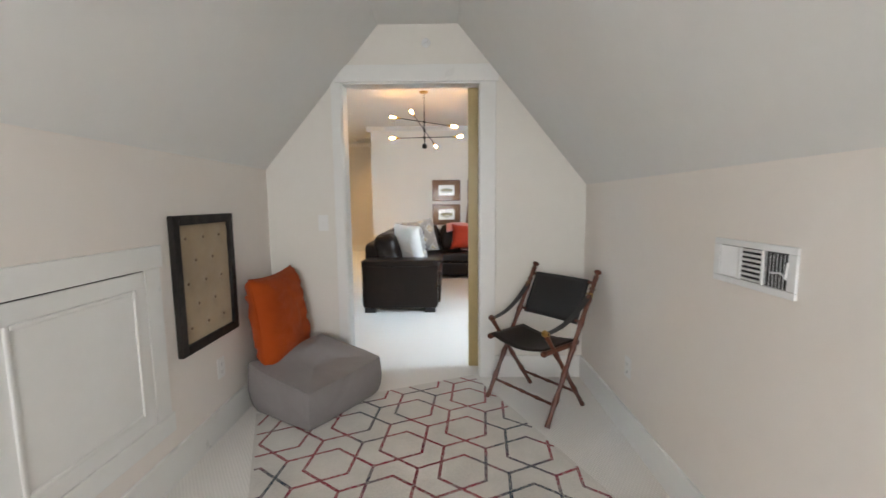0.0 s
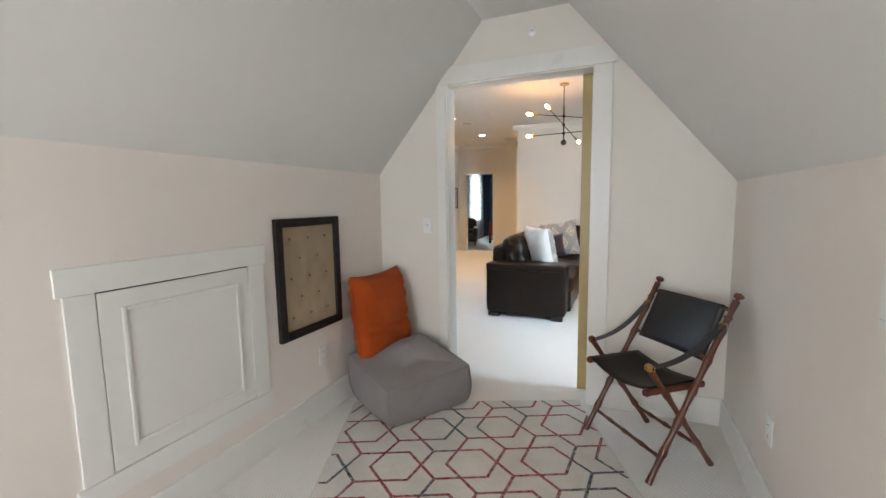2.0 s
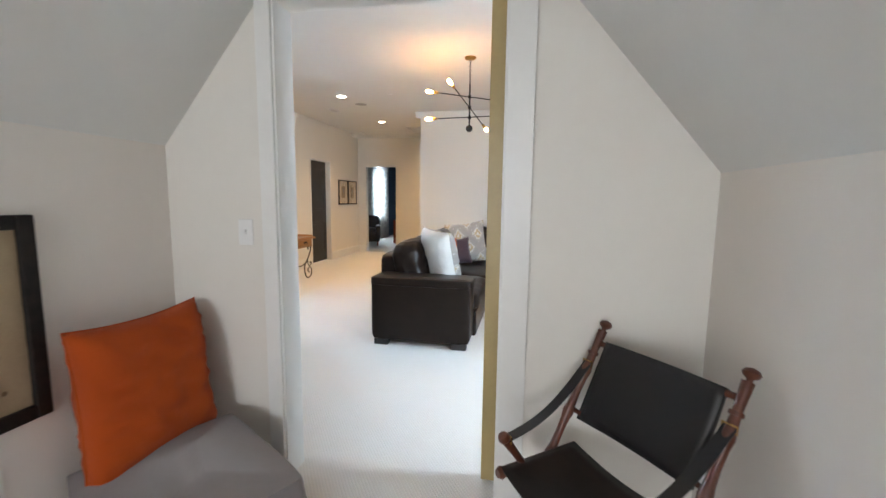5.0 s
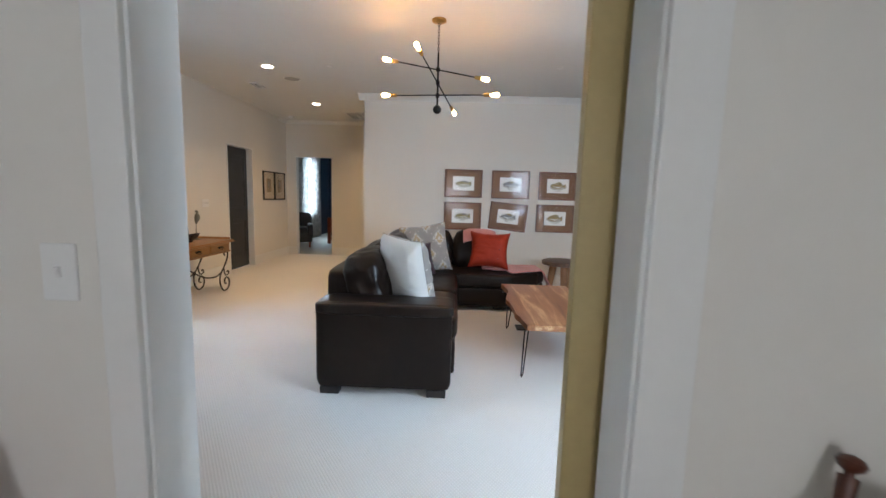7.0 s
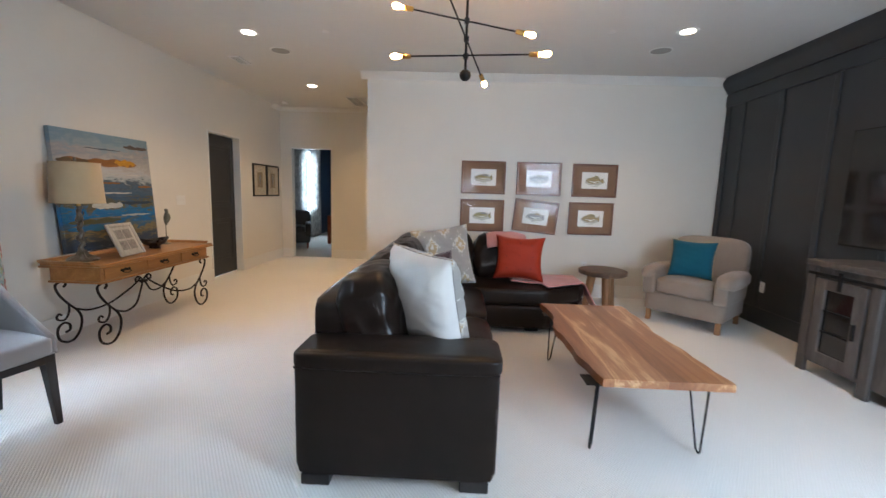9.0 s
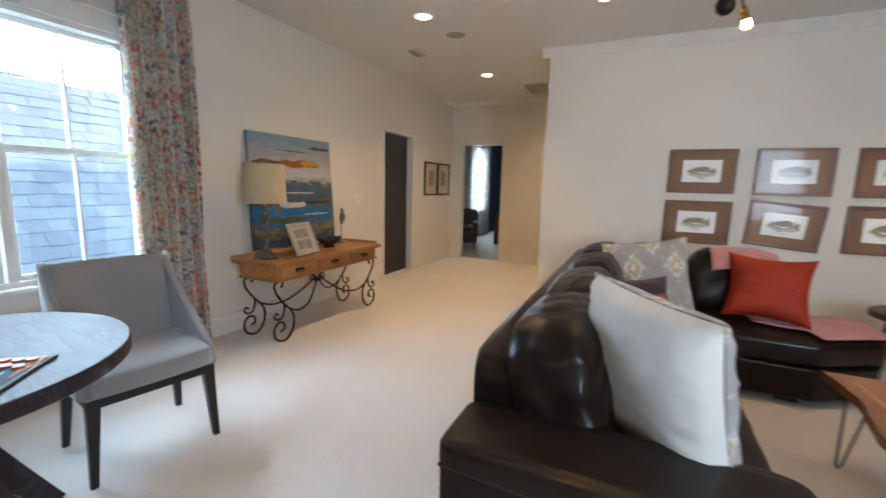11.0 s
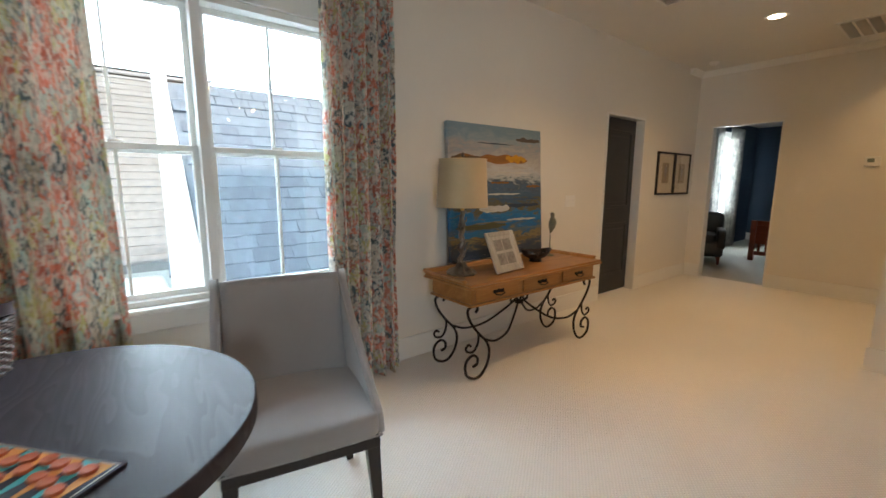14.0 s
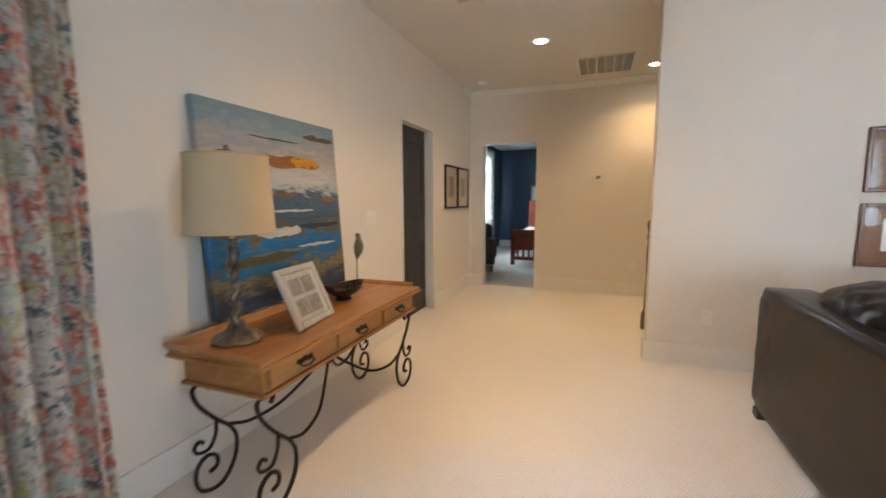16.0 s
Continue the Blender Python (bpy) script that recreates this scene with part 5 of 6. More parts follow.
for y in (-0.465, 0.0, 0.465):
    d = part("drawer", B((0.205, 0.219, y - 0.205, y + 0.205, 0.556, 0.645), bevel=0.004), PINE, con)
    plate = part("pull_plate", P([(y + a, 0.605 + b) for a, b in ((-0.055, 0.0), (-0.045, 0.016), (-0.02, 0.010), (0, 0.020), (0.02, 0.010), (0.045, 0.016), (0.055, 0.0), (0.035, -0.012), (0, -0.006), (-0.035, -0.012))], "x", 0.219, 0.2225), BLACKIRON, d)
    part("pull_handle", T([(0.222, y - 0.042, 0.604), (0.240, y - 0.040, 0.592), (0.243, y, 0.582), (0.240, y + 0.040, 0.592), (0.222, y + 0.042, 0.604)], 0.004, 8), BLACKIRON, d)


def smooth_line(pts, n=5):
    """More points along a rounded line through the given ones."""
    v = [Vector(p) for p in pts]
    out = []
    for i in range(len(v) - 1):
        p0, p1, p2, p3 = v[max(i - 1, 0)], v[i], v[i + 1], v[min(i + 2, len(v) - 1)]
        for k in range(n):
            t = k / n
            out.append(0.5 * (2 * p1 + (p2 - p0) * t + (2 * p0 - 5 * p1 + 4 * p2 - p3) * t * t + (3 * p1 - p0 - 3 * p2 + p3) * t ** 3))
    out.append(v[-1])
    return out


LEG = [(0.085, 0.475), (0.105, 0.498), (0.088, 0.522), (0.045, 0.520), (0.015, 0.495), (0.040, 0.420), (0.115, 0.325), (0.190, 0.250), (0.222, 0.175), (0.205, 0.085), (0.150, 0.020), (0.090, 0.006), (0.022, 0.038), (0.0, 0.095), (0.012, 0.150), (0.062, 0.178), (0.108, 0.152), (0.108, 0.108), (0.070, 0.096)]
CURL = [(0.118, 0.322), (0.112, 0.255), (0.075, 0.205), (0.022, 0.212), (0.004, 0.240), (0.026, 0.262), (0.048, 0.246)]
for s in (-1, 1):
    for x in (-0.175, 0.175):
        yy = lambda u: s * (0.72 - u)
        leg = part("scroll_leg", T(smooth_line([(x, yy(u), z) for u, z in LEG]), 0.0095, 8), IRON, con, smooth="all")
        part("scroll_curl", T(smooth_line([(x, yy(u), z) for u, z in CURL]), 0.008, 8), IRON, leg, smooth="all")
        st = [(x, yy(0.19), 0.262), (x * 0.92, yy(0.30), 0.225), (x * 0.7, yy(0.46), 0.245), (x * 0.35, yy(0.60), 0.335), (x * 0.10, yy(0.685), 0.415), (0.0, yy(0.66), 0.455), (0.0, yy(0.625), 0.44), (0.0, yy(0.628), 0.41), (0.0, yy(0.65), 0.412)]
        part("stretcher_scroll", T(smooth_line(st), 0.0085, 8), IRON, con, smooth="all")
part("stretcher_collar", B((-0.024, 0.024, -0.03, 0.03, 0.385, 0.415), bevel=0.008), IRON, con)

lampt = thing("table_lamp", "table lamp with a cream drum shade and gnarled metal stem", "lamp", (-3.365, 7.385, 0.690))
bm = L([(0, 0), (0.105, 0), (0.108, 0.012), (0.085, 0.028), (0.045, 0.042), (0.03, 0.07), (0.022, 0.075)], 32)
for v in bm.verts:
    r = math.hypot(v.co.x, v.co.y)
    if r > 0.02:
        a = math.atan2(v.co.y, v.co.x)
        v.co.z *= 1 + 0.25 * math.sin(a * 7) * (r < 0.1)
        k = 1 + 0.05 * math.sin(a * 9)
        v.co.x, v.co.y = v.co.x * k, v.co.y * k
part("base", bm, SILVERY, lampt)
pts = [(0.008 * math.sin(k * 1.1), 0.008 * math.cos(k * 0.9), 0.05 + 0.40 * k / 30) for k in range(31)]
part("stem", T(pts, [0.014 + 0.006 * abs(math.sin(k * 1.35)) + (0.008 if k in (10, 11, 22, 23) else 0) for k in range(31)], 12), SILVERY, lampt, smooth="all")
for k, (z, a) in enumerate(((0.14, 0.4), (0.22, 2.5), (0.30, 4.4), (0.36, 1.2))):
    part("twig", T([(0.012 * math.cos(a), 0.012 * math.sin(a), z), (0.03 * math.cos(a), 0.03 * math.sin(a), z + 0.02), (0.034 * math.cos(a + 0.3), 0.034 * math.sin(a + 0.3), z + 0.045)], [0.007, 0.006, 0.003], 8), SILVERY, lampt)
part("socket", T([(0, 0, 0.45), (0, 0, 0.52)], 0.015, 12), BRASS, lampt)
part("shade", L([(0.178, 0.475), (0.162, 0.800), (0.159, 0.800), (0.175, 0.475)], 48), SHADEF, lampt)
for z, r in ((0.478, 0.1785), (0.797, 0.163)):
    part("shade_trim", T([(r * math.cos(a), r * math.sin(a), z) for a in (2 * math.pi * k / 48 for k in range(48))], 0.004, 6, True), SHADEF, lampt)
part("spider", T([(-0.158, 0, 0.79), (0, 0, 0.78), (0.158, 0, 0.79)], 0.002, 6), BRASS, lampt)
part("finial", L([(0.004, 0.78), (0.01, 0.80), (0.006, 0.815), (0.012, 0.825), (0.008, 0.84), (0, 0.845)], 12), SILVERY, lampt)
part("harp", T(smooth_line([(0.012, 0, 0.51), (0.05, 0, 0.60), (0.045, 0, 0.74), (0, 0, 0.785), (-0.045, 0, 0.74), (-0.05, 0, 0.60), (-0.012, 0, 0.51)]), 0.002, 6), BRASS, lampt)

WHITEW = wood("whitewashed_wood", (0.33, 0.30, 0.26), (0.54, 0.51, 0.46), "z", 0.7, 0, 12)
pf = new("photo_frame")
pf.empty_display_size = 0.1
pf.matrix_basis = pose(-3.195, 7.705, 0.694, 0, 0, 97) @ pose(0, 0, 0, -24, 0, 0)
tagged(pf, "whitewashed wooden picture frame with four grey sketches, leaning on its stand", "picture frame")
fw, fh = 0.165, 0.305
part("frame", B((-fw, -fw + 0.034, -0.02, 0, 0, fh), (fw - 0.034, fw, -0.02, 0, 0, fh), (-fw + 0.034, fw - 0.034, -0.02, 0, 0, 0.034), (-fw + 0.034, fw - 0.034, -0.02, 0, fh - 0.034, fh), bevel=0.008), WHITEW, pf)
part("mat_board", B((-fw + 0.034, fw - 0.034, -0.010, -0.004, 0.034, fh - 0.034)), WHITEW, pf, smooth=False)
SKETCH = mat("grey_sketch", (0.34, 0.32, 0.29), (0.14, 0.13, 0.12), 45, 0.8)
for x in (-0.052, 0.052):
    for z in (0.098, 0.202):
        part("sketch", B((x - 0.045, x + 0.045, -0.012, -0.010, z - 0.042, z + 0.042)), SKETCH, pf, smooth=False)
part("easel_leg", P([(0.0, 0.24), (0.01, 0.24), (0.085, 0.022), (0.07, 0.016)], "x", -0.03, 0.03), BLACKFR, pf)

bowl = thing("bowl", "dark wooden boat-shaped bowl on a small foot", "bowl", (-3.36, 8.19, 0.690), 66)
bm = L([(0, 0.018), (0.035, 0.018), (0.035, 0.0), (0.05, 0.0), (0.042, 0.02), (0.09, 0.045), (0.122, 0.085), (0.117, 0.085), (0.085, 0.050), (0, 0.028)], 36)
for v in bm.verts:
    v.co.x *= 1.12
    v.co.y *= 0.78
    if v.co.z > 0.06:
        v.co.z += 0.02 * (abs(v.co.x) / 0.13) ** 2
part("vessel", bm, mat("bronze_bowl", (0.030, 0.018, 0.012), (0.018, 0.012, 0.010), 14, 0.3, 0.2, coat=0.3), bowl, smooth="all")

bird = thing("bird_figurine", "small pale green bird figurine on a rod with a metal base", "figurine", (-3.455, 8.50, 0.690))
bm = L([(0.0, 0.0), (0.038, 0.0), (0.038, 0.008), (0.006, 0.014), (0.004, 0.20), (0.012, 0.215), (0.030, 0.255), (0.036, 0.29), (0.028, 0.325), (0.016, 0.345), (0.020, 0.362), (0.018, 0.378), (0.0, 0.388)], 24)
for v in bm.verts:
    if v.co.z > 0.2:
        v.co.x += 0.02 * math.sin((v.co.z - 0.2) * 14)
        v.co.y *= 0.8
part("body", bm, mat("verdigris", (0.26, 0.27, 0.20), (0.13, 0.12, 0.09), 30, 0.45, 0.3), bird, smooth="all")

# abstract canvas
art = thing("abstract_painting", "large unframed abstract seascape painting in blues, white and ochre", "painting", (LW + 0.065, 7.488, 0.716))
art.matrix_basis = pose(LW + 0.072, 7.488, 0.716, 0, -3.6, 0)
pm, pnt, pb = blank("seascape_paint", 0.55, spec=0.4)
psep = pnt.nodes.new("ShaderNodeSeparateXYZ")
pnt.links.new(coords(pnt), psep.inputs[0])
pv = coords(pnt, (1, 1.2, 7))
warp = noise_tex(pnt, coords(pnt, (1, 1.9, 5.0)), 2.6, 6, 0.65, 0.9)
fine = noise_tex(pnt, pv, 7, 5, 0.65, 0.6)
zz = calc(pnt, "ADD", calc(pnt, "DIVIDE", psep.outputs[2], 1.075), calc(pnt, "ADD", calc(pnt, "MULTIPLY", calc(pnt, "SUBTRACT", warp, 0.5), 0.40), calc(pnt, "MULTIPLY", calc(pnt, "SUBTRACT", fine, 0.5), 0.16)))
pcol = ramp(pnt, zz, [(0.02, (0.035, 0.060, 0.11)), (0.10, (0.05, 0.075, 0.10)), (0.16, (0.24, 0.19, 0.09)), (0.20, (0.07, 0.12, 0.17)), (0.27, (0.008, 0.13, 0.34)), (0.32, (0.015, 0.17, 0.40)), (0.37, (0.13, 0.105, 0.045)), (0.42, (0.10, 0.10, 0.08)),
                          (0.46, (0.045, 0.10, 0.17)), (0.52, (0.07, 0.12, 0.19)), (0.56, (0.055, 0.085, 0.12)), (0.60, (0.34, 0.38, 0.40)), (0.66, (0.46, 0.48, 0.50)), (0.72, (0.42, 0.40, 0.38)), (0.78, (0.36, 0.35, 0.35)), (0.84, (0.30, 0.30, 0.32)), (0.88, (0.24, 0.31, 0.36)), (0.96, (0.17, 0.26, 0.33))])
pnt.links.new(mix_rgb(pnt, ramp(pnt, fine, [(0.60, (0, 0, 0)), (0.75, (0.5, 0.5, 0.5))]), pcol, (0.42, 0.43, 0.44)), pb.inputs["Base Color"])
add_bump(pnt, pb, fine, 0.4, 0.003)
canvas = part("canvas", B((0, 0.040, 0, 1.085, 0, 1.075), bevel=0.004), pm, art)


def dab(y0, y1, z, h, c, seed, name="brush_stroke"):
    n = 26
    m = mat(name, c, tuple(k * 0.6 for k in c), 14, 0.55, bump=0.4, bscale=80, stretch=(1, 0.4, 3))
    up, lo = [], []
    for i in range(n + 1):
        t = i / n
        e = math.sin(math.pi * t) ** 0.35
        up.append((y0 + (y1 - y0) * t, z + h * e * (0.75 + 0.7 * noise.noise(Vector((t * 5, seed, 0))))))
        lo.append((y0 + (y1 - y0) * t, z - h * e * (0.75 + 0.7 * noise.noise(Vector((t * 6, seed, 9))))))
    part(name, P(up + lo[::-1], "x", 0.0402, 0.0412 + 0.0003 * (seed % 3)), m, canvas, smooth=False)


OCHRE, RUST, CREAM, INK, BLUE = (0.45, 0.21, 0.03), (0.30, 0.12, 0.025), (0.60, 0.60, 0.56), (0.025, 0.05, 0.09), (0.02, 0.17, 0.38)
for k, a in enumerate(((0.05, 0.90, 0.805, 0.045, RUST), (0.62, 0.88, 0.815, 0.038, (0.62, 0.30, 0.02)), (0.02, 0.34, 0.80, 0.035, (0.14, 0.085, 0.035)), (0.44, 0.66, 0.615, 0.012, RUST), (0.88, 1.07, 0.585, 0.014, RUST), (0.30, 0.66, 0.40, 0.038, CREAM),
                       (0.25, 0.70, 0.285, 0.010, (0.25, 0.22, 0.16)), (0.55, 1.05, 0.42, 0.020, INK), (0.60, 1.06, 0.36, 0.016, BLUE), (0.62, 1.0, 0.30, 0.012, CREAM), (0.03, 0.55, 0.20, 0.035, BLUE), (0.05, 0.62, 0.26, 0.030, (0.10, 0.10, 0.045)), (0.50, 0.95, 0.13, 0.020, (0.20, 0.15, 0.07)),
                       (0.10, 0.50, 0.05, 0.030, INK), (0.45, 0.98, 0.70, 0.008, CREAM), (0.40, 0.80, 0.52, 0.010, CREAM), (0.50, 1.05, 0.475, 0.012, (0.05, 0.10, 0.18)), (0.75, 1.07, 0.98, 0.022, (0.10, 0.075, 0.06)), (0.30, 0.72, 0.93, 0.006, INK), (0.62, 1.06, 0.22, 0.012, (0.10, 0.17, 0.24)))):
    dab(*a, k)

# two botanical pictures
for y0 in (10.945, 11.435):
    ob = thing("botanical_print", "black framed botanical print with a wide cream mat", "framed print", (LW, y0, 1.185), 0, "pair of prints")
    part("frame", B((0, 0.028, 0, 0.024, 0, 0.55), (0, 0.028, 0.456, 0.48, 0, 0.55), (0, 0.028, 0.024, 0.456, 0, 0.024), (0, 0.028, 0.024, 0.456, 0.526, 0.55), bevel=0.004), BLACKFR, ob)
    part("mat_board", B((0.004, 0.012, 0.024, 0.456, 0.024, 0.526)), mat("cream_mat", (0.56, 0.47, 0.34), (0.52, 0.43, 0.31), 9, 0.8), ob, smooth=False)
    pic = part("picture", B((0.012, 0.014, 0.15, 0.33, 0.15, 0.41)), mat("tan_print", (0.33, 0.25, 0.15), (0.27, 0.20, 0.12), 9, 0.8), ob, smooth=False)
    for k in range(7):
        a = 0.55 * (k - 3) / 3
        part("frond", P([(0.24 + 0.0 * k, 0.19), (0.24 + 0.06 * math.sin(a) - 0.006, 0.29 + 0.05 * math.cos(a)), (0.24 + 0.085 * math.sin(a), 0.28 + 0.10 * math.cos(a)), (0.24 + 0.06 * math.sin(a) + 0.006, 0.28 + 0.05 * math.cos(a))], "x", 0.014, 0.0146), SKETCH, pic, smooth=False)
    g = part("glass_pane", B((0.020, 0.021, 0.024, 0.456, 0.024, 0.526)), PICGLASS, ob, smooth=False)
    g.visible_shadow = False

# curtains
cm, cnt, cb = blank("printed_curtain", 0.9, sheen=0.15, spec=0.2)
ctc = cnt.nodes.new("ShaderNodeTexCoord")
cuv = ctc.outputs["UV"]


def cmap(scale):
    mp = cnt.nodes.new("ShaderNodeMapping")
    mp.inputs["Scale"].default_value = scale
    cnt.links.new(cuv, mp.inputs["Vector"])
    return mp.outputs[0]


# ragged patches of one hue, broken by upright strokes of cream and ink
def ragged(scale, rag, amount):
    n = cnt.nodes.new("ShaderNodeTexNoise")
    n.inputs["Scale"].default_value, n.inputs["Detail"].default_value = 1.0, 3.0
    cnt.links.new(cmap(rag), n.inputs["Vector"])
    m = cnt.nodes.new("ShaderNodeVectorMath")
    m.operation = "MULTIPLY_ADD"
    m.inputs[1].default_value = (amount, amount, 0)
    cnt.links.new(n.outputs["Color"], m.inputs[0])
    cnt.links.new(cmap(scale), m.inputs[2])
    v = cnt.nodes.new("ShaderNodeTexVoronoi")
    v.inputs["Scale"].default_value = 1.0
    cnt.links.new(m.outputs[0], v.inputs["Vector"])
    c = cnt.nodes.new("ShaderNodeSeparateColor")
    cnt.links.new(v.outputs["Color"], c.inputs[0])
    return c.outputs[0]


def strokes(scale, lo, hi, most):
    return ramp(cnt, noise_tex(cnt, cmap(scale), 1.0, 3, 0.6), [(lo, (0, 0, 0)), (hi, (most, most, most))])


pick = calc(cnt, "ADD", calc(cnt, "MULTIPLY", ragged((21, 8, 1), (85, 34, 1), 1.3), 0.84), calc(cnt, "MULTIPLY", ragged((60, 24, 1), (130, 60, 1), 1.2), 0.16))
PAL = [(0.0, (0.68, 0.62, 0.53)), (0.14, (0.13, 0.17, 0.18)), (0.22, (0.70, 0.25, 0.17)), (0.34, (0.53, 0.59, 0.51)), (0.42, (0.60, 0.56, 0.27)), (0.51, (0.50, 0.18, 0.13)), (0.58, (0.43, 0.43, 0.40)), (0.64, (0.74, 0.32, 0.23)), (0.74, (0.52, 0.66, 0.62)), (0.82, (0.47, 0.41, 0.30)), (0.91, (0.20, 0.25, 0.26))]
ink = mix_rgb(cnt, strokes((92, 25, 1), 0.485, 0.555, 0.82), ramp(cnt, pick, PAL, True), (0.81, 0.77, 0.69))
ink = mix_rgb(cnt, strokes((110, 34, 4), 0.60, 0.65, 0.70), ink, (0.13, 0.13, 0.13))
ink = mix_rgb(cnt, strokes((95, 30, 9), 0.61, 0.66, 0.65), ink, (0.46, 0.13, 0.085))
cnt.links.new(ink, cb.inputs["Base Color"])
add_bump(cnt, cb, noise_tex(cnt, cmap((300, 300, 1)), 1.0, 2), 0.2, 0.001)


def see_through(m, share):
    """Lets a share of the light through a cloth."""
    nt = m.node_tree
    b = nt.nodes["Principled BSDF"]
    t = nt.nodes.new("ShaderNodeBsdfTranslucent")
    nt.links.new(b.inputs["Base Color"].links[0].from_socket, t.inputs["Color"])
    x = nt.nodes.new("ShaderNodeMixShader")
    x.inputs[0].default_value = share
    nt.links.new(b.outputs[0], x.inputs[1])
    nt.links.new(t.outputs[0], x.inputs[2])
    nt.links.new(x.outputs[0], nt.nodes["Material Output"].inputs["Surface"])


see_through(cm, 0.32)


def curtain(name, x, y0, y1, z1, pleats, label, seed, material, amp=0.045, width=1.0, sx=1):
    ob = thing(name, label, "curtain", (x, (y0 + y1) / 2, 0), 0, "printed curtains")
    bm = bmesh.new()
    uv = bm.loops.layers.uv.new("UVMap")
    n, m = pleats * 14, 26
    g = {}
    for i in range(n + 1):
        t = i / n
        for j in range(m + 1):
            v = j / m
            ph = t * pleats * 2 * math.pi
            a = amp * (1.0 - 0.35 * v) * (1 + 0.35 * noise.noise(Vector((t * pleats * 0.6, seed, v * 0.8))))
            spread = 1 + 0.05 * (1 - v)
            yy = (t - 0.5) * (y1 - y0) * spread + 0.012 * noise.noise(Vector((t * 6, v * 2, seed))) + 0.010 * math.sin(2 * ph)
            bend = ph + 0.8 * noise.noise(Vector((t * 3, v * 1.2, seed + 5)))
            xx = a * (math.sin(bend) + 0.28 * math.sin(2 * bend + 0.6)) + 0.012 * noise.noise(Vector((t * 10, v * 5, seed)))
            g[(i, j)] = (bm.verts.new((sx * xx, yy, 0.012 + z1 * v)), (t * width, v * z1))
    for i in range(n):
        for j in range(m):
            q = [g[(i, j)], g[(i + 1, j)], g[(i + 1, j + 1)], g[(i, j + 1)]]
            f = bm.faces.new([k[0] for k in q])
            for l, k in zip(f.loops, q):
                l[uv].uv = k[1]
    me_ob = part("panel", bm, material, ob, smooth="all")
    mod = me_ob.modifiers.new("thickness", "SOLIDIFY")
    mod.thickness = 0.003
    return ob


curtain("curtain", -3.60, 4.36, 5.47, 2.80, 7, "floor-length curtain in a coral, teal and olive dabbed print", 1.0, cm, 0.082, 1.9)
curtain("curtain", -3.60, 6.50, 6.98, 2.80, 6, "floor-length curtain in a coral, teal and olive dabbed print", 4.0, cm, 0.070, 1.2)

# ---- round table, chairs and games ----
TX, TY, TZ, TR = -2.472, 5.228, 0.765, 0.540
tab = thing("round_table", "round espresso oak table with splayed pedestal legs", "table", (TX, TY, 0))
part("tabletop", L([(0, TZ), (TR - 0.006, TZ), (TR, TZ - 0.006), (TR, TZ - 0.050), (TR - 0.006, TZ - 0.056), (0, TZ - 0.056)], 96), ESPRESSO, tab)
part("apron_ring", L([(0.15, 0.71), (0.34, 0.71), (0.335, 0.655), (0.15, 0.655)], 48), ESPRESSO, tab)
part("hub", L([(0, 0.36), (0.075, 0.36), (0.085, 0.38), (0.085, 0.60), (0.14, 0.655), (0, 0.655)], 32), ESPRESSO, tab)
for k in range(4):
    a = math.radians(25 + 90 * k)
    bm = P([(0.05, 0.655), (0.30, 0.655), (0.12, 0.46), (0.40, 0.0), (0.32, 0.0), (0.03, 0.40)], "y", -0.035, 0.035, 0.004)
    part("leg", bm, ESPRESSO, tab, at=pose(0, 0, 0, 0, 0, math.degrees(a)))


def side_chair(at, rz, label):
    """Faces -y."""
    ob = thing("dining_chair", label, "chair", at, rz, "dining chairs")
    part("seat", soft_box(0.545, 0.50, 0.105, 9, (0, 0.01, 0.20), 16, 0.003, 2, pose(0, -0.015, 0.400)), GREYV, ob, smooth="all")
    part("seat_welt", T([(-0.262, 0.20, 0.414), (-0.266, -0.258, 0.414), (0.266, -0.258, 0.414), (0.262, 0.20, 0.414)], 0.004, 6), GREYV, ob)
    part("seat_rail", B((-0.262, 0.262, -0.250, 0.215, 0.362, 0.408), bevel=0.004), BLACKWOOD, ob)
    def back(u, v):
        x = (u - 0.5) * (0.50 - 0.02 * v)
        return (x, 0.190 + 0.085 * v + 0.028 * (1 - (2 * u - 1) ** 2), 0.42 + 0.505 * v)
    part("backrest", sheet(back, 16, 14, 0.055), GREYV, ob, smooth="all")
    for s in (-1, 1):
        def wing(u, v, s=s):
            top = 0.935 - 0.44 * u ** 0.72
            y = 0.262 - 0.50 * u
            z = 0.41 + (top - 0.41) * v
            return (s * (0.268 - 0.008 * v + 0.005 * math.sin(math.pi * u)), y + 0.03 * v * (1 - u), z)
        part("arm_wing", sheet(wing, 20, 10, 0.032), GREYV, ob, smooth="all")
        part("wing_welt", T([Vector(wing(k / 20, 1)) + Vector((-s * 0.015, 0, 0.001)) for k in range(21)], 0.0035, 6), GREYV, ob)
    for sx in (-1, 1):
        for y, dy in ((-0.225, -0.005), (0.185, 0.055)):
            a, b = Vector((sx * 0.236, y, 0.365)), Vector((sx * 0.258, y + dy, 0))
            bm = bmesh.new()
            lo = [bm.verts.new(b + Vector((i * 0.014, j * 0.014, 0))) for i, j in ((-1, -1), (1, -1), (1, 1), (-1, 1))]
            hi = [bm.verts.new(a + Vector((i * 0.024, j * 0.024, 0))) for i, j in ((-1, -1), (1, -1), (1, 1), (-1, 1))]
            bm.faces.new(lo[::-1])
            bm.faces.new(hi)
            for k in range(4):
                bm.faces.new((lo[k], lo[(k + 1) % 4], hi[(k + 1) % 4], hi[k]))
            part("leg", bm, BLACKWOOD, ob)
    return ob


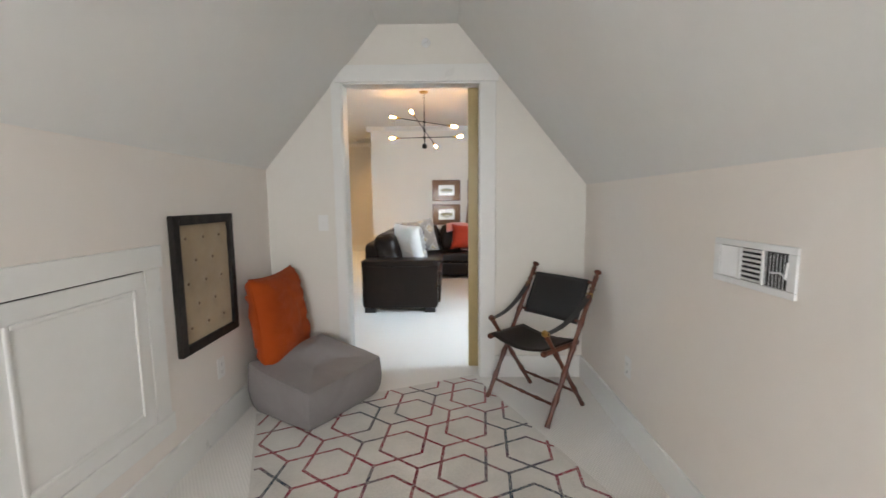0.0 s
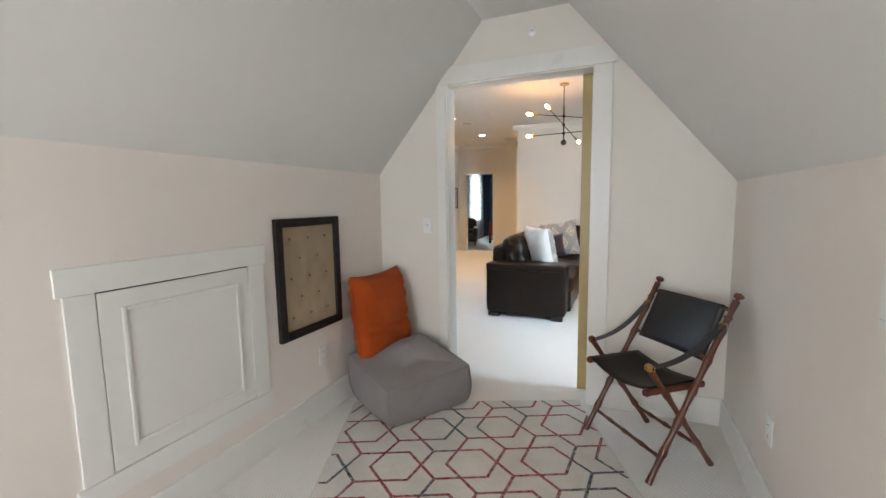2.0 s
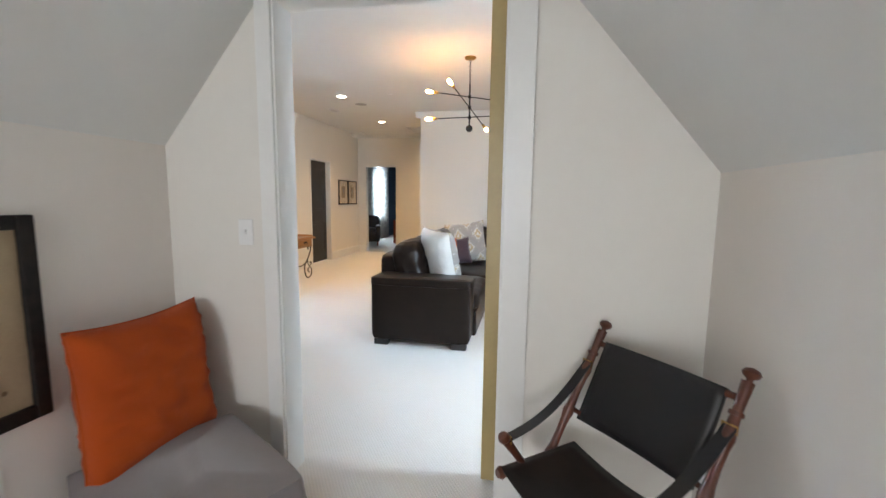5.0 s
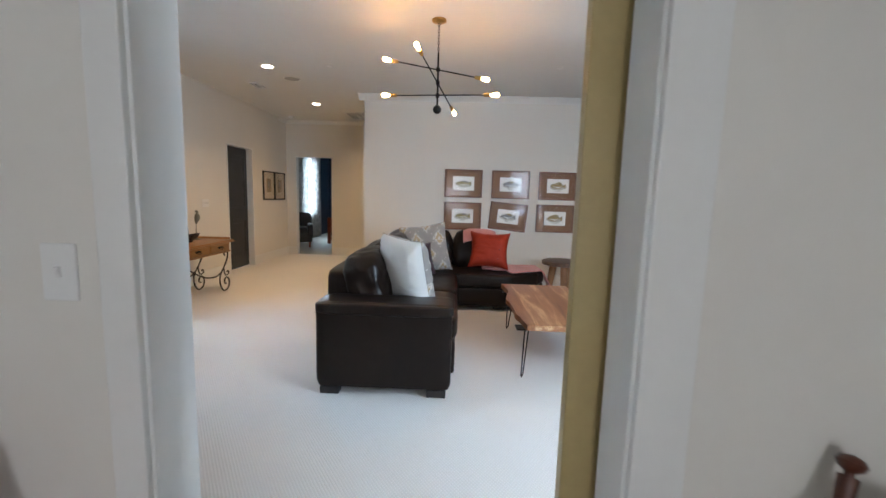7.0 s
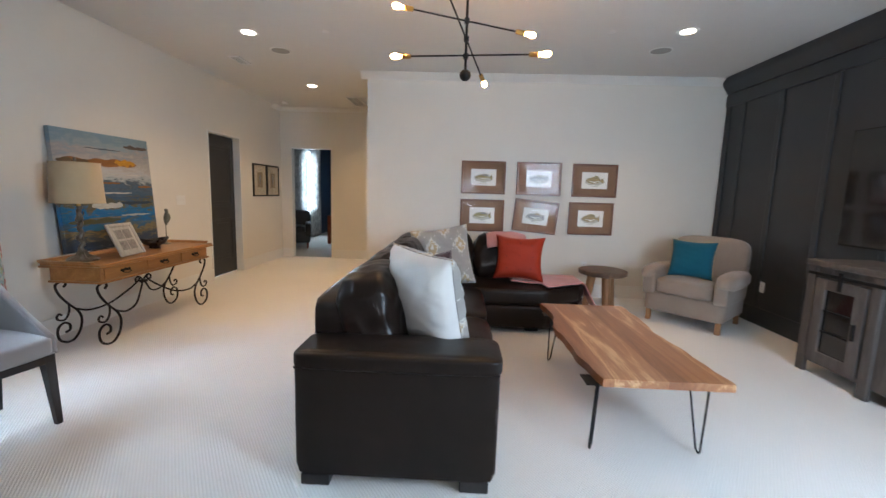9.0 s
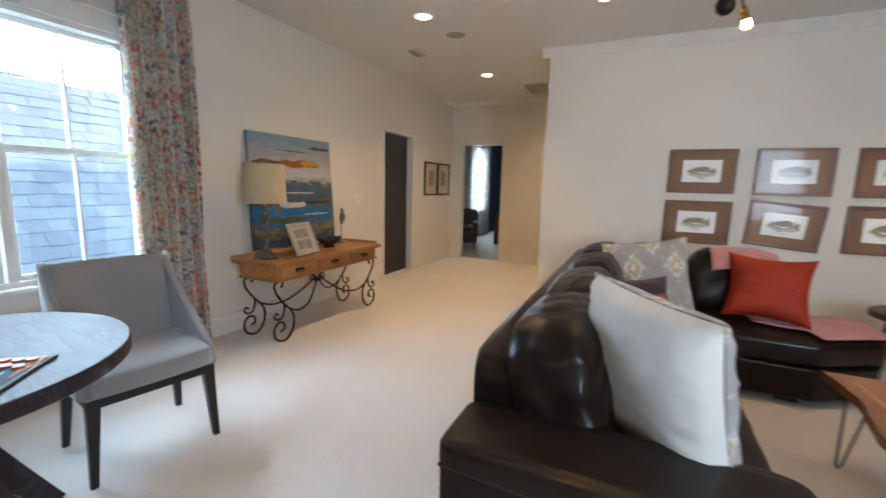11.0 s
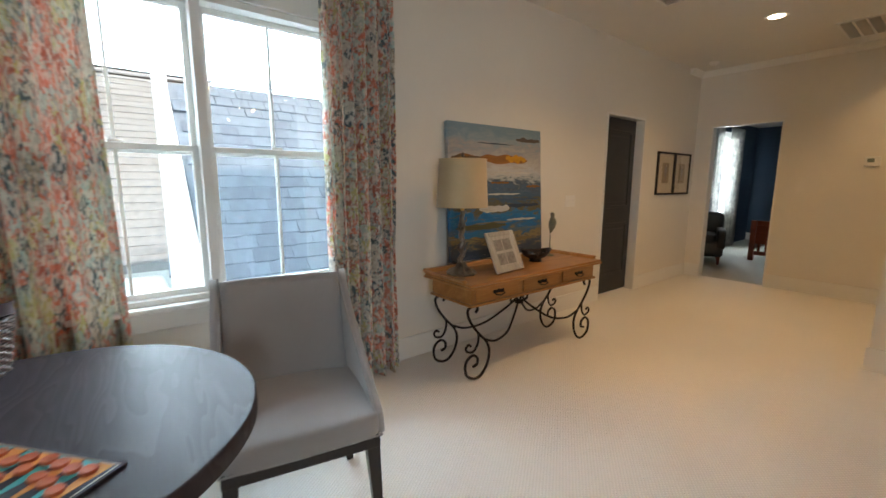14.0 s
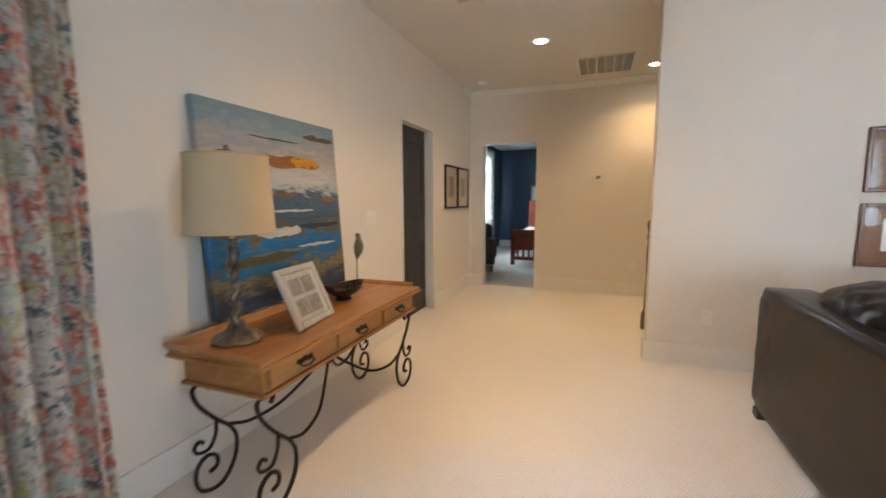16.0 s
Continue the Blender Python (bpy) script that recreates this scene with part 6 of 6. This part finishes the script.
ch1 = side_chair((-2.722, 5.975, 0), 78.5, "grey velvet dining chair with sloping arms and black legs")
copy_thing(ch1, pose(-1.70, 4.66, 0, 0, 0, 130))

# backgammon
bg = thing("backgammon_board", "folding backgammon board in charcoal with orange and teal points", "board game", (-2.168, 5.463, TZ), -140)
BOARD = mat("charcoal_felt", (0.030, 0.028, 0.034), (0.024, 0.022, 0.028), 40, 0.7)
CREAMB = mat("board_edge", (0.46, 0.40, 0.31), (0.40, 0.34, 0.26), 30, 0.6)
BTEAL = mat("teal_paint", (0.05, 0.38, 0.38), (0.04, 0.32, 0.32), 30, 0.6)
BORG = mat("orange_paint", (0.62, 0.22, 0.02), (0.55, 0.18, 0.015), 30, 0.6)
BL, BW = 0.475, 0.40
part("base", B((0, BL, 0, BW, 0.0005, 0.008), bevel=0.002), BOARD, bg)
part("border", B((0.008, BL - 0.008, 0.008, 0.0105, 0.008, 0.0086), (0.008, BL - 0.008, BW - 0.0105, BW - 0.008, 0.008, 0.0086), (0.008, 0.0105, 0.0105, BW - 0.0105, 0.008, 0.0086), (BL - 0.0105, BL - 0.008, 0.0105, BW - 0.0105, 0.008, 0.0086)), CREAMB, bg, smooth=False)
for k in range(12):
    w = (BL - 0.03) / 12
    x = 0.015 + k * w
    part("point", P([(x + 0.002, 0.012), (x + w - 0.002, 0.012), (x + w / 2, 0.165)], "z", 0.008, 0.0086), BTEAL if k % 2 else BORG, bg, smooth=False)
    part("point", P([(x + 0.002, BW - 0.012), (x + w - 0.002, BW - 0.012), (x + w / 2, BW - 0.165)], "z", 0.008, 0.0086), BORG if k % 2 else BTEAL, bg, smooth=False)
CHK = [finish("checker", L([(0, 0), (0.0145, 0), (0.0155, 0.0015), (0.0155, 0.0055), (0.0145, 0.007), (0.011, 0.0062), (0, 0.0062)], 20), m, True) for m in (mat("teal_checker", (0.02, 0.24, 0.22), (0.015, 0.19, 0.18), 60, 0.35), mat("coral_checker", (0.50, 0.11, 0.04), (0.42, 0.09, 0.03), 60, 0.35))]
rnd = random.Random(4)
CORAL = [(0.345, 0.078), (0.332, 0.046), (0.292, 0.069), (0.259, 0.072), (0.276, 0.038), (0.194, 0.097), (0.226, 0.052), (0.199, 0.034), (0.169, 0.062), (0.118, 0.076), (0.154, 0.030), (0.086, 0.080), (0.118, 0.037), (0.049, 0.094), (0.080, 0.043), (0.046, 0.040), (0.256, 0.213)]
AQUA = [(0.275, 0.162), (0.193, 0.186), (0.160, 0.165), (0.177, 0.276), (0.135, 0.255), (0.100, 0.244), (0.066, 0.290), (0.101, 0.289), (0.205, 0.320), (0.30, 0.30), (0.335, 0.265)]
spots = [(1, *p) for p in CORAL] + [(0, *p) for p in AQUA]
for c, x, y in spots:
    o = new("checker", CHK[c])
    o.matrix_basis = bg.matrix_basis @ pose(x + rnd.uniform(-0.002, 0.002), y + rnd.uniform(-0.002, 0.002), 0.0086)
    tagged(o, ("round teal" if c == 0 else "round coral red") + " checker lying on the backgammon board", "game piece", "checkers")
die = part("die", B((-0.007, 0.007, -0.007, 0.007, 0, 0.014), bevel=0.002), REDF)
die.matrix_basis = bg.matrix_basis @ pose(0.2, 0.17, 0.0088, 0, 0, 20)
tagged(die, "small red die lying on the backgammon board", "game piece")

# wicker basket
bk = thing("wicker_basket", "dark brown wicker hamper basket with a lid and leather straps", "basket", (-2.86, 5.04, TZ), 138)
WICK = mat("dark_wicker", (0.17, 0.070, 0.042), (0.055, 0.024, 0.017), 55, 0.33, bump=0.3, bscale=120)


def loop(rx, ry, z, wob, ph, r):
    n = 72
    return T([((rx + wob * math.cos(k * math.pi / 2 + ph)) * (abs(math.cos(a)) ** 0.7) * math.copysign(1, math.cos(a)), (ry + wob * math.cos(k * math.pi / 2 + ph)) * (abs(math.sin(a)) ** 0.7) * math.copysign(1, math.sin(a)), z) for k, a in ((k, 2 * math.pi * k / n) for k in range(n))], r, 6, True)


# dark core gives the shade between the wicker strands
body = part("body", L([(0, 0.002), (0.80, 0.002), (0.92, 0.15), (0.8, 0.155), (0, 0.155)], 32), GAPSHADE, bk)
for v in body.data.vertices:
    v.co.x *= 0.165
    v.co.y *= 0.110
for k in range(15):
    t = k / 14
    part("strand", loop(0.165 + 0.022 * t, 0.112 + 0.018 * t, 0.008 + 0.148 * t, 0.006, math.pi * (k % 2), 0.0062), WICK, bk, smooth="all")
for k in range(7):
    t = k / 6
    part("lid_strand", loop(0.188 - 0.075 * t ** 1.6, 0.132 - 0.07 * t ** 1.6, 0.166 + 0.055 * t ** 0.6, 0.006, math.pi * (k % 2), 0.0062), WICK, bk, smooth="all")
lid = part("lid_core", L([(0, 0.16), (0.88, 0.16), (0.5, 0.205), (0, 0.215)], 32), WICK, bk)
for v in lid.data.vertices:
    v.co.x *= 0.18
    v.co.y *= 0.125
STRAPB = leather("brown_strap", (0.075, 0.040, 0.040), (0.045, 0.025, 0.026), 0.45, 0.1, 6.0)
part("strap", sheet(lambda u, v: (-0.02 + 0.045 * v, -0.150 + 0.30 * u, 0.162 + 0.075 * math.sin(math.pi * u) ** 0.6), 16, 2, 0.005), STRAPB, bk)
part("handle", sheet(lambda u, v: (-0.205 + 0.41 * u, -0.150 + 0.10 * abs(2 * u - 1) ** 3, 0.165 + 0.036 * v + 0.030 * math.sin(math.pi * u)), 24, 3, 0.006), STRAPB, bk)
for hx in (-0.196, 0.196):
    part("rivet", L([(0, 0.006), (0.008, 0.004), (0.010, 0)], 12), BRASS, bk, at=pose(hx, -0.062, 0.186, 90, 0, 0))

# tray and carafe
tr = thing("serving_tray", "dark round serving tray", "tray", (-2.50, 4.91, TZ))
part("dish", L([(0, 0.0), (0.165, 0.0), (0.185, 0.016), (0.180, 0.018), (0.162, 0.006), (0, 0.006)], 48), mat("pewter", (0.12, 0.10, 0.09), (0.06, 0.05, 0.045), 14, 0.25, 0.8), tr)
cf = thing("carafe", "glass carafe of orange drink standing on a tray", "carafe", (-2.50, 4.95, TZ + 0.0065))
part("glass", L([(0, 0), (0.042, 0), (0.045, 0.006), (0.046, 0.11), (0.040, 0.135), (0.022, 0.165), (0.020, 0.19), (0.026, 0.215), (0.024, 0.215), (0.018, 0.19), (0.020, 0.165), (0.0375, 0.133), (0.0435, 0.108), (0.0425, 0.008), (0, 0.006)], 36), GLASS, cf, smooth="all")
jm, jnt, jb = blank("orange_drink", 0.1)
jb.inputs["Base Color"].default_value = (0.85, 0.28, 0.01, 1)
jb.inputs["Transmission Weight"].default_value = 0.35
part("drink", L([(0, 0.0075), (0.0418, 0.009), (0.0425, 0.107), (0.036, 0.132), (0.019, 0.160), (0, 0.160)], 32), jm, cf, "bright orange liquid", smooth="all")

# ---- hall and bedroom ----
nw = thing("newel_post", "dark brown turned wooden newel post with a round cap", "newel post", (-1.40, 10.55, 0))
part("post", L([(0, 0), (0.055, 0), (0.055, 0.16), (0.036, 0.19), (0.030, 0.50), (0.034, 0.80), (0.026, 0.88), (0.040, 0.93), (0.026, 0.96), (0.030, 0.99), (0.042, 1.04), (0.030, 1.09), (0, 1.10)], 20), STUMP, nw)

bc = thing("club_chair", "black leather club chair with red wooden feet", "armchair", (-4.04, 13.42, 0), 20)
part("base", soft_box(0.74, 0.70, 0.26, 14, (0, 0, 0), 8, 0, 0, pose(0, 0, 0.13)), STRAP, bc, smooth="all")
part("seat_cushion", soft_box(0.52, 0.60, 0.14, 8, (0, 0, 0.2), 8, 0, 0, pose(0, -0.04, 0.36)), STRAP, bc, smooth="all")
part("backrest", soft_box(0.74, 0.18, 0.50, 7, (0, 0, 0.05), 8, 0, 0, pose(0, 0.29, 0.34)), STRAP, bc, smooth="all")
for s in (-1, 1):
    part("arm", soft_box(0.13, 0.68, 0.32, 9, (0, 0, 0.05), 8, 0, 0, pose(s * 0.325, -0.02, 0.26)), STRAP, bc, smooth="all")
    for y in (-0.28, 0.28):
        part("foot", T([(s * 0.31, y, 0.14), (s * 0.31, y, 0.0)], [0.028, 0.018], 8), CHERRY, bc)

bed = thing("bed", "cherry wood bed with a slatted footboard, beige bedding and pillows", "bed", (-2.66, 15.2, 0))
part("mattress", soft_box(1.52, 1.95, 0.34, 9, (0, 0, 0.06), 10, 0, 0, pose(0, 0.05, 0.28)), BEDDING, bed, smooth="all")
part("coverlet", sheet(lambda u, v: (-0.86 + 1.72 * u, -0.80 + 1.4 * v, 0.655 - (0.40 * max(0, abs(2 * u - 1) - 0.86) / 0.14) + 0.01 * noise.noise(Vector((u * 8, v * 8, 1)))), 24, 12, 0.02), BEDDING, bed, smooth="all")
for s in (-1, 1):
    part("foot_post", B((s * 0.80 - 0.04, s * 0.80 + 0.04, -1.02, -0.94, 0, 0.70), bevel=0.008), CHERRY, bed)
    part("side_rail", B((s * 0.79 - 0.015, s * 0.79 + 0.015, -0.94, 0.98, 0.20, 0.34), bevel=0.004), CHERRY, bed)
part("foot_rail", B((-0.76, 0.76, -1.0, -0.96, 0.62, 0.70), bevel=0.008), CHERRY, bed)
part("foot_panel", B((-0.76, 0.76, -0.99, -0.97, 0.30, 0.62)), CHERRY, bed)
part("foot_rail", B((-0.76, 0.76, -1.0, -0.96, 0.10, 0.17), bevel=0.006), CHERRY, bed)
for k in range(14):
    x = -0.70 + 1.40 * k / 13
    part("slat", B((x - 0.02, x + 0.02, -0.985, -0.972, 0.17, 0.30)), CHERRY, bed)
part("headboard", B((-0.80, 0.80, 1.00, 1.05, 0.2, 1.25), bevel=0.02), CHERRY, bed)
pillow("bed_pillow", "white bed pillow with navy blotches on the bed", (0.62, 0.50), 0.18, WHITEF, pose(-2.95, 15.98, 0.90, -20, 0, 0), 21.0, group="bed pillows")
pillow("bed_pillow", "mustard yellow bed pillow on the bed", (0.56, 0.50), 0.16, fabric("mustard", (0.45, 0.30, 0.07), (0.38, 0.25, 0.05)), pose(-2.75, 16.10, 0.93, -16, 0, 0), 22.0, group="bed pillows")
GREYC = mat("grey_print_curtain", (0.62, 0.60, 0.56), (0.20, 0.20, 0.20), 13, 0.9, stretch=(1, 1, 0.6))
see_through(GREYC, 0.5)
curtain("curtain", -4.32, 14.15, 15.02, 2.45, 6, "grey and cream patterned bedroom curtain", 7.0, GREYC, 0.04)
curtain("curtain", -4.32, 15.34, 16.15, 2.45, 5, "grey and cream patterned bedroom curtain", 9.0, GREYC, 0.04)
rod = thing("curtain_rod", "dark metal curtain rod over the bedroom window", "curtain rod", (-4.32, 15.15, 2.47))
part("rod", T([(0, -1.1, 0), (0, 1.1, 0)], 0.012, 8), BLACKIRON, rod)
part("bracket", T([(0, -0.9, 0), (-0.13, -0.9, 0)], 0.008, 8), BLACKIRON, rod)
part("bracket", T([(0, 0.9, 0), (-0.13, 0.9, 0)], 0.008, 8), BLACKIRON, rod)
wa = thing("wall_art", "small grey framed picture on the navy wall", "framed print", (-3.35, 17.45, 1.45))
part("frame", B((-0.25, 0.25, -0.03, 0, -0.2, 0.2), bevel=0.006), WHITEW, wa)
part("picture", B((-0.22, 0.22, -0.033, -0.030, -0.17, 0.17)), PAPER, wa, smooth=False)

# ---- outside the window ----
setting("ground", B((-400, 400, -400, 400, -3.6, -3.4)), mat("lawn", (0.07, 0.09, 0.035), (0.05, 0.065, 0.025), 0.6, 0.95), "grass ground around the houses", "ground")
# grey shingle with the blue of roof shade mixed into its base colour
SHING = mat("shade_blue_shingle", (0.155, 0.185, 0.23), (0.11, 0.135, 0.175), 14, 0.9, bump=0.6, bscale=220)
_n = SHING.node_tree
oi = _n.nodes.new("ShaderNodeObjectInfo")
bs = _n.nodes["Principled BSDF"]
old = bs.inputs["Base Color"].links[0].from_socket
_n.links.new(mix_rgb(_n, 1.0, old, ramp(_n, oi.outputs["Random"], [(0, (0.78, 0.78, 0.80)), (1, (1.10, 1.10, 1.10))]), "MULTIPLY"), bs.inputs["Base Color"])
GLARE = glow("hazy_sky", (0.60, 0.81, 1.0), 31.0)
setting("backdrop", B((-90.2, -90, -170, 170, -3.4, 110)), GLARE, "bright hazy white sky in the distance", "sky")
SIDING = mat("white_siding", (0.76, 0.76, 0.74), (0.70, 0.70, 0.68), 3, 0.6)


def roof_house(name, label, x0, z0, x1, z1, y0, y1, course, tab_w, near, SHING=SHING):
    """A house whose roof rises from the eave (x0, z0) to the ridge (x1, z1), from y0 to y1."""
    ob = thing(name, label, "house", (x0, y0, 0))
    dx, dz = x1 - x0, z1 - z0
    ln = math.hypot(dx, dz)
    part("roof", P([(0.0, z0 - 0.15), (dx, z1 - 0.15), (2 * dx, z0 - 0.15), (2 * dx, z0 - 0.05), (dx, z1 - 0.02), (0.0, z0 - 0.02)], "y", 0, y1 - y0), SHING, ob, smooth=False)
    part("wall", B((2 * dx + 0.5, -0.5, 0.5, y1 - y0 - 0.5, -3.45, z0 - 0.1)), SIDING, ob, smooth=False)
    tilt = Matrix(((dx / ln, 0, dz / ln, 0), (0, -1, 0, 0), (dz / ln, 0, -dx / ln, 0), (0, 0, 0, 1)))
    rows, cols = int(ln / course), int((y1 - y0) / tab_w)
    me = finish("shingle", box(bmesh.new(), -0.018, course * 1.06, 0.0015, tab_w - 0.0015, 0.0, 0.016), SHING, False)
    me2 = finish("shingle", box(bmesh.new(), -0.030, course * 1.06, 0.001, tab_w - 0.001, 0.002, 0.022), SHING, False)
    roof = ob.children[0]
    rest = bmesh.new()
    rr = random.Random(7)
    for r in range(rows):
        for c in range(cols):
            yy = c * tab_w + (r * 0.37 % 1) * tab_w
            p = Vector((dx * r / rows, yy, z0 - 0.02 + dz * r / rows))
            thick = rr.random() < 0.4
            m = Matrix.Translation(p + Vector((0, tab_w, 0))) @ tilt @ pose(0, 0, 0.014, 0, 4.5, 0)
            if near(r, yy + y0):
                o = new("shingle", me2 if thick else me)
                o.parent = roof
                o.matrix_basis = m
            else:
                box(rest, -0.02, course * 1.06, 0.004, tab_w - 0.004, 0.0, 0.016 + 0.008 * thick, m=m)
    tagged(part("shingles", rest, SHING, roof, smooth=False), kind="stuff")
    return ob


roof_house("neighbour_house", "house with a grey shingled roof close by the window", -4.75, -0.10, -7.0, 2.46, 6.08, 13.0, 0.150, 0.185, lambda r, y: r < 19 and y < 8.95)
# far roof's lighter shingle has the sunlit, hazy look put into its colour
roof_house("far_house", "house with a grey shingled roof farther off", -9.5, 0.0, -13.6, 3.9, -3.5, 7.4, 0.20, 0.34, lambda r, y: False, mat("sunlit_shingle", (0.30, 0.305, 0.31), (0.21, 0.215, 0.225), 10, 0.9, bump=0.5, bscale=160))
fr = thing("flat_roof", "pale flat roof deck between the houses", "roof", (-7.2, 4.0, 0))
part("deck", B((-2.2, 2.6, -4.0, 2.0, -0.30, -0.20)), SIDING, fr, smooth=False)
part("support", B((-2.0, 2.4, -3.8, 1.8, -3.45, -0.30)), SIDING, fr, smooth=False)
gb = thing("gable_trim", "white painted rake boards and flashing at a roof edge", "roof trim", (-6.2, 6.0, 0))
part("rake_board", P([(1.35, -0.20), (1.50, -0.20), (-0.70, 2.50), (-0.85, 2.50)], "y", -0.06, 0.06, 0.006), SIDING, gb)
part("corner_board", B((-0.30, -0.16, -0.10, 0.02, -0.20, 2.45), bevel=0.008), SIDING, gb)
part("siding", P([(-0.85, -0.20), (1.3, -0.20), (-0.80, 2.42)], "y", 0.0, 0.05), SIDING, gb)
part("flashing", P([(-0.1, -0.20), (0.5, -0.20), (0.2, 0.22)], "y", -0.30, -0.02), SHING, gb)
cb_ = thing("power_cable", "two thin black overhead cables", "cable", (-7.2, 0, 0))
for dz in (0.0, 0.06):
    part("wire", T([(0, y, 2.50 + dz + 0.0015 * (y - 6) ** 2) for y in range(-14, 27, 2)], 0.010, 6), BLACKIRON, cb_)
for y in (-14, 26):
    part("pole", T([(0, y, -3.45), (0, y, 5.5)], 0.12, 10), STUMP, cb_)
